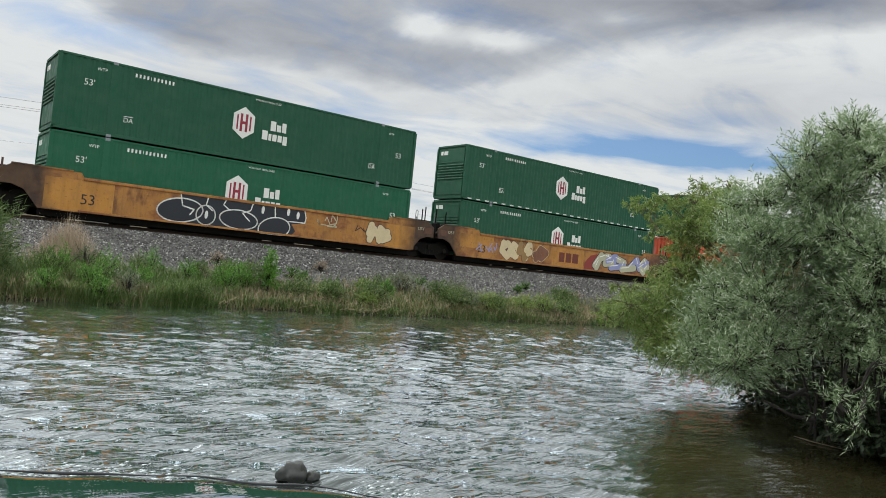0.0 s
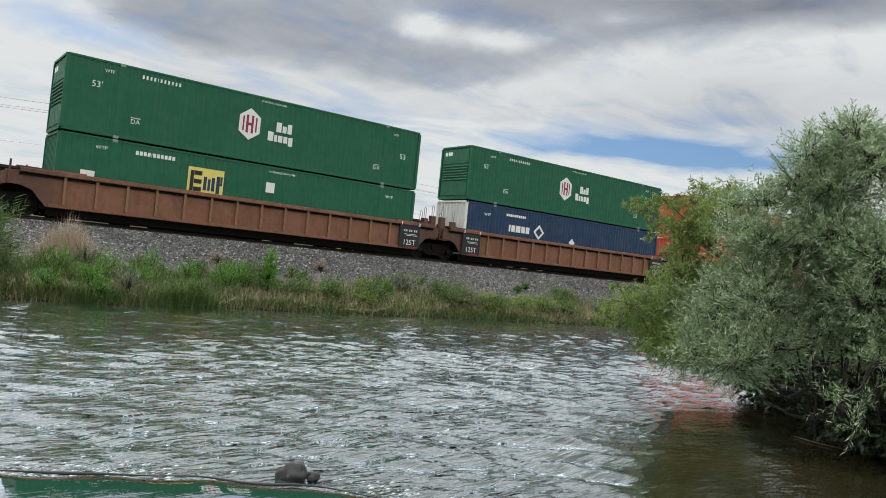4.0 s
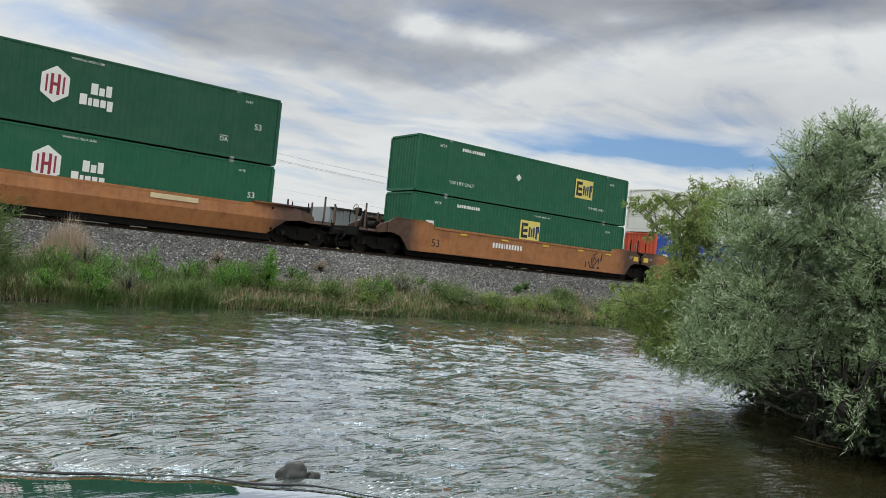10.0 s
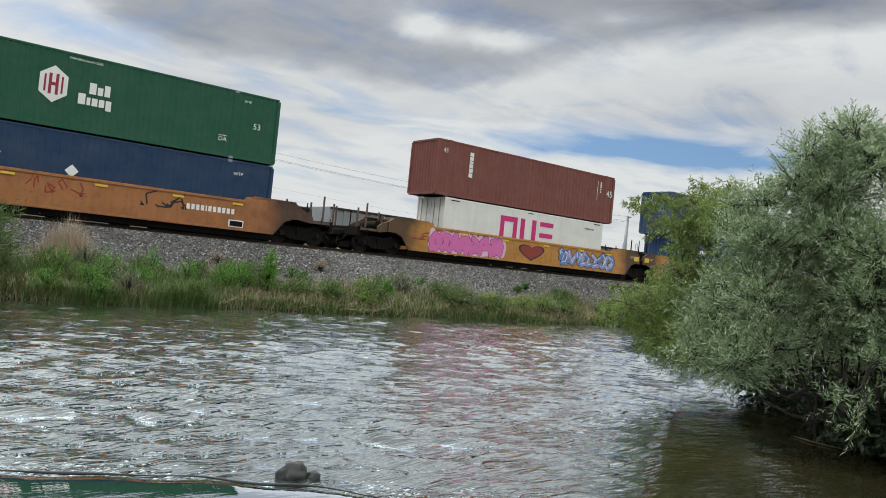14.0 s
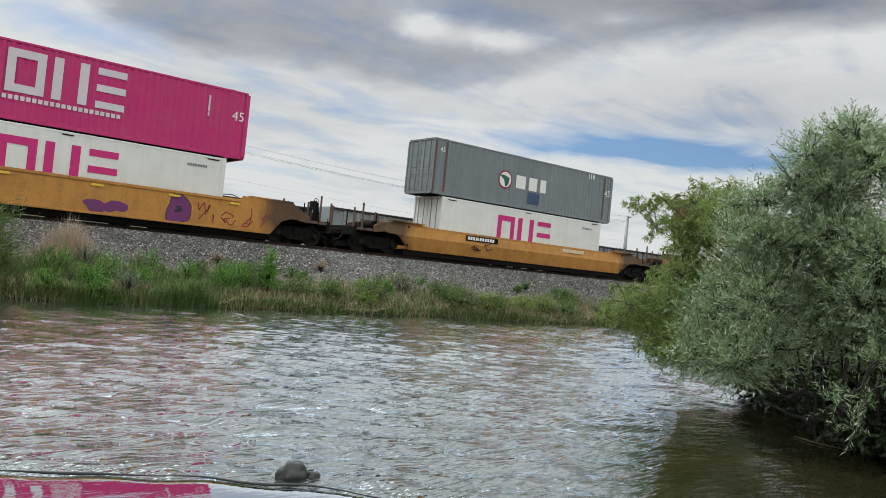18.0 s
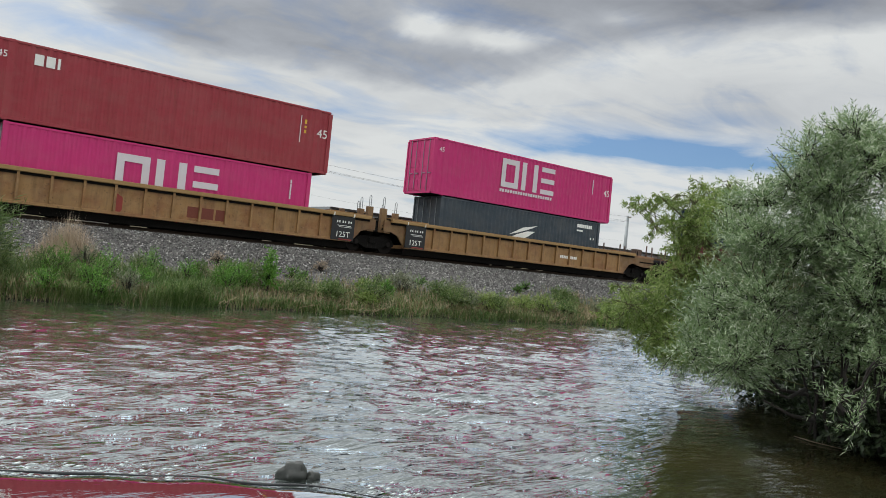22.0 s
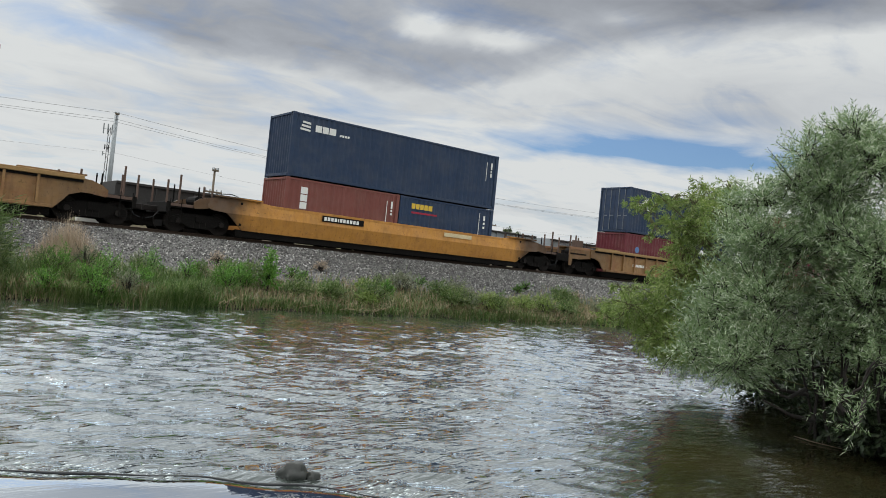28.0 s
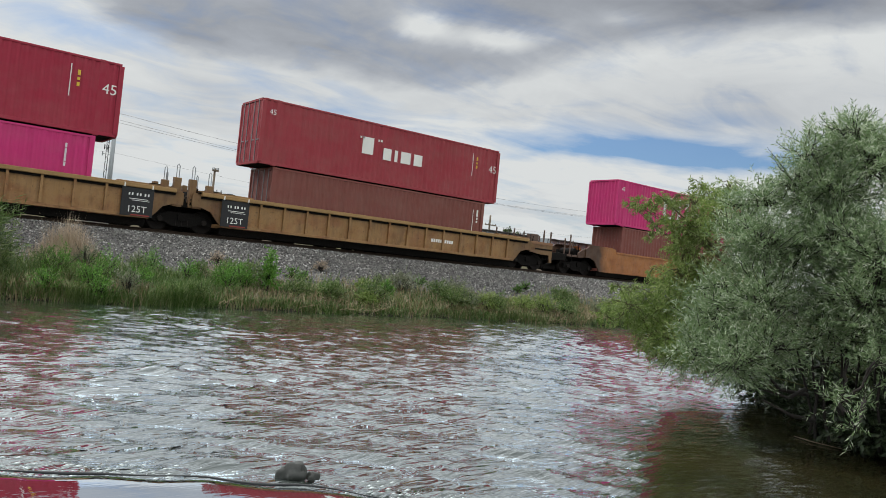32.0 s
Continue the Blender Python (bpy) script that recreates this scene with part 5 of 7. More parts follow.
def well_car(uc, style, colour, left, right, label, trucks="LR", brake=None, box125=True):
    """One well unit, origin at its middle on the rail top. left/right: 'c' coupled end, 'a' articulated joint."""
    root = ride(thing("well_car", label, "railway car", "well cars of the train"), uc, TRACK_Y, RAIL_Z)
    top, bot = {"ribbed": (1.58, 0.36), "smooth": (1.60, 0.30), "curved": (1.52, 0.32)}[style]
    for s in (-1, 1):
        y0, y1 = (-HALF, -HALF + 0.09) if s < 0 else (HALF - 0.09, HALF)
        # side sheet with arches over the trucks
        if style == "curved":
            poly = [(-7.95, bot), (7.95, bot), (8.75, 0.98), (9.3, 1.02), (9.55, 1.1), (9.55, 1.5), (8.9, 1.62), (7.4, 1.62), (6.6, top), (-6.6, top), (-7.4, 1.62), (-8.9, 1.62), (-9.55, 1.5), (-9.55, 1.1), (-9.3, 1.02), (-8.75, 0.98)]
        else:
            poly = [(-8.25, bot), (8.25, bot), (8.5, 0.62), (8.75, 0.92), (9.15, 1.06), (9.55, 1.06), (9.55, 1.55), (9.2, 1.68), (-9.2, 1.68), (-9.55, 1.55), (-9.55, 1.06), (-9.15, 1.06), (-8.75, 0.92), (-8.5, 0.62)]
            if style == "smooth":
                poly[7:8] = [(9.2, 1.78), (6.9, 1.78), (6.8, top), (-6.8, top), (-6.9, 1.78)]
                poly[12] = (-9.2, 1.78)
            else:
                poly[7] = (9.2, top)
                poly[8] = (-9.2, top)
        if style == "curved":
            # the tub leans out to a knee at half height and tucks in below it
            sheet = Geo().prism_y([(-7.95, bot), (7.95, bot), (8.75, 0.98), (-8.75, 0.98)], y0, y1).prism_y(poly[2:], y0, y1)
            sheet.v = [(x, y - (1 if y > 0 else -1) * (0.13 * (z - 0.98) / 0.6 if z > 0.98 else 0.16 * (0.98 - z) / 0.66), z) for x, y, z in sheet.v]
        else:
            sheet = Geo().prism_y(poly, y0, y1)
        side = part("side_sheet", sheet, colour, root)
        out = (lambda a, b: (-HALF - b, -HALF - a)) if s < 0 else (lambda a, b: (HALF + a, HALF + b))
        ya, yb = out(0.0, 0.05)
        if style == "ribbed":
            # dark strip that stands for the shade below the overhanging chord
            part("chord_lip", Geo().box(-9.2, 9.2, *out(0.0, 0.06), top - 0.16, top - 0.065), "soot", side)
            part("top_chord", Geo().box(-9.2, 9.2, *out(0.0, 0.17), top - 0.06, top + 0.10, 0.015), "chord" if colour == "tan" else colour, side)
            part("bottom_chord", Geo().box(-8.2, 8.2, *out(0.0, 0.10), bot, bot + 0.12, 0.012), colour, side)
            for k in range(15):
                xr = -7.7 + k * 1.1
                part("rib", Geo().box(xr - 0.045, xr + 0.045, *out(0.0, 0.11), bot + 0.14, top - 0.06), "ribtan" if colour != "tan" else colour, side)
            for xe in (-1, 1):
                part("deck_edge", Geo().box(min(xe * 7.0, xe * 9.3), max(xe * 7.0, xe * 9.3), *out(-0.35, 0.06), top + 0.10, top + 0.16), colour, side)
        else:
            tz = top if style == "smooth" else top - 0.0
            if style == "curved":
                part("top_chord", Geo().box(-6.8, 6.8, *out(-0.2, -0.09), tz - 0.10, tz + 0.015, 0.012), colour, side)
            else:
                part("top_chord", Geo().box(-6.8, 6.8, *out(-0.02, 0.045), tz - 0.10, tz + 0.015, 0.012), colour, side)
                part("bottom_chord", Geo().box(-6.9, 6.9, *out(0.0, 0.03), bot, bot + 0.08, 0.01), colour, side)
            for xe in (-1, 1):
                part("deck_edge", Geo().box(min(xe * 7.2, xe * 9.2), max(xe * 7.2, xe * 9.2), *out(-0.3, 0.03), (1.78 if style == "smooth" else 1.62), (1.83 if style == "smooth" else 1.67)), colour, side)
    # well floor: cross bearers and two sills, hung low to shut out light below
    for y in (-1.25, 1.10):
        part("floor_sill", Geo().box(-8.2, 8.2, y, y + 0.15, 0.06, 0.345), "soot", root)
    for k in range(9):
        part("cross_bearer", Geo().box(-7.6 + k * 1.9 - 0.12, -7.6 + k * 1.9 + 0.12, -1.1, 1.1, 0.18, 0.34), "soot", root)
    # ends
    for sx, kind in ((-1, left), (1, right)):
        lo, hi = (lambda a, b: (a, b) if sx > 0 else (-b, -a))(8.15, 9.6)
        part("end_bulkhead", Geo().box(*((8.05, 8.15) if sx > 0 else (-8.15, -8.05)), -1.41, 1.41, 0.5, 1.5), "soot", root)
        part("end_deck", Geo().box(lo, hi, -1.40, 1.40, 1.10, 1.22), "soot", root)
        for y in (-0.9, 0.75):
            part("deck_beam", Geo().box(lo, hi, y, y + 0.15, 1.22, 1.46), "soot", root)
        part("center_sill", Geo().box(*((8.2, 9.9) if sx > 0 else (-9.9, -8.2)), -0.3, 0.3, 0.74, 1.10), "soot", root)
        if kind == "c":
            a, b = (9.6, 11.15) if sx > 0 else (-11.15, -9.6)
            part("end_platform", Geo().box(a, b, -1.32, 1.32, 1.02, 1.14, 0.02), "soot", root)
            part("end_sill", Geo().box(*((11.05, 11.2) if sx > 0 else (-11.2, -11.05)), -1.35, 1.35, 0.72, 1.16, 0.02), "soot", root)
            porch = style == "ribbed" and brake == ("R" if sx > 0 else "L")
            if porch:
                cheek_poly = [(9.5, 1.0), (10.4, 0.9), (11.05, 0.9), (11.1, 0.5), (11.28, 0.5), (11.28, 1.54), (9.5, top)]
            else:
                cheek_poly = [(9.5, 1.06), (10.05, 0.98), (10.12, 1.02), (10.12, 1.26), (9.9, 1.42), (9.5, top - 0.02)]
            for yc in (-HALF + 0.07, HALF - 0.15):
                cheek = part("end_cheek", Geo().prism_y([(sx * q, z) for q, z in cheek_poly][::sx], yc, yc + 0.08), colour, root)
                if porch:
                    part("cheek_rail", Geo().box(*sorted((sx * 9.5, sx * 11.25)), yc - 0.03, yc + 0.11, 1.46, 1.6, 0.01), "ribtan", cheek)
                    part("cheek_rail", Geo().box(*sorted((sx * 9.9, sx * 11.25)), yc - 0.03, yc + 0.11, 1.16, 1.24, 0.01), "soot", cheek)
            part("platform_edge", Geo().box(*sorted((sx * 10.12, sx * 11.05)), -1.345, -1.30, 1.0, 1.12, 0.01), "rustpost", root)
            part("draft_sill", Geo().box(a, b, -0.28, 0.28, 0.66, 1.02), "soot", root)
            part("coupler", Geo().box(*((11.2, 11.74) if sx > 0 else (-11.74, -11.2)), -0.12, 0.12, 0.74, 0.98, 0.03), "wheel", root)
            part("air_hose", Geo().path([(sx * 11.2, -0.4, 0.75), (sx * 11.4, -0.42, 0.5), (sx * 11.65, -0.3, 0.42)], [0.025] * 3, 6), "rubber", root)
            ladder = Geo()
            for k in range(3):
                ladder.tube((sx * 10.6, -1.36, 0.35 + 0.3 * k), (sx * 11.05, -1.36, 0.35 + 0.3 * k), 0.014, n=6)
            for q in (10.6, 11.05):
                ladder.tube((sx * q, -1.36, 0.25), (sx * q, -1.36, 1.3), 0.016, n=6)
            part("ladder", ladder, "soot", root)
            for q, y, h in ((9.9, -1.2, 0.75), (10.2, 1.1, 0.9)):
                part("hand_post", Geo().tube((sx * q, y, 1.14), (sx * q, y, 1.14 + h), 0.03, n=6), "soot", root)
            for q, y, h in ((8.7, 0.6, 0.6), (9.35, -0.2, 0.7), (10.7, -1.25, 1.0), (11.15, 0.9, 0.8), (11.2, -1.3, 0.7)):
                if porch:
                    h = max(h, 0.95)
                part("stake", Geo().box(sx * q - 0.035, sx * q + 0.035, y - 0.03, y + 0.03, 1.1, 1.4 + h * 0.9, 0.006), "rustpost", root)
            tank = Geo().tube((sx * 9.7, -0.75, 1.36), (sx * 9.7, 0.35, 1.36), 0.2, n=14)
            part("air_reservoir", tank, "soot", root)
            if porch:
                part("brake_housing", Geo().box(sx * 10.15 - 0.28, sx * 10.15 + 0.28, -1.1, -0.7, 1.58, 2.03, 0.03), "rustpost", root)
                part("hand_rail", Geo().path([(sx * 9.7, -1.2, 1.6), (sx * 9.7, -1.2, 1.95), (sx * 9.2, -1.2, 1.97), (sx * 8.9, -1.2, 1.95), (sx * 8.9, -1.2, 1.6)], [0.02] * 5, 5), "rail", root)
            elif brake and sx == (1 if "R" in brake else -1):
                hb = part("brake_stand", Geo().prism_y([(sx * 10.6 - 0.22, 1.14), (sx * 10.6 + 0.22, 1.14), (sx * 10.6 + 0.05, 1.98), (sx * 10.6 - 0.05, 1.98)], -1.05, -0.95), "soot", root)
                ring = Geo()
                P = [(sx * 10.82, -0.5 + 0.28 * math.cos(t), 1.95 + 0.28 * math.sin(t)) for t in np.linspace(0, 2 * math.pi, 15)]
                ring.path(P, [0.018] * 15, 5)
                for k in range(4):
                    ring.tube((sx * 10.82, -0.5, 1.95), P[k * 3 + 1], 0.012, n=5)
                part("brake_wheel", ring, "steel", hb)
                part("brake_housing", Geo().box(sx * 10.7 - 0.1, sx * 10.7 + 0.1, -0.7, -0.3, 1.68, 2.08, 0.03), "soot", root)
        else:
            part("joint_casting", Geo().tube((sx * 9.7, 0, 0.72), (sx * 9.7, 0, 1.06), 0.42, n=14), "soot", root)
            # guide posts at the joint
            if style == "ribbed":
                for q, wq, zlo, zhi in ((8.82, 0.13, 1.5, 2.0), (9.3 if sx > 0 else 9.52, 0.14, 1.0, 2.16)):
                    part("guide_post", Geo().box(sx * q - wq, sx * q + wq, -1.36, -1.12, zlo, zhi, 0.02), colour, root)
                    part("hand_loop", Geo().path([(sx * q - 0.05, -1.24, zhi - 0.05), (sx * q - 0.05, -1.24, zhi + 0.48), (sx * q, -1.24, zhi + 0.56), (sx * q + 0.06, -1.24, zhi + 0.48), (sx * q + 0.06, -1.24, zhi - 0.05)], [0.017] * 5, 5), "galv", root)
                part("guide_post", Geo().box(sx * 9.1 - 0.1, sx * 9.1 + 0.1, 0.95, 1.2, 1.22, 2.05, 0.02), colour, root)
                part("end_panel", Geo().box(*((9.15, 9.5) if sx > 0 else (-9.5, -9.15)), -1.44, -1.38, 0.98, 1.62, 0.01), colour, root)
            else:
                for q, y, h in ((8.95, -1.2, 1.15), (9.35, -0.9, 1.3), (9.2, 1.1, 0.9)):
                    part("stake", Geo().tube((sx * q, y, 1.22), (sx * q, y, 1.3 + h), 0.032, n=6), "soot", root)
            part("hand_loop", Geo().path([(sx * 9.1, -0.6, 1.2), (sx * 9.1, -0.6, 2.35), (sx * 9.1, -0.5, 2.42), (sx * 9.1, -0.42, 2.35), (sx * 9.1, -0.42, 1.2)], [0.018] * 5, 5), "galv", root)
            for q, y, z, a, b, h in ((8.55, -0.75, 1.46, 0.22, 0.3, 0.35), (9.0, 0.25, 1.46, 0.3, 0.35, 0.28), (9.35, -0.95, 1.22, 0.12, 0.2, 0.62)):
                part("equipment_box", Geo().box(sx * q - a, sx * q + a, y - b, y + b, z, z + h, 0.03), "soot", root)
            for y in (-1.3, -0.2, 0.5):
                part("brake_pipe", Geo().path([(sx * 8.3, y, 1.5), (sx * 8.9, y + 0.05, 1.72), (sx * 9.3, y, 1.6), (sx * 9.6, y - 0.05, 1.3)], [0.03] * 4, 6), "rail", root)
            if sx > 0:
                part("diaphragm", Geo().box(9.55, 9.85, -1.25, 1.25, 1.0, 1.2), "soot", root)
        if box125 and kind == "a":
            x0, x1 = (7.15, 8.35) if style == "ribbed" else (7.75, 8.65)
            px = (x0, x1) if sx > 0 else (-x1, -x0)
            if style == "ribbed":
                yo = -HALF - 0.116
                pl = part("placard", Geo().box(*px, yo - 0.004, yo + 0.01, 0.40, 1.50), "placard", root, "black stencil panel")
                t = part("lettering", text_mesh("125T", 0.36, "mark"), "mark", pl)
                t.location = (sum(px) / 2, yo - 0.006, 0.66)
                for bx in (0.05, 1.1):
                    part("white_tick", Geo().box(px[0] + bx, px[0] + bx + 0.05, yo - 0.06, yo + 0.02, 1.5, 1.66), "mark", pl)
                for bx in (0.25, 0.55, 0.85):
                    bars(pl, "number_bar", px[0] + bx, yo - 0.004, 1.2, 0.1, [0.06, 0.06], "mark", 0.6)
                part("rule_line", Geo().box(px[0] + 0.3, px[1] - 0.2, yo - 0.007, yo, 1.06, 1.085), "mark", pl)
                part("rule_line", Geo().box(px[0] + 0.4, px[1] - 0.15, yo - 0.007, yo, 1.0, 1.02), "mark", pl)
                part("rust_strip", Geo().box(px[0] + 0.4, px[1] - 0.1, yo - 0.007, yo, 0.42, 0.47), "tag8", pl)
            else:
                lettering(root, "125T", sx * 8.75, -HALF - 0.003, 1.42, 0.2, "tag3")
                part("reflector", Geo().box(sx * 9.2 - 0.22, sx * 9.2 + 0.22, -HALF - 0.012, -HALF + 0.01, 1.22, 1.5, 0.004), "markyellow" if colour != "orangebrown" else "rustbrown", root)
    if "L" in trucks:
        truck(root, -TRUCK, uc - TRUCK)
    if "R" in trucks:
        truck(root, TRUCK, uc + TRUCK)
    return root


def number_plate_bars(root, x, z, back=True, mat="mark", h=0.16):
    y = -HALF - 0.05
    if back:
        part("stencil_patch", Geo().box(x - 0.1, x + 2.1, -HALF - 0.004, -HALF + 0.01, z - 0.06, z + h + 0.06), "soot", root)
    bars(root, "number_bar", x, -HALF - 0.005, z, h, [0.13] * 4 + [0.05] + [0.13] * 6, mat, 0.3)


def build_train():
    G53 = (53, H_HC, "green", "slats", "hex", 0)
    G53D = (53, H_HC, "emerald", "slats", "hexdash", 0)
    E53 = (53, H_HC, "emerald", "slats", "hex", 0)
    O53 = (53, H_HC, "orange", "ribs", "hexinc", 0)
    U53 = (53, H_HC, "royal", "ribs", "diamond", 0, "white")
    # (middle at the start, style, colour, left end, right end, trucks, brake, label, top box, lower boxes)
    rows = [
        (-10.55, "smooth", "orangebrown", "a", "c", "LR", None, "rusty yellow-brown well car with smooth sides", E53, [E53]),
        (12.93, "smooth", "orangebrown", "c", "a", "LR", None, "rusty yellow well car with black sprayed shapes", E53, [G53]),
        (32.32, "smooth", "orangebrown", "a", "a", "R", None, "rusty yellow well car covered in sprayed shapes", G53D, [E53]),
        (51.6, "smooth", "rustbrown", "a", "c", "R", "R", "rust-brown well car with pale sprayed shapes", G53, [O53]),
        (74.9, "ribbed", "rustbrown", "c", "a", "LR", None, "rust-brown ribbed well car", G53, [(53, H_HC, "green", "ribs", "plate", 0)]),
        (94.33, "ribbed", "rustbrown", "a", "a", "R", None, "rust-brown ribbed well car with black panel", G53, [U53]),
        (113.7, "ribbed", "rustbrown", "a", "c", "R", None, "rust-brown ribbed well car with weight panel", O53, [O53]),
        (137.1, "ribbed", "rustbrown", "c", "c", "LR", None, "rust-brown ribbed single well car", G53D, [G53]),
        (160.57, "curved", "ochre", "c", "c", "LR", None, "ochre yellow low-sided well car with sloped ends", E53, [G53]),
        (184.17, "smooth", "ochre", "c", "a", "LR", "L", "orange-yellow well car with smooth sides", (53, H_HC, "green", "ribs", "plateright", 0), [(53, H_HC, "green", "ribs", "platemid", 0)]),
        (203.56, "smooth", "ochre", "a", "a", "R", None, "orange-yellow well car with sprayed strokes", (53, H_HC, "white", "slats", "longword", 0), [(53, H_HC, "blue", "ribs", "platered", 0, "orange")]),
        (223.0, "smooth", "ochre", "a", "c", "R", None, "orange-yellow well car with dark strokes", (53, H_HC, "emerald", "slats", "hex", 0), [U53]),
        (246.7, "smooth", "yellow", "c", "a", "LR", None, "yellow well car with pink sprayed shapes", (45, H_HC, "brown", "ribs", "column", 0), [(40, H_HC, "white", "doors", "ring", 0)]),
        (266.15, "smooth", "yellow", "a", "a", "R", None, "yellow well car with purple sprayed shapes", (45, H_HC, "slate", "ribs", "yellowword", 0), [(40, H_HC, "steelblue", "ribs", "swirlword", 0)]),
        (285.55, "smooth", "yellow", "a", "c", "R", "R", "yellow well car with purple spots", (45, H_HC, "magenta", "ribs", "ringtext", 0), [(40, H_HC, "white", "doors", "ring", 0)]),
        (309.2, "curved", "yellow", "c", "c", "LR", None, "yellow low-sided well car with sloped ends", (45, H_HC, "grey", "doors", "discword", 0), [(40, H_HC, "white", "reefer", "ring", 0)]),
        (332.75, "ribbed", "tan", "c", "a", "LR", "L", "tan yellow ribbed well car", (45, H_HC, "brown", "doors", "column", 0), [(40, H_HC, "white", "doors", "ring", 0)]),
        (352.4, "ribbed", "tan", "a", "a", "R", None, "tan yellow ribbed well car with black panels", (45, H_HC, "red", "doors", "shortword", 0), [(40, H_HC, "magenta", "doors", "ringpale", 0)]),
        (372.0, "ribbed", "tan", "a", "c", "R", "R", "tan yellow ribbed well car", (45, H_HC, "magenta", "doors", "ringtext", 0), [(40, H_HC, "darkgrey", "doors", "winglow", 0)]),
        (395.4, "ribbed", "tan", "c", "a", "LR", None, "tan yellow ribbed well car", (40, H_STD, "navy", "ribs", "wingtop", 0), [(20, H_STD, "maroon", "ribs", "columnshort", -3.06), (20, H_STD, "brown", "ribs", "plainend", 3.06)]),
        (414.8, "ribbed", "tan", "a", "a", "R", None, "tan yellow ribbed well car", (40, H_STD, "maroon", "ribs", "columnshort", 0), [(20, H_STD, "maroon", "ribs", "squaremark", -3.06), (20, H_STD, "maroon", "ribs", "columnshort", 3.06)]),
        (434.3, "ribbed", "tan", "a", "c", "R", None, "tan yellow ribbed well car", (40, H_HC, "red", "ribs", "shortword", 0), [(20, H_STD, "magenta", "ribs", "ringsmall", -3.06), (20, H_STD, "navy", "ribs", "wingtop", 3.06)]),
        (457.85, "curved", "yellow", "c", "c", "LR", None, "yellow low-sided well car with sloped ends", (40, H_HC, "navy", "ribs", "flagword", 0), [(20, H_STD, "brown", "ribs", "columnshort", -3.06), (20, H_STD, "navy", "ribs", "yellowword", 3.06)]),
        (481.2, "ribbed", "tan", "c", "a", "LR", "L", "tan yellow ribbed well car", (40, H_HC, "navy", "doors", "wingtop", 0), [(20, H_STD, "maroon", "ribs", "discsmall", -3.06), (20, H_STD, "navy", "ribs", "flagword", 3.06)]),
        (500.7, "ribbed", "tan", "a", "a", "R", None, "tan yellow ribbed well car with black panels", (45, H_HC, "crimson", "ribs", "bigword", 0), [(40, H_HC, "magenta", "ribs", "ringpale", 0)]),
        (520.15, "ribbed", "tan", "a", "c", "R", "R", "tan yellow ribbed well car", (45, H_HC, "red", "doors", "bigword", 0), [(40, H_HC, "brown", "doors", "plainend", 0)]),
        (543.75, "smooth", "ochre", "c", "a", "LR", None, "orange-yellow well car with smooth sides", (45, H_HC, "magenta", "ribs", "ringpale", 0), [(40, H_HC, "brown", "ribs", "plainend", 0)]),
    ]
    cars = []
    for uc, style, col, le, ri, trk, brk, lab, top, low in rows:
        cars.append(well_car(uc, style, col, le, ri, lab, trk, brk))
        load(uc, top, low)
    Y = -HALF
    c = cars
    # painted marks and sprayed shapes, car by car
    for k in (1, 2, 9, 10, 11, 12, 14):
        lettering(c[k], "53", -6.6, Y - 0.003, 0.78, 0.55, "markblack")
    part("yellow_panel", Geo().box(-8.1, -5.7, Y - 0.003, Y + 0.01, 0.34, 1.5), "yellow", c[1])
    black_bubbles(c[1], Y)
    piece(c[1], 5.7, 7.1, 0.38, 1.5, Y - 0.006, ["patch"], "tag7", 2, 12, 0.34, 0.06)
    part("yellow_panel", Geo().box(6.7, 8.4, Y - 0.003, Y + 0.01, 0.34, 1.45), "yellow", c[1])
    scrawl(c[1], 5.0, 6.0, 0.9, 1.5, Y - 0.004, "markblack", 3, 2, 0.04)
    scrawl(c[1], 3.0, 4.0, 0.95, 1.5, Y - 0.002, "tag3", 6, 3, 0.04)
    part("yellow_panel", Geo().box(-8.1, -5.8, Y - 0.003, Y + 0.01, 0.8, 1.5), "yellow", c[2])
    scrawl(c[2], -7.0, -5.6, 0.7, 1.4, Y - 0.004, "tag9", 5, 4, 0.06)
    piece(c[2], -5.25, -2.85, 0.32, 1.55, Y - 0.002, ["patch", "patch", "chord"], "rustpost", 4, 9, 0.36, 0.06)
    piece(c[2], -2.65, -1.5, 0.4, 1.5, Y - 0.002, ["rustbrown"], "patch", 1, 10, 0.4, 0.05)
    part("yellow_panel", Geo().box(-1.3, 1.35, Y - 0.003, Y + 0.01, 0.3, 1.42), "yellow", c[2])
    bars(c[2], "word_bar", -0.75, Y - 0.003, 0.62, 0.55, [0.45, 0.45, 0.5], "markrust", 0.2)
    part("rust_bloom", Geo().prism_y([(1.4, 0.35), (2.6, 0.32), (2.8, 0.9), (2.5, 1.35), (1.9, 1.2), (1.5, 0.8)], Y - 0.002, Y + 0.004), "tag8", c[2])
    piece(c[2], 2.35, 7.6, 0.3, 1.62, Y - 0.002, ["tag3", "tag9", "tag3", "tag9", "tag3"], "tag7", 5, 16, 0.40, 0.09, "mark")
    scrawl(c[3], -7.4, -3.6, 0.4, 1.5, Y - 0.002, "tag3", 9, 17)
    piece(c[3], -2.5, -0.5, 0.3, 1.5, Y - 0.002, ["patch"], "tag7", 4, 19, 0.26, 0.06)
    piece(c[3], -0.3, 1.5, 0.35, 1.4, Y - 0.002, ["ochre"], "chord", 2, 20, 0.24, 0.07)
    scrawl(c[3], -4.6, -2.6, 0.4, 1.2, Y - 0.002, "tag3", 6, 18, 0.07)
    scrawl(c[3], 1.3, 2.6, 0.9, 1.5, Y - 0.004, "patch", 6, 23, 0.07)
    piece(c[3], 4.2, 6.4, 0.45, 1.4, Y - 0.002, ["ochre", "rustbrown"], "tag7", 3, 24, 0.2, 0.06)
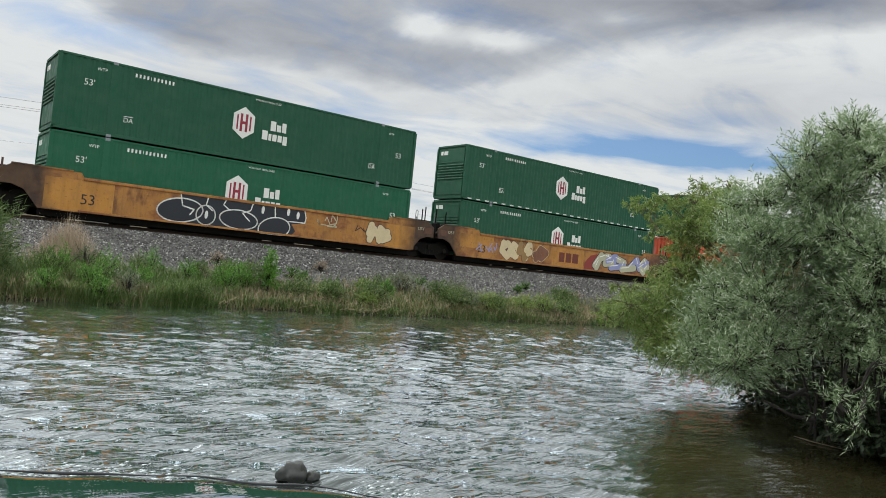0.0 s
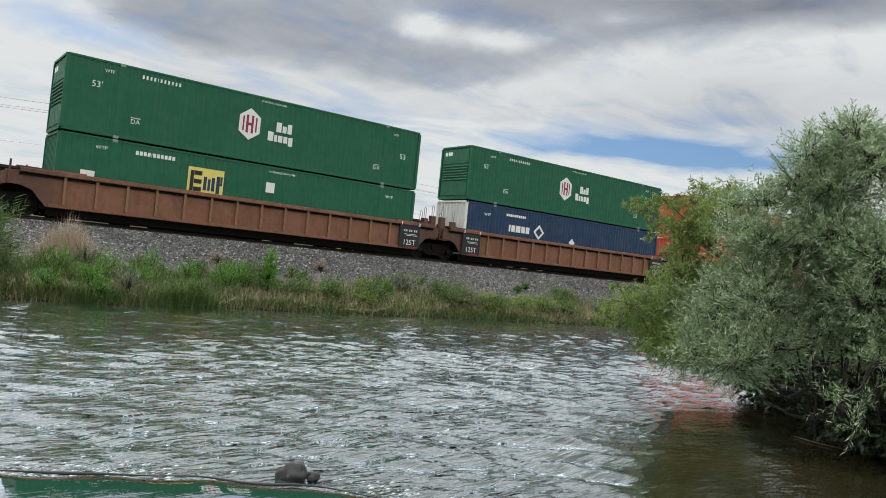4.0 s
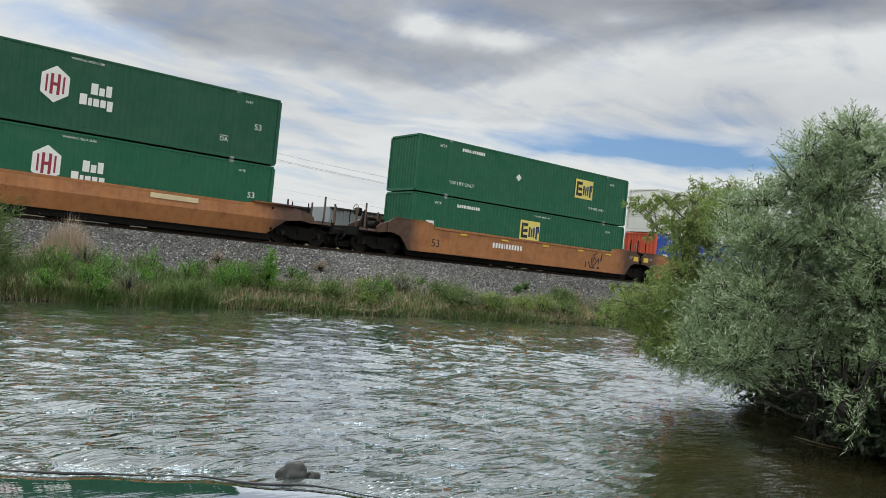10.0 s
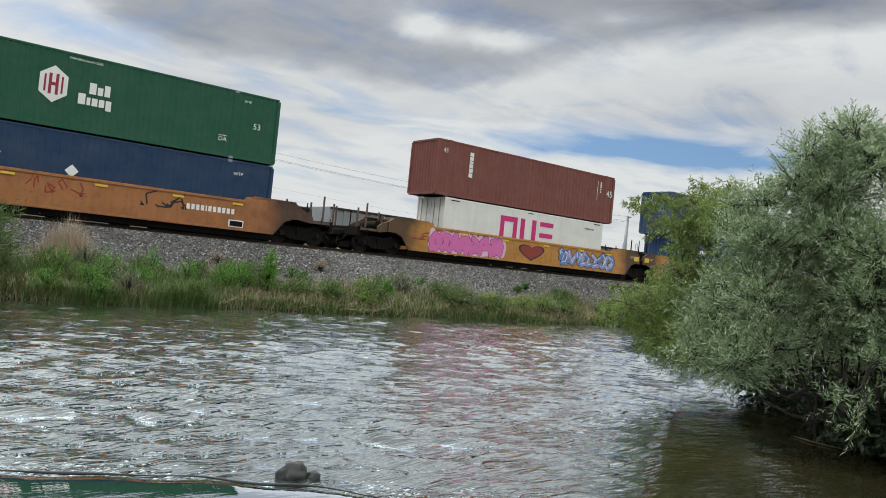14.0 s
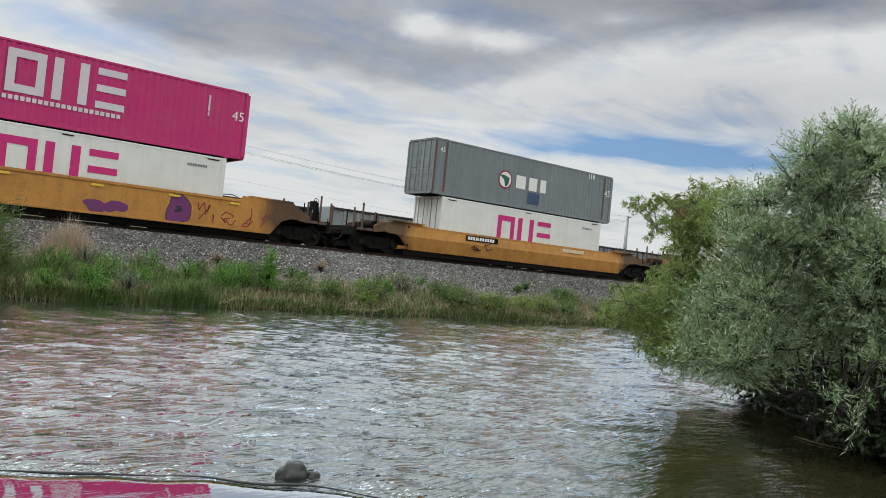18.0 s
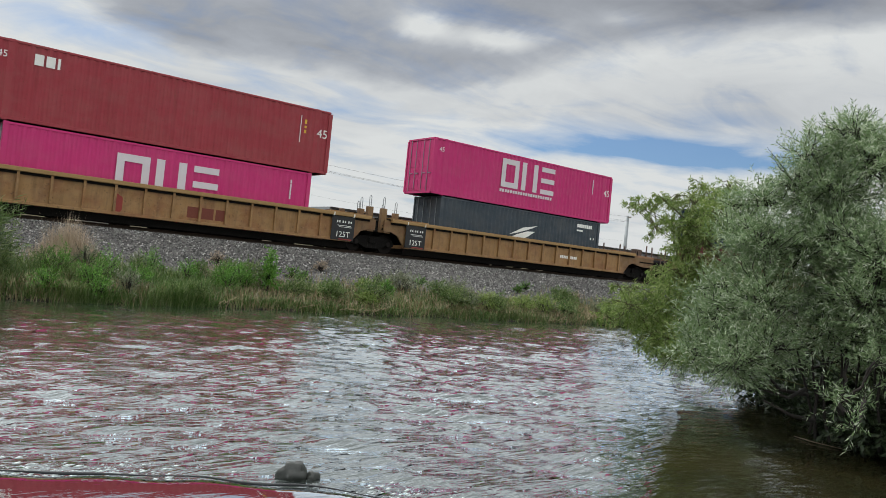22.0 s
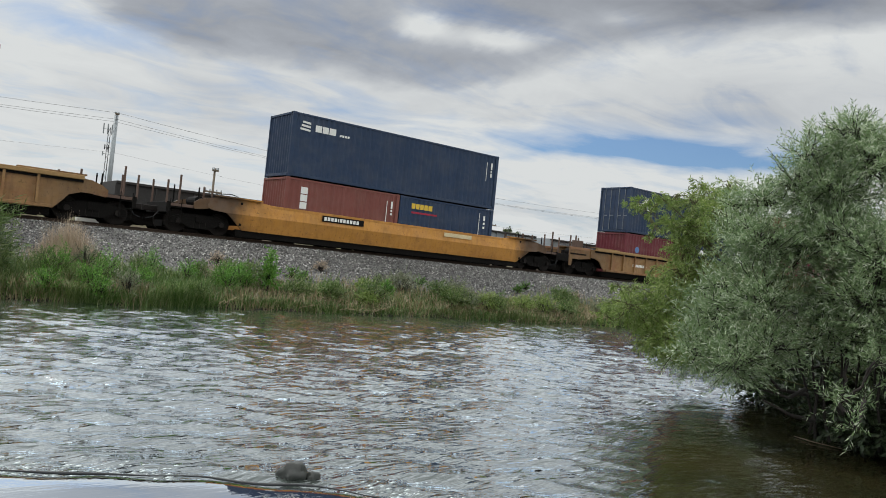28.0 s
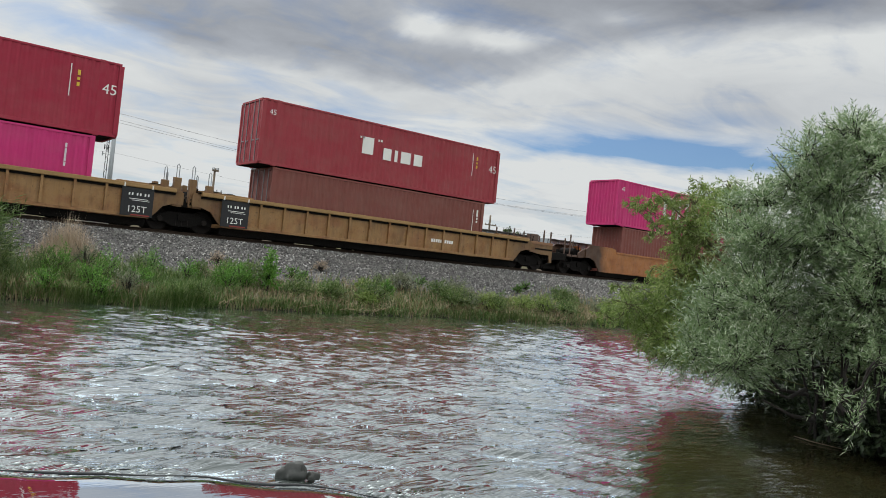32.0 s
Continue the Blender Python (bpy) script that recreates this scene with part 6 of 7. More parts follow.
    number_plate_bars(c[3], 1.9, 1.0, False)
    scrawl(c[3], 4.0, 8.0, 0.4, 1.5, Y - 0.002, "tag3", 10, 29)
    number_plate_bars(c[8], -4.6, 1.22)
    part("cream_patch", Geo().box(2.9, 4.8, Y - 0.004, Y + 0.01, 1.22, 1.42), "patch", c[8])
    number_plate_bars(c[9], -2.8, 0.95, False, "mark", 0.26)
    scrawl(c[9], 4.6, 6.0, 0.5, 1.4, Y - 0.002, "markblack", 7, 31, 0.07)
    part("cream_patch", Geo().box(-0.2, 2.6, Y - 0.003, Y + 0.01, 0.55, 1.38), "chord", c[10])
    bars(c[10], "word_bar", 0.1, Y - 0.003, 0.7, 0.52, [0.5, 0.5, 0.55], "markrust", 0.2)
    scrawl(c[10], 2.9, 4.6, 0.9, 1.5, Y - 0.002, "markblack", 8, 37, 0.07)
    scrawl(c[10], 4.8, 6.8, 0.6, 1.4, Y - 0.002, "markred", 7, 41, 0.06)
    scrawl(c[11], -1.4, 0.6, 0.9, 1.45, Y - 0.002, "tag8", 7, 43, 0.05)
    scrawl(c[11], 2.6, 4.4, 0.9, 1.5, Y - 0.002, "markblack", 7, 47, 0.06)
    number_plate_bars(c[11], 4.4, 0.95, False, "mark", 0.22)
    scrawl(c[12], -8.3, -7.0, 0.9, 1.35, Y - 0.002, "tag8", 6, 52)
    piece(c[12], -7.0, -2.0, 0.34, 1.52, Y - 0.002, ["tag1"], "tag2", 11, 53, 0.28, 0.06, None, "tag10")
    heart = [(0.93 * math.sin(t) ** 3, (0.62 * math.cos(t) - 0.24 * math.cos(2 * t) - 0.1 * math.cos(3 * t)) * 0.62) for t in np.linspace(0, 2 * math.pi, 29)[:-1]]
    hp = part("spray_outline", Geo().prism_y([(0.05 + 1.08 * u, 0.98 + 1.1 * v) for u, v in heart], Y - 0.005, Y + 0.002), "tag7", c[12])
    part("spray_fill", Geo().prism_y([(0.05 + 0.94 * u, 0.98 + 0.93 * v) for u, v in heart], Y - 0.007, Y + 0.002), "tag8", hp)
    piece(c[12], 2.3, 7.2, 0.32, 1.5, Y - 0.002, ["tag4", "tag9"], "tag7", 9, 61, 0.24, 0.07, "mark")
    piece(c[13], -7.6, -4.2, 0.32, 1.5, Y - 0.002, ["tag2"], "tag7", 7, 67, 0.26, 0.07, "tag1")
    blob_tag(c[13], -3.95, -2.8, 0.4, 1.5, Y - 0.002, "tag5", "tag7", 1, 71)
    piece(c[13], -2.1, 0.75, 0.42, 1.45, Y - 0.002, ["tag10"], "tag2", 8, 73, 0.26, 0.05, None, "tag9")
    piece(c[13], 2.35, 4.2, 0.45, 1.4, Y - 0.002, ["tag6"], "tag5", 7, 79, 0.13, 0.1, None)
    piece(c[13], 4.9, 7.1, 0.4, 1.45, Y - 0.002, ["patch"], "tag7", 6, 83, 0.26, 0.05)
    blob_tag(c[14], 0.8, 2.2, 0.4, 0.9, Y - 0.002, "tag2", None, 2, 89)
    blob_tag(c[14], 3.8, 4.7, 0.35, 1.45, Y - 0.002, "tag2", "tag7", 1, 97)
    scrawl(c[14], 5.0, 8.0, 0.5, 1.3, Y - 0.002, "tag8", 9, 101)
    number_plate_bars(c[15], -4.4, 1.2)
    scrawl(c[15], -4.2, -2.4, 0.7, 1.1, Y - 0.002, "markblack", 6, 103, 0.04)
    part("cream_patch", Geo().box(2.7, 4.5, Y - 0.004, Y + 0.01, 1.2, 1.4), "patch", c[15])
    number_plate_bars(c[22], -4.2, 1.2)
    part("cream_patch", Geo().box(2.7, 4.5, Y - 0.004, Y + 0.01, 1.2, 1.4), "patch", c[22])
    for k, x in ((16, -6.1), (18, 2.6), (19, -6.0), (23, -5.6), (25, 2.6), (21, -0.5)):
        bars(c[k], "number_bar", x, Y - 0.003, 0.85, 0.16, [0.11] * 10, "mark", 0.2)
    # small yellow reflective strips along the smooth cars
    for k in (9, 10, 11, 12, 13, 14):
        for x in (-5.1, -2.2, 0.9, 3.8, 6.3):
            part("reflector", Geo().box(x, x + 0.45, Y - 0.05, Y + 0.005, 1.36, 1.45, 0.004), "markyellow", c[k])
    lid = part("tool_box", Geo().box(6.2, 6.85, Y - 0.03, Y + 0.01, 0.42, 0.72, 0.01), "mark", c[11], "white-edged inspection box")
    part("box_lid", Geo().box(6.25, 6.8, Y - 0.034, Y, 0.46, 0.68), "soot", lid)
    for k in (17, 24):
        bars(c[k], "word_bar", 0.6, Y - 0.003, 0.6, 0.45, [0.5, 0.5, 0.5], "markrust", 0.2)
    for k in (17, 23, 24):
        lettering(c[k], "53", 7.5, Y - 0.003, 0.72, 0.34, "markblack")
    blob_tag(c[17], -2.2, -1.9, 0.5, 1.2, Y - 0.002, "tag8", None, 1, 107)


build_train()


# ---------------------------------------------------------------- parked cars and the far side
def gondola(x0, x1, body, top, label):
    root = thing("gondola_car", label, "railway car", "parked cars on the siding", at=((x0 + x1) / 2, TRACK2_Y, RAIL_Z))
    h = (x1 - x0) / 2
    zt = top - RAIL_Z
    for y0, y1 in ((-1.5, -1.42), (1.42, 1.5)):
        side = part("side_sheet", Geo().box(-h, h, y0, y1, 0.95, zt), body, root)
        o = -1 if y0 < 0 else 1
        n = max(3, round(2 * h / 0.85))
        for k in range(n + 1):
            xr = -h + 2 * h * k / n
            a, b = (o * 1.5, o * 1.58)
            part("rib", Geo().box(xr - 0.05, xr + 0.05, min(a, b), max(a, b), 0.95, zt - 0.12), body, side)
        a, b = (o * 1.42, o * 1.6)
        part("top_chord", Geo().box(-h, h, min(a, b), max(a, b), zt - 0.12, zt, 0.02), "gond", side)
    part("end_sheet", Geo().box(-h, -h + 0.08, -1.42, 1.42, 0.95, zt), body, root)
    part("end_sheet", Geo().box(h - 0.08, h, -1.42, 1.42, 0.95, zt), body, root)
    part("floor", Geo().box(-h + 0.08, h - 0.08, -1.42, 1.42, 0.92, 1.02), "soot", root)
    part("load", corrugated(-h + 0.1, h - 0.1, -1.4, 1.4, 0.9, 0.12, 0.0, -1), "soot", root).matrix_local = Matrix(((1, 0, 0, 0), (0, 0, 1, 0), (0, -1, 0, zt - 0.25), (0, 0, 0, 1)))
    part("center_sill", Geo().box(-h - 0.4, h + 0.4, -0.25, 0.25, 0.62, 0.92), "soot", root)
    # dark block added below the floor to shut out light behind the train
    part("hopper_bay", Geo().prism_y([(-h + 3.4, 0.02), (h - 3.4, 0.02), (h - 2.8, 0.92), (-h + 2.8, 0.92)], -1.1, 1.1), "soot", root)
    for x in (-h + 1.6, h - 1.6):
        tr = part("truck", TRUCK_MESH["bolster"], "soot", root)
        tr.location = (x, 0, 0)
        for key in ("side_frame_a", "side_frame_b"):
            part("side_frame", TRUCK_MESH[key], "soot", tr)
        for dx in (-0.9, 0.9):
            part("wheelset", WHEELSET, "wheel", tr).location = (dx, 0, WHEEL_R)


gondola(-10.0, 7.2, "gond", 4.4, "dark parked gondola car on the siding")
gondola(8.55, 18.3, "gond", 4.4, "dark parked ore car on the siding")
gondola(19.45, 34.8, "gondlight", 4.62, "silver-grey ribbed gondola car parked on the siding")
gondola(36.2, 50.4, "gondlight", 4.62, "silver-grey ribbed gondola car parked on the siding")


def utility_pole(x, y, top, r, label, arms, base=1.1):
    root = thing("utility_pole", label, "utility pole", "poles beyond the tracks", at=(x, y, base))
    part("pole", Geo().tube((0, 0, -0.3), (0, 0, top - base), r, r * 0.7, 12), "galv" if r > 0.3 else "wood", root, "", True)
    for z, w in arms:
        arm = part("crossarm", Geo().box(-w / 2, w / 2, -r - 0.12, -r + 0.02, z - base - 0.07, z - base + 0.07), "wood", root)
        for k in (-0.46, -0.2, 0.2, 0.46):
            part("insulator", Geo().tube((k * w, -r - 0.05, z - base + 0.07), (k * w, -r - 0.05, z - base + 0.24), 0.06, 0.035, 8), "galv", arm)
    return root


POLE_Y = 100.0
utility_pole(22.9, POLE_Y, 17.2, 0.33, "tall weathered power pole carrying wires", [(17.0, 0.5)])
utility_pole(122.0, POLE_Y, 16.3, 0.42, "tall weathered power pole carrying wires", [(16.0, 1.0)])
utility_pole(-76.0, POLE_Y, 17.0, 0.42, "tall weathered power pole carrying wires", [(16.7, 1.0)])
p = utility_pole(21.6, 60.0, 8.15, 0.12, "short wooden pole with crossarms and transformer", [(7.95, 0.5), (6.2, 1.4), (5.95, 1.6)])
part("transformer", Geo().tube((0.5, -0.4, 4.05), (0.5, -0.4, 4.85), 0.42, n=16), "galv", p, "grey transformer can")
part("conduit", Geo().path([(0.3, 0, 5.0), (1.6, 0, 5.15), (2.2, 0, 5.0), (2.3, 0, 4.2), (2.3, 0, 3.2)], [0.04] * 5, 6), "wire", p)
part("conduit", Geo().path([(2.3, 0, 4.6), (3.4, 0, 4.55), (3.5, 0, 4.4), (3.5, 0, 2.0)], [0.035] * 4, 6), "wire", p)
part("switch_box", Geo().box(2.0, 2.7, -0.3, 0.3, 3.9, 4.15, 0.04), "galv", p)
utility_pole(68.3, 80.0, 9.95, 0.17, "slim wooden pole with a crossarm", [(8.6, 2.0)])


def wires():
    def run(a, b, sag, name, r=0.035):
        pts = []
        for k in range(25):
            t = k / 24
            q = Vector(a).lerp(Vector(b), t)
            pts.append((q.x, q.y, q.z - sag * 4 * t * (1 - t)))
        tagged(part(name, Geo().path(pts, [r] * 25, 5), "wire"), "dark overhead power line sagging between poles", "power line", "power lines")
    for dz, dy, sag in ((0.0, 0.0, 1.6), (-0.85, -0.3, 1.7), (-1.1, 0.3, 1.5), (-5.0, 0.0, 1.5)):
        run((-76, POLE_Y + dy, 16.9 + dz), (22.9, POLE_Y + dy, 17.2 + dz), sag, "power_line", 0.015 if dz > -2 else 0.007)
        run((22.9, POLE_Y + dy, 17.2 + dz), (122, POLE_Y + dy, 16.2 + dz), sag, "power_line", 0.015 if dz > -2 else 0.007)


wires()


def cell_mast():
    root = thing("cell_mast", "slim grey antenna mast with panel antennas", "antenna mast", at=(26.75, 120.0, 1.0))
    for q in (-0.2, 0.2):
        part("leg", Geo().tube((q, 0, -0.2), (q * 0.7, 0, 17.0), 0.06, 0.04, 6), "wire", root)
    brace = Geo()
    for k in range(16):
        z = 1.0 + k
        brace.tube((-0.18 if k % 2 else 0.18, 0, z), (0.17 if k % 2 else -0.17, 0, z + 1), 0.02, n=5)
    part("bracing", brace, "wire", root)
    for z, n, w, hp in ((16.6, 4, 0.8, 0.75), (13.9, 3, 0.42, 0.35), (12.9, 2, 0.6, 0.3)):
        part("antenna_ring", Geo().tube((-w * 1.2, 0, z), (w * 1.2, 0, z), 0.04, n=6), "galv", root)
        for k in range(n):
            x = (k - (n - 1) / 2) * w * 2.2 / max(1, n - 1)
            part("panel_antenna", Geo().box(x - 0.07, x + 0.07, -0.3, -0.16, z - hp, z + hp, 0.02), "galv" if n != 3 else "wire", root)


cell_mast()
# white block in place of the bright sky between the parked cars
bl = part("concrete_barrier", Geo().prism_y([(7.85, 2.2), (9.4, 2.2), (9.3, 3.5), (7.95, 3.5)], 40.0, 40.35), "mark", None)
tagged(bl, "white block standing in for bright sky beyond the tracks", "barrier")


# ---------------------------------------------------------------- leaves, twigs, trees
def leaf_mesh(name, base, way, length, width, mat, fold=0.25):
    """Many narrow leaves: bases (n,3), directions (n,3), lengths and widths (n)."""
    n = len(base)
    up = RNG.normal(size=(n, 3))
    side = np.cross(way, up)
    side /= np.linalg.norm(side, axis=1, keepdims=True) + 1e-9
    nrm = np.cross(side, way)
    L, W = length[:, None], width[:, None]
    a = base
    m = base + way * L * 0.45
    t = base + way * L - nrm * L * 0.10
    l = m + side * W * 0.5 + nrm * W * fold
    r = m - side * W * 0.5 + nrm * W * fold
    v = np.stack([a, r, t, l], 1).reshape(-1, 3)
    i = np.arange(n)[:, None] * 4
    f = np.concatenate([i + [[0, 1, 2]], i + [[0, 2, 3]]], 1).reshape(-1, 3)
    me = bpy.data.meshes.new(name)
    me.vertices.add(len(v))
    me.vertices.foreach_set("co", v.astype(np.float32).ravel())
    me.loops.add(f.size)
    me.loops.foreach_set("vertex_index", f.astype(np.int32).ravel())
    me.polygons.add(len(f))
    me.polygons.foreach_set("loop_start", np.arange(0, f.size, 3, dtype=np.int32))
    me.update(calc_edges=True)
    me.materials.append(M[mat])
    return me


def unit(v):
    return v / (np.linalg.norm(v, axis=1, keepdims=True) + 1e-9)


def shoots(centre, radius, n, per, twig, leaf, width, up, squash=0.8, shell=0.3):
    """Leafy twigs in a ball: returns leaf arrays and a few twig ends."""
    d = unit(RNG.normal(size=(n, 3)))
    # uneven outline: the ball swells and sinks by direction
    swell = 1.0 + 0.16 * np.sin(3.1 * d[:, :1] + 5.0 * d[:, 1:2] + centre[0] * 9) + 0.14 * np.sin(7.0 * d[:, 2:] + 4.0 * d[:, :1] + centre[1] * 7)
    rr = radius * (shell + (1 - shell) * RNG.random((n, 1))) * (0.7 + 0.45 * RNG.random((n, 1))) * swell
    o = np.array(centre) + d * rr * np.array([1, 1, squash])
    w = unit(d * 0.8 + np.array([0, 0, up]) + 0.5 * RNG.normal(size=(n, 3)))
    tl = twig * (0.6 + 0.8 * RNG.random((n, 1)))
    base, way = [], []
    for k in range(per):
        f = (k + 0.5) / per
        b = o + w * tl * f + np.array([0, 0, -0.10]) * (tl * f * f)
        q = unit(np.cross(w, RNG.normal(size=(n, 3))))
        base.append(b)
        way.append(unit(w * 0.75 + q * 0.75 + np.array([0, 0, -0.10])))
    base, way = np.concatenate(base), np.concatenate(way)
    ln = leaf * (0.6 + 0.7 * RNG.random(len(base)))
    return base, way, ln, ln * width, o, o + w * tl


def bent(a, b, lift, n=7, jit=0.05):
    """Points of a limb that leaves a and bends to b."""
    a, b = Vector(a), Vector(b)
    pts = []
    for k in range(n + 1):
        t = k / n
        q = a.lerp(b, t) + Vector((0, 0, lift * 4 * t * (1 - t)))
        if 0 < k < n:
            q += Vector((random.uniform(-jit, jit), random.uniform(-jit, jit), random.uniform(-jit, jit)))
        pts.append(q)
    return pts


def willow(name, label, root_at, clumps, mat, per, twig, leaf, width, density, up, limb_r, category="tree", rind="bark", reach=9.0):
    root = thing(name, label, category, at=(0, 0, 0))
    root.location = root_at
    ro = np.array(root_at)
    wood = Geo()
    for k in range(4):
        a = random.uniform(0, 6.28)
        wood.path([Vector((0, 0, -0.25)), Vector((0.05 * math.cos(a), 0.05 * math.sin(a), 0.15)), Vector((0.25 * math.cos(a), 0.25 * math.sin(a), 0.7))], [limb_r * 1.3, limb_r * 1.05, limb_r * 0.6], 8)
    part("trunk", wood, "bark", root, "", True)
    done = [np.zeros(3)]
    for cx, cy, cz, r in sorted(clumps, key=lambda q: np.linalg.norm(np.array(q[:3]) - ro)):
        c = np.array([cx, cy, cz]) - ro
        limb = Geo()
        lift = -0.12 if cz < 1.4 else 0.1
        near = min(done, key=lambda q: np.linalg.norm(q - c) + 0.12 * np.linalg.norm(q))
        thick = limb_r if near is done[0] else limb_r * 0.45
        if np.linalg.norm(near - c) < 0.3:
            near = done[0]
            thick = limb_r * 0.4
        pts = bent(near, c, lift, 8, 0.035 * float(np.linalg.norm(near - c)))
        limb.path(pts, [thick * (1 - 0.8 * k / 8) * 0.62 + 0.005 for k in range(9)], 6)
        done.append(c)
        n = max(8, int(density * r * r))
        base, way, ln, wd, o, tip = shoots(c, r, n, per, min(twig, reach * r), leaf, width, up)
        twigs = Geo()
        for j in range(0, n, 5):
            a = pts[random.randrange(5, 9)]
            mid = (a + Vector(o[j])) / 2 + Vector((0, 0, 0.05))
            twigs.path([a, mid, Vector(o[j]), Vector(tip[j])], [0.011, 0.008, 0.005, 0.003], 4)
        part("limb", limb, rind, root, "", True)
        tagged(part("twig", twigs, rind, root), kind="stuff")
        tagged(part("leaf_clump", leaf_mesh("leaf_clump", base, way, ln, wd, mat), mat, root), kind="stuff")
    return root


SILVER = [(10.3, 4.7, 3.95, 0.42), (10.04, 5.0, 3.75, 0.34), (10.1, 4.3, 3.75, 0.62), (10.13, 5.1, 3.2, 0.50), (9.73, 4.62, 2.72, 0.66), (9.7, 4.0, 2.5, 0.7), (9.69, 5.17, 2.45, 0.55),
          (9.69, 5.70, 2.45, 0.42), (9.54, 6.0, 2.0, 0.45), (9.25, 5.18, 1.85, 0.60), (9.9, 4.7, 1.9, 0.5), (10.1, 4.0, 1.9, 0.6), (9.24, 5.9, 1.58, 0.48), (9.1, 6.02, 1.15, 0.36), (8.96, 5.41, 1.10, 0.46),
          (9.1, 5.0, 1.35, 0.3), (10.6, 5.0, 3.0, 0.5), (10.6, 3.6, 3.2, 0.8), (10.5, 4.4, 2.2, 0.7),
          (10.4, 2.7, 2.6, 0.8), (10.2, 2.7, 1.4, 0.7), (10.9, 2.2, 3.6, 0.8), (11.4, 3.2, 3.9, 0.8), (10.3, 3.2, 0.75, 0.45)]
TUFTS = [(9.01, 4.11, 0.82, 0.12), (8.93, 3.79, 0.91, 0.08), (8.53, 3.69, 0.65, 0.07), (9.14, 3.8, 1.34, 0.13), (9.54, 4.61, 1.57, 0.3), (9.45, 4.1, 1.97, 0.36), (10.03, 4.51, 1.45, 0.3)]
SILVER_SIDE = [(9.6, 5.95, 3.15, 0.24), (9.6, 5.5, 3.2, 0.34), (9.6, 5.15, 3.45, 0.34), (9.6, 5.0, 3.85, 0.30), (9.3, 5.7, 2.75, 0.34), (9.25, 5.29, 2.65, 0.40), (9.7, 4.7, 3.4, 0.4), (9.9, 4.6, 4.15, 0.3)]
# low clumps behind the crown, added to darken the water's reflection
SILVER_LOW = [(10.4, 6.1, 0.95, 0.33), (11.3, 6.2, 1.15, 0.5), (11.2, 6.9, 0.95, 0.5), (11.4, 4.8, 1.3, 0.5), (11.0, 7.4, 0.8, 0.4), (12.0, 7.3, 0.85, 0.5), (12.8, 8.0, 0.9, 0.55), (11.6, 8.2, 0.8, 0.4), (13.5, 8.6, 0.95, 0.6)]
GREEN_TOP = [(10.43, 8.53, 3.34, 0.09), (10.35, 8.27, 3.34, 0.12), (10.41, 8.1, 3.38, 0.13), (9.95, 7.57, 3.41, 0.09), (9.98, 7.74, 3.1, 0.08), (10.59, 8.05, 2.98, 0.09), (10.38, 8.01, 2.79, 0.07), (10.14, 7.42, 3.35, 0.17), (10.44, 7.65, 3.05, 0.18),
             (10.45, 7.21, 3.66, 0.12), (10.17, 7.09, 3.32, 0.25), (10.53, 6.98, 3.49, 0.19), (9.88, 6.28, 3.51, 0.16), (10.23, 7.2, 2.87, 0.25), (10.24, 7.42, 2.66, 0.13), (10.33, 7.3, 2.49, 0.19), (10.38, 7.0, 2.98, 0.34), (9.96, 6.38, 3.11, 0.32)]
GREEN_LOW = [(10.53, 7.75, 2.07, 0.2), (10.12, 7.12, 2.14, 0.31), (10.74, 7.22, 2.27, 0.39), (10.76, 8.18, 1.8, 0.22), (10.68, 8.54, 1.81, 0.2), (10.3, 8.55, 1.57, 0.2), (9.6, 8.15, 1.39, 0.11), (10.12, 8.11, 1.55, 0.25),
             (10.83, 8.25, 1.43, 0.31), (10.77, 7.77, 1.62, 0.38), (10.81, 7.37, 1.71, 0.45), (10.44, 7.87, 1.15, 0.2), (10.47, 7.5, 1.11, 0.33), (10.49, 7.04, 1.19, 0.42), (10.49, 8.01, 0.96, 0.13), (9.8, 8.19, 1.9, 0.06), (10.55, 8.07, 2.19, 0.08)]
silver = willow("silver_willow", "bushy silver-green willow leaning over the water", (10.95, 3.75, 0.28), SILVER + SILVER_SIDE + SILVER_LOW + TUFTS, "silverleaf", 15, 0.26, 0.074, 0.17, 1150, 0.65, 0.08)
# upright stems in the dark hollow under the crown, and low boughs over the water
r7 = random.Random(12)
for k in range(26):
    a = Vector((r7.uniform(-0.75, 0.5), r7.uniform(-0.4, 1.5), -0.15))
    b = a + Vector((r7.uniform(-0.5, 0.25), r7.uniform(-0.3, 0.5), r7.uniform(1.5, 2.3)))
    part("stem", Geo().path(bent(a, b, 0.0, 6, 0.04), [0.022 - 0.002 * q for q in range(7)], 5), "bark", silver, "", True)
for P in ([(10.02, 5.0, 0.78), (9.67, 5.03, 0.67), (9.43, 5.26, 0.74)], [(9.9, 4.79, 0.41), (9.51, 4.9, 0.48), (9.18, 5.1, 0.64)], [(10.13, 5.01, 0.7), (9.71, 5.18, 0.75), (9.49, 5.36, 1.02)]):
    part("bough", Geo().path([Vector(q) - Vector((10.95, 3.75, 0.28)) for q in P], [0.032, 0.022, 0.010], 6), "bark", silver, "", True)
tw = part("fallen_branch", Geo().path([(10.58, 5.38, 0.04), (10.48, 5.05, 0.04), (10.5, 4.61, 0.04)], [0.009, 0.008, 0.005], 6), "wood", None, "", True)
tagged(tw, "thin pale fallen branch trailing in the water", "branch")
willow("green_willow", "yellow-green willow with drooping branches over the river", (11.6, 4.2, 0.3), GREEN_TOP + GREEN_LOW, "willowleaf", 14, 0.26, 0.066, 0.22, 1500, -0.6, 0.011, rind="withe", reach=0.9)


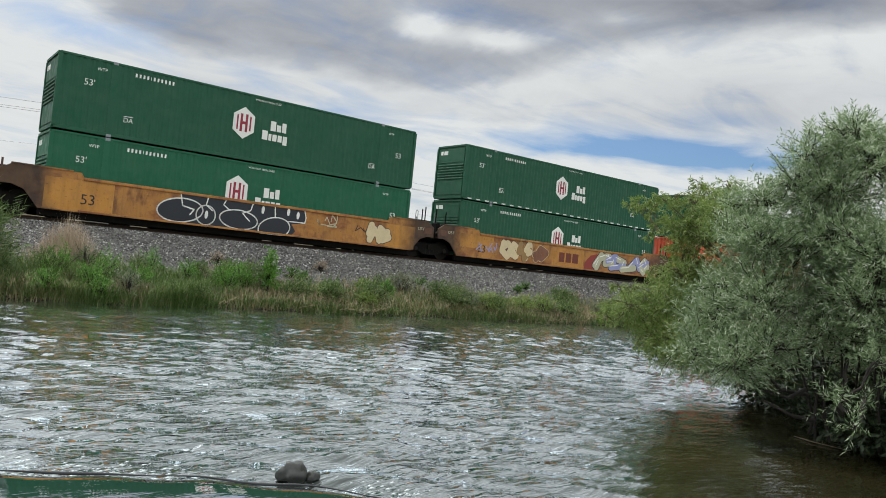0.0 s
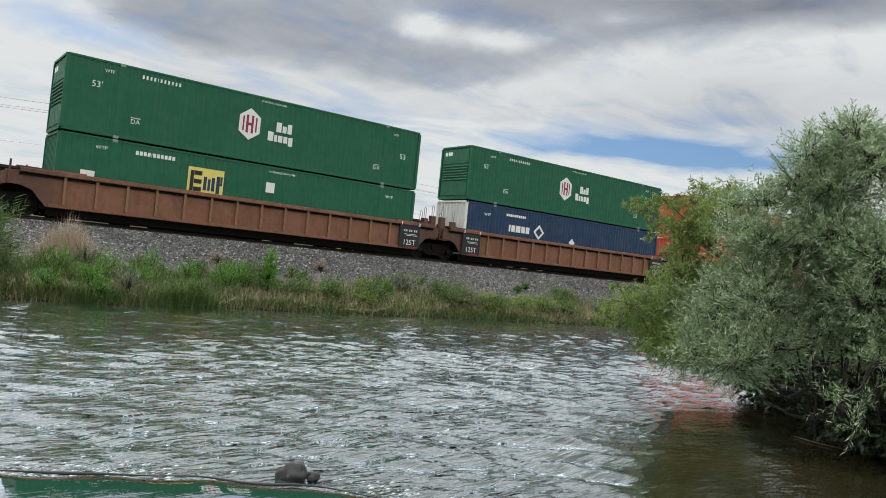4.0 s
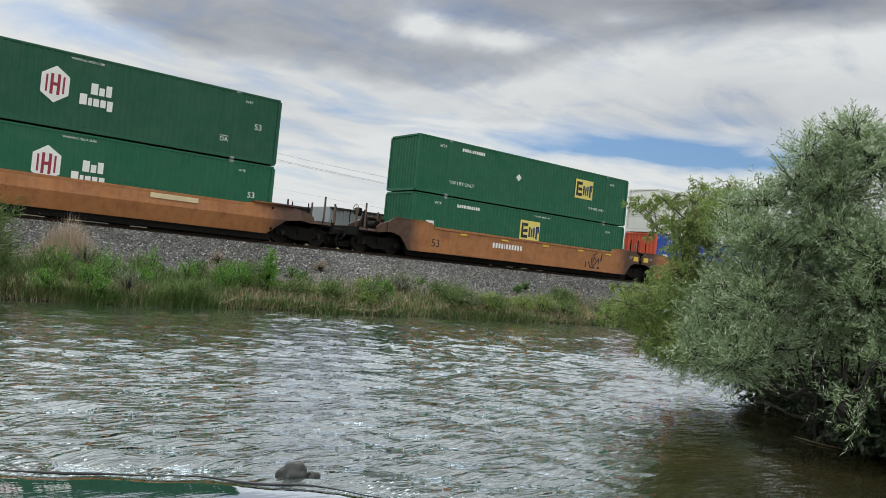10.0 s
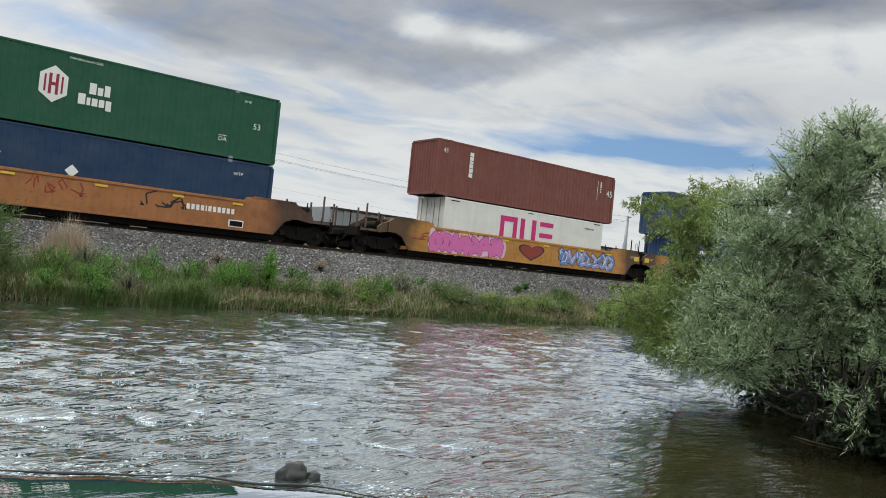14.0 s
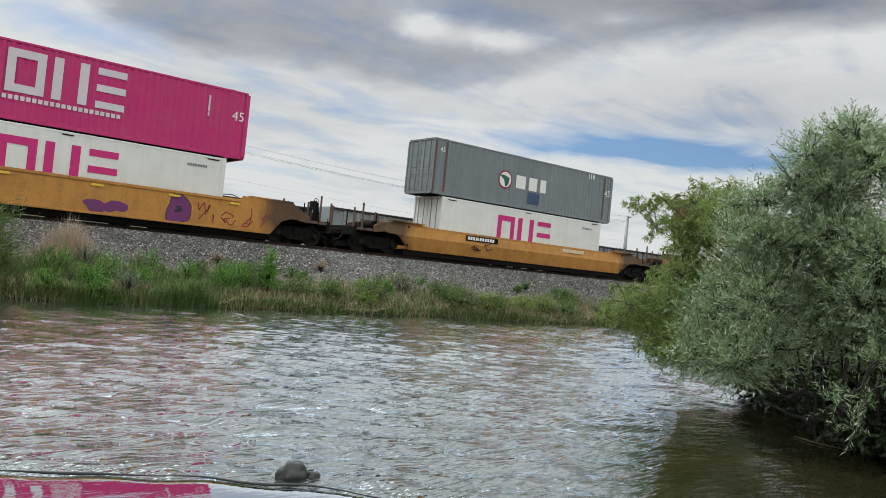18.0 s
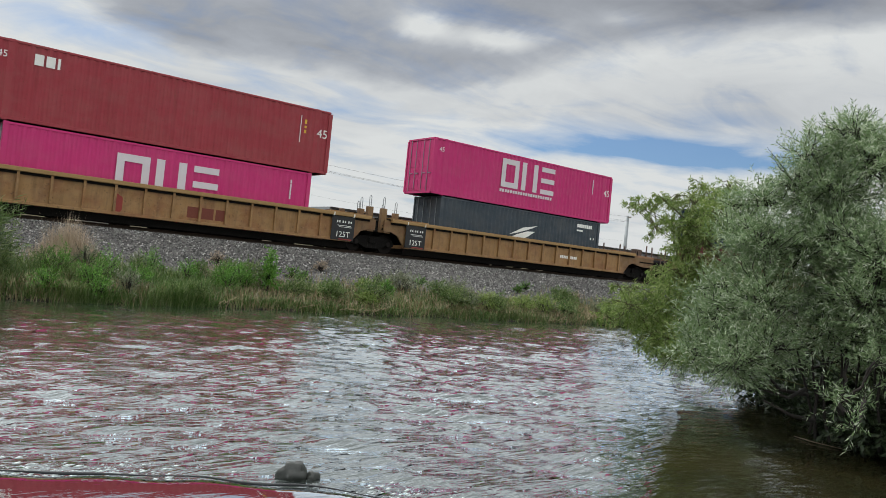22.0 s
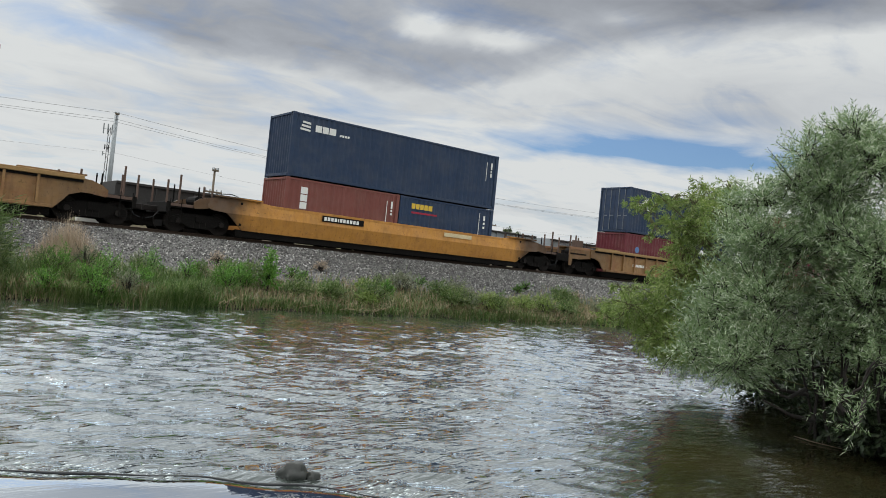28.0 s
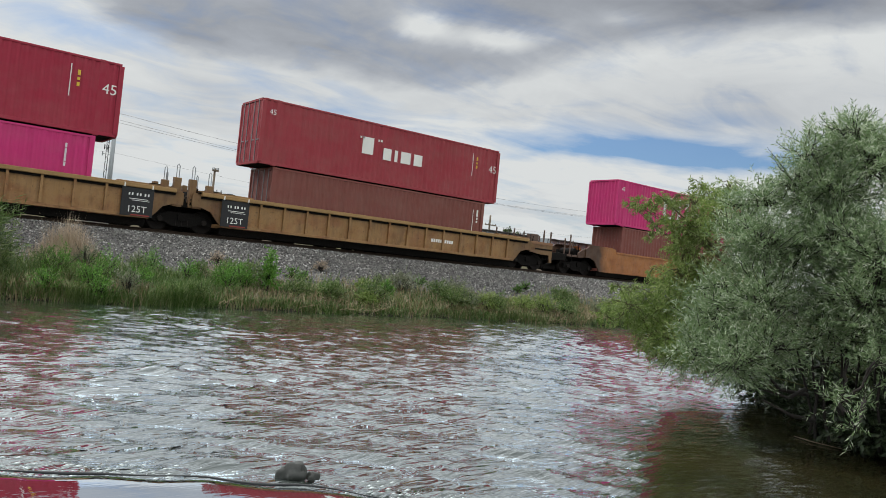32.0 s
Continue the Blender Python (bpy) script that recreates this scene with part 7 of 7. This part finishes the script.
def far_tree(x, y, h, label):
    root = thing("far_tree", label, "tree", "far trees", at=(x, y, 1.0))
    part("trunk", Geo().tube((0, 0, -0.2), (0, 0, h * 0.6), 0.25, 0.1, 8), "bark", root, "", True)
    for k in range(7):
        a = k * 2.4
        c = (1.9 * math.cos(a) * (0.4 + 0.1 * k), 1.2 * math.sin(a), h * (0.55 + 0.06 * k))
        part("limb", Geo().path([(0, 0, h * 0.4), (c[0] * 0.5, c[1] * 0.5, c[2] * 0.85), c], [0.1, 0.07, 0.03], 5), "bark", root)
        base, way, ln, wd, o, tip = shoots(c, 1.2, 90, 6, 0.7, 0.5, 0.5, 0.3)
        part("leaf_clump", leaf_mesh("leaf_clump", base, way, ln, wd, "farleaf"), "farleaf", root)


far_tree(136.0, 150.0, 13.2, "small round dark green tree far behind the tracks")
far_tree(131.5, 152.0, 11.6, "small dark green tree far behind the tracks")


# ---------------------------------------------------------------- bank plants
def blades(name, pts, h, w, lean, mat, label, kind="stuff", category="grass"):
    """Grass blades of three faces each at the given ground points."""
    n = len(pts)
    ang = RNG.random(n) * 6.283
    d = np.stack([np.cos(ang), np.sin(ang), np.zeros(n)], 1)
    s = np.stack([-np.sin(ang), np.cos(ang), np.zeros(n)], 1) * w[:, None] * 0.5
    up = np.array([[0, 0, 1.0]])
    hh, ll = h[:, None], lean[:, None]
    b = pts - up * 0.03
    m = pts + up * hh * 0.55 + d * hh * ll * 0.25
    t = pts + up * hh * (1 - 0.25 * ll) + d * hh * ll
    v = np.stack([b - s, b + s, m + s * 0.8, m - s * 0.8, t], 1).reshape(-1, 3)
    i = np.arange(n)[:, None] * 5
    f = np.concatenate([i + [[0, 1, 2]], i + [[0, 2, 3]], i + [[3, 2, 4]]], 1).reshape(-1, 3)
    me = bpy.data.meshes.new(name)
    me.vertices.add(len(v))
    me.vertices.foreach_set("co", v.astype(np.float32).ravel())
    me.loops.add(f.size)
    me.loops.foreach_set("vertex_index", f.astype(np.int32).ravel())
    me.polygons.add(len(f))
    me.polygons.foreach_set("loop_start", np.arange(0, f.size, 3, dtype=np.int32))
    me.update(calc_edges=True)
    me.materials.append(M[mat])
    return tagged(new(name, me), label, category, kind=kind)


def patchy(x, y, seed, scale=0.45):
    return noise.noise((x * scale, y * scale * 1.6, seed))


def grass():
    green, dry = [], []
    r = random.Random(3)
    while len(green) < 75000:
        x = r.uniform(-8, 62)
        y = 22.74 + shore_shift(x) + abs(r.gauss(0, 1.25))
        lim = 2.9 + 0.8 * math.sin(x * 0.5) + (1.2 if x < 8 else 0)
        if y - 22.85 - shore_shift(x) > lim:
            continue
        k = patchy(x, y, 1.0)
        thin = 1.0 if x < 10 else 0.4
        if r.random() < thin * min(1, max(0.06, 0.65 + 1.6 * k)):
            green.append((x, y, ground_z(x, y)))
        elif r.random() < 0.12:
            dry.append((x, y, ground_z(x, y)))
    edge = 0
    while edge < 16000:     # the blades that hang over the water's edge
        x = r.uniform(-8, 62)
        y = 22.3 + shore_shift(x) + r.uniform(0, 0.9)
        if -0.02 < ground_z(x, y) < 0.2 and r.random() < 0.55 + 1.4 * patchy(x, y, 4.0):
            green.append((x, y, ground_z(x, y)))
            edge += 1
        elif r.random() < 0.001:
            edge += 1
    g = np.array(green)
    tall = np.array([0.55 + 0.35 * patchy(x, y, 7.0, 0.6) for x, y, _ in green]) * np.where(g[:, 0] < 10, 1.05, 0.6)
    h = 0.78 * np.clip(tall, 0.18, 1.0) * (0.35 + 0.85 * RNG.random(len(g)) ** 1.5)
    blades("green_grass", g, h, 0.014 + 0.014 * RNG.random(len(g)), 0.2 + 0.9 * RNG.random(len(g)), "grassgreen", "tall green riverbank grass along the waterline")
    d = np.array(dry)
    blades("dry_grass", d, 0.15 + 0.4 * RNG.random(len(d)), 0.015 + 0.012 * RNG.random(len(d)), 0.3 + 0.7 * RNG.random(len(d)), "grassdry", "dry straw-coloured grass among the green")


grass()


def bush(x, y, z, r, n, per, twig, leaf, width, mat, name, label, group, up=0.6, squash=0.8, category="shrub"):
    root = thing(name, label, category, group, at=(x, y, z))
    stem = Geo()
    base, way, ln, wd, o, tip = shoots((0, 0, r * squash * 0.8), r, n, per, twig, leaf, width, up, squash, 0.2)
    for j in range(0, n, max(1, n // 26)):
        stem.path([(random.uniform(-0.05, 0.05), random.uniform(-0.05, 0.05), -0.1), Vector(o[j]) * 0.5 + Vector((0, 0, 0.05)), Vector(o[j]), Vector(tip[j])], [0.012, 0.010, 0.007, 0.003], 4)
    tagged(part("stem", stem, "bark", root), kind="stuff")
    tagged(part("foliage", leaf_mesh("foliage", base, way, ln, wd, mat), mat, root), kind="stuff")
    return root


def on_bank(x, y):
    return ground_z(x, y)


# bushes added as a backdrop that shuts out sky below the crown
for bx, by, br in ((11.2, 4.2, 0.6), (11.9, 4.7, 0.7), (10.7, 3.4, 0.5), (12.4, 3.8, 0.8), (13.0, 4.9, 0.7), (11.2, 2.8, 0.6)):
    bush(bx, by, max(0.0, ground_z(bx, by)), br, 260, 9, 0.3, 0.08, 0.25, "silverleaf", "undergrowth", "dense dark undergrowth at the willow's foot", "undergrowth", 0.5, 0.9)
# dark leaf masses added to block sky and read as the crown's shade
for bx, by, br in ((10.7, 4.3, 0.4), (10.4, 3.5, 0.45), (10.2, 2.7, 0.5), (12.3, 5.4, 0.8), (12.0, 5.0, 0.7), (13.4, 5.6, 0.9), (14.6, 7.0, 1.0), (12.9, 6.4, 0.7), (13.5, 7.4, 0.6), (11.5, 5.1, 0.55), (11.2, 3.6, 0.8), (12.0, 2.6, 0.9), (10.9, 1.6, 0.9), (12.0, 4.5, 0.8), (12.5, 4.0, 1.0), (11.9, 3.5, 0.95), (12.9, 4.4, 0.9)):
    bush(bx, by, max(-0.02, ground_z(bx, by)), br, 420, 9, 0.3, 0.11, 0.45, "shade_bush", "shade_bush", "dark leaf mass added as shade below the willow", "brambles", 0.4, 0.95)


# the bright leafy weed standing against the ballast
bush(11.02, 24.3, on_bank(11.02, 24.3), 0.24, 190, 9, 0.2, 0.10, 0.42, "weed", "leafy_weed", "bright green leafy weed standing on the bank", "weeds on the bank", 0.9, 3.2, "plant")
bush(15.9, 24.4, on_bank(15.9, 24.4), 0.24, 90, 8, 0.18, 0.11, 0.42, "weed", "leafy_weed", "low bright green weed among bank grass", "weeds on the bank", 0.8, 1.2, "plant")
r5 = random.Random(5)
for k in range(40):
    x = r5.uniform(10.5, 36)
    y = 23.2 + shore_shift(x) + r5.uniform(0.2, 1.6)
    m, lab = r5.choice((("grassgreen", "low leafy green shrub on the river bank"), ("grassgreen", "low leafy green shrub on the river bank"), ("sage", "grey-green sage shrub on the river bank"), ("willowleaf", "low leafy green shrub on the river bank")))
    bush(x, y, on_bank(x, y), r5.uniform(0.35, 0.75), 210, 9, 0.25, 0.085, 0.34, m, "bank_shrub", lab, "shrubs on the bank", 0.5, 0.6)
for k in range(9):
    x = r5.uniform(6, 30)
    y = 25.2 + shore_shift(x) + r5.uniform(0.0, 2.0)
    bush(x, y, on_bank(x, y), r5.uniform(0.15, 0.28), 45, 7, 0.2, 0.08, 0.3, r5.choice(("sage", "weed", "brush")), "bank_shrub", "small dusty shrub rooted in the ballast", "shrubs on the bank", 0.6, 0.7)
for k in range(42):
    x = r5.uniform(-1, 10.4)
    y = 23.0 + shore_shift(x) + r5.uniform(0.0, 2.4)
    m, lab = r5.choice((("grassgreen", "leafy green weeds in the bank grass"), ("weed", "bright leafy weeds in the bank grass"), ("sage", "grey-green weeds in the bank grass")))
    bush(x, y, on_bank(x, y), r5.uniform(0.22, 0.42), 110, 8, 0.24, 0.07, 0.36, m, "bank_weed", lab, "weeds on the bank", 0.9, 1.1, "plant")
# dead brush and tall dry grass at the upstream end
def dry_clump(x, y, spread, n, tall, label):
    """A stand of thin upright dead stems, tallest in the middle."""
    d = RNG.normal(size=(n, 2)) * spread
    pts = np.array([(x + a, y + b, ground_z(x + a, y + b)) for a, b in d])
    h = tall * np.exp(-0.35 * (d ** 2).sum(1) / spread ** 2) * (0.45 + 0.65 * RNG.random(n))
    ob = blades("dead_brush", pts, h, 0.008 + 0.010 * RNG.random(n), 0.08 + 0.5 * RNG.random(n) ** 2, "brush", label, "stuff", "shrub")
    tagged(ob, label, "shrub", "dead brush", "stuff")


dry_clump(4.85, 25.5, 0.52, 1700, 1.62, "tall tan dead brush standing on the embankment")
dry_clump(5.3, 25.2, 0.5, 500, 0.8, "low tan dead brush on the embankment")
dry_clump(9.3, 24.9, 0.38, 360, 0.75, "grey-brown dead brush on the embankment")
dry_clump(10.4, 24.6, 0.35, 300, 0.7, "grey-brown dead brush beside the green weed")
bush(2.3, 23.4, on_bank(2.3, 23.4), 0.75, 420, 7, 0.6, 0.30, 0.05, "grassgreen", "tall_reeds", "tall olive reeds at the bank edge", "reeds", 1.3, 1.5, "plant")
# driftwood at the waterline
r6 = random.Random(8)
for k in range(9):
    x = r6.uniform(7, 27)
    y = 22.75 + shore_shift(x)
    g = Geo()
    a = Vector((0, 0, 0.12))
    for q in range(3):
        b = a + Vector((r6.uniform(0.3, 0.7), r6.uniform(-0.15, 0.3), r6.uniform(-0.12, 0.25)))
        g.path([a, (a + b) / 2 + Vector((0, 0, r6.uniform(0, 0.12))), b], [0.014, 0.011, 0.006], 5)
        a = a.lerp(b, 0.5)
    ob = part("driftwood", g, "grassdry", None)
    ob.location = (x, y, 0.02)
    tagged(ob, "bleached driftwood branch caught at the waterline", "driftwood", "driftwood on the bank")


def ballast_stones():
    r = random.Random(9)
    me_v, me_f = [], []
    base = [(1, 0, 0), (0, 1, 0), (-1, 0, 0), (0, -1, 0), (0, 0, 0.8), (0, 0, -0.8)]
    faces = [(0, 1, 4), (1, 2, 4), (2, 3, 4), (3, 0, 4), (1, 0, 5), (2, 1, 5), (3, 2, 5), (0, 3, 5)]
    n = 0
    while n < 48000:
        x, y = r.uniform(0, 52), r.uniform(24.6, 30.7)
        if y < 26.2 + 0.5 * math.sin(x) and r.random() < 0.7:
            continue
        s = r.uniform(0.02, 0.05)
        ca, sa = math.cos(r.uniform(0, 6.28)), math.sin(r.uniform(0, 6.28))
        z = ground_z(x, y) + 0.3 * s
        k = len(me_v)
        for a, b, c in base:
            a2, b2, c2 = a * r.uniform(0.6, 1.2), b * r.uniform(0.6, 1.2), c * r.uniform(0.6, 1.2) + 0.4 * a * sa
            me_v.append((x + s * (a2 * ca - b2 * sa), y + s * (a2 * sa + b2 * ca), z + s * c2))
        me_f += [tuple(q + k for q in f) for f in faces]
        n += 1
    me = bpy.data.meshes.new("ballast_stones")
    me.from_pydata(me_v, [], me_f)
    me.materials.append(M["ballast"])
    tagged(new("ballast_stones", me), "crushed grey ballast stones on the embankment", "gravel", kind="stuff")


ballast_stones()


# ---------------------------------------------------------------- what moves
def motions():
    for ob, x, y, z in RIDERS:
        walk(ob, [(t, pose(x - travelled(t), y, z)) for t in TIMES])
    # wheels turn while they are in or near the view
    for w, dx, x0 in WHEELSETS:
        rows = [(0.0, 0.0)]
        for k in range(1, 960):
            t = k / 30
            x = x0 - travelled(t)
            if -3 < x < 62:
                rows.append((t, travelled(t) / WHEEL_R))
        base = rows[1][1] if len(rows) > 1 else 0.0
        last = rows[-1][1]
        rows[0] = (0.0, base)
        if len(rows) > 1 and rows[1][0] > 1 / 30 + 1e-6:
            rows.insert(1, (rows[1][0] - 1 / 30, base))
        if rows[-1][0] < 31.97:
            rows.append((32.0, last))
        else:
            rows.append((32.0, travelled(32.0) / WHEEL_R))
        walk(w, [(t, pose(dx, 0, WHEEL_R, 0, -math.degrees(a % (2 * math.pi)), 0)) for t, a in rows])
    # the river slides downstream as one sheet
    walk(river, [(0.0, pose(-12.0, 0, 0)), (16.0, pose(0.0, 0, 0)), (32.0, pose(12.0, 0, 0))])


motions()
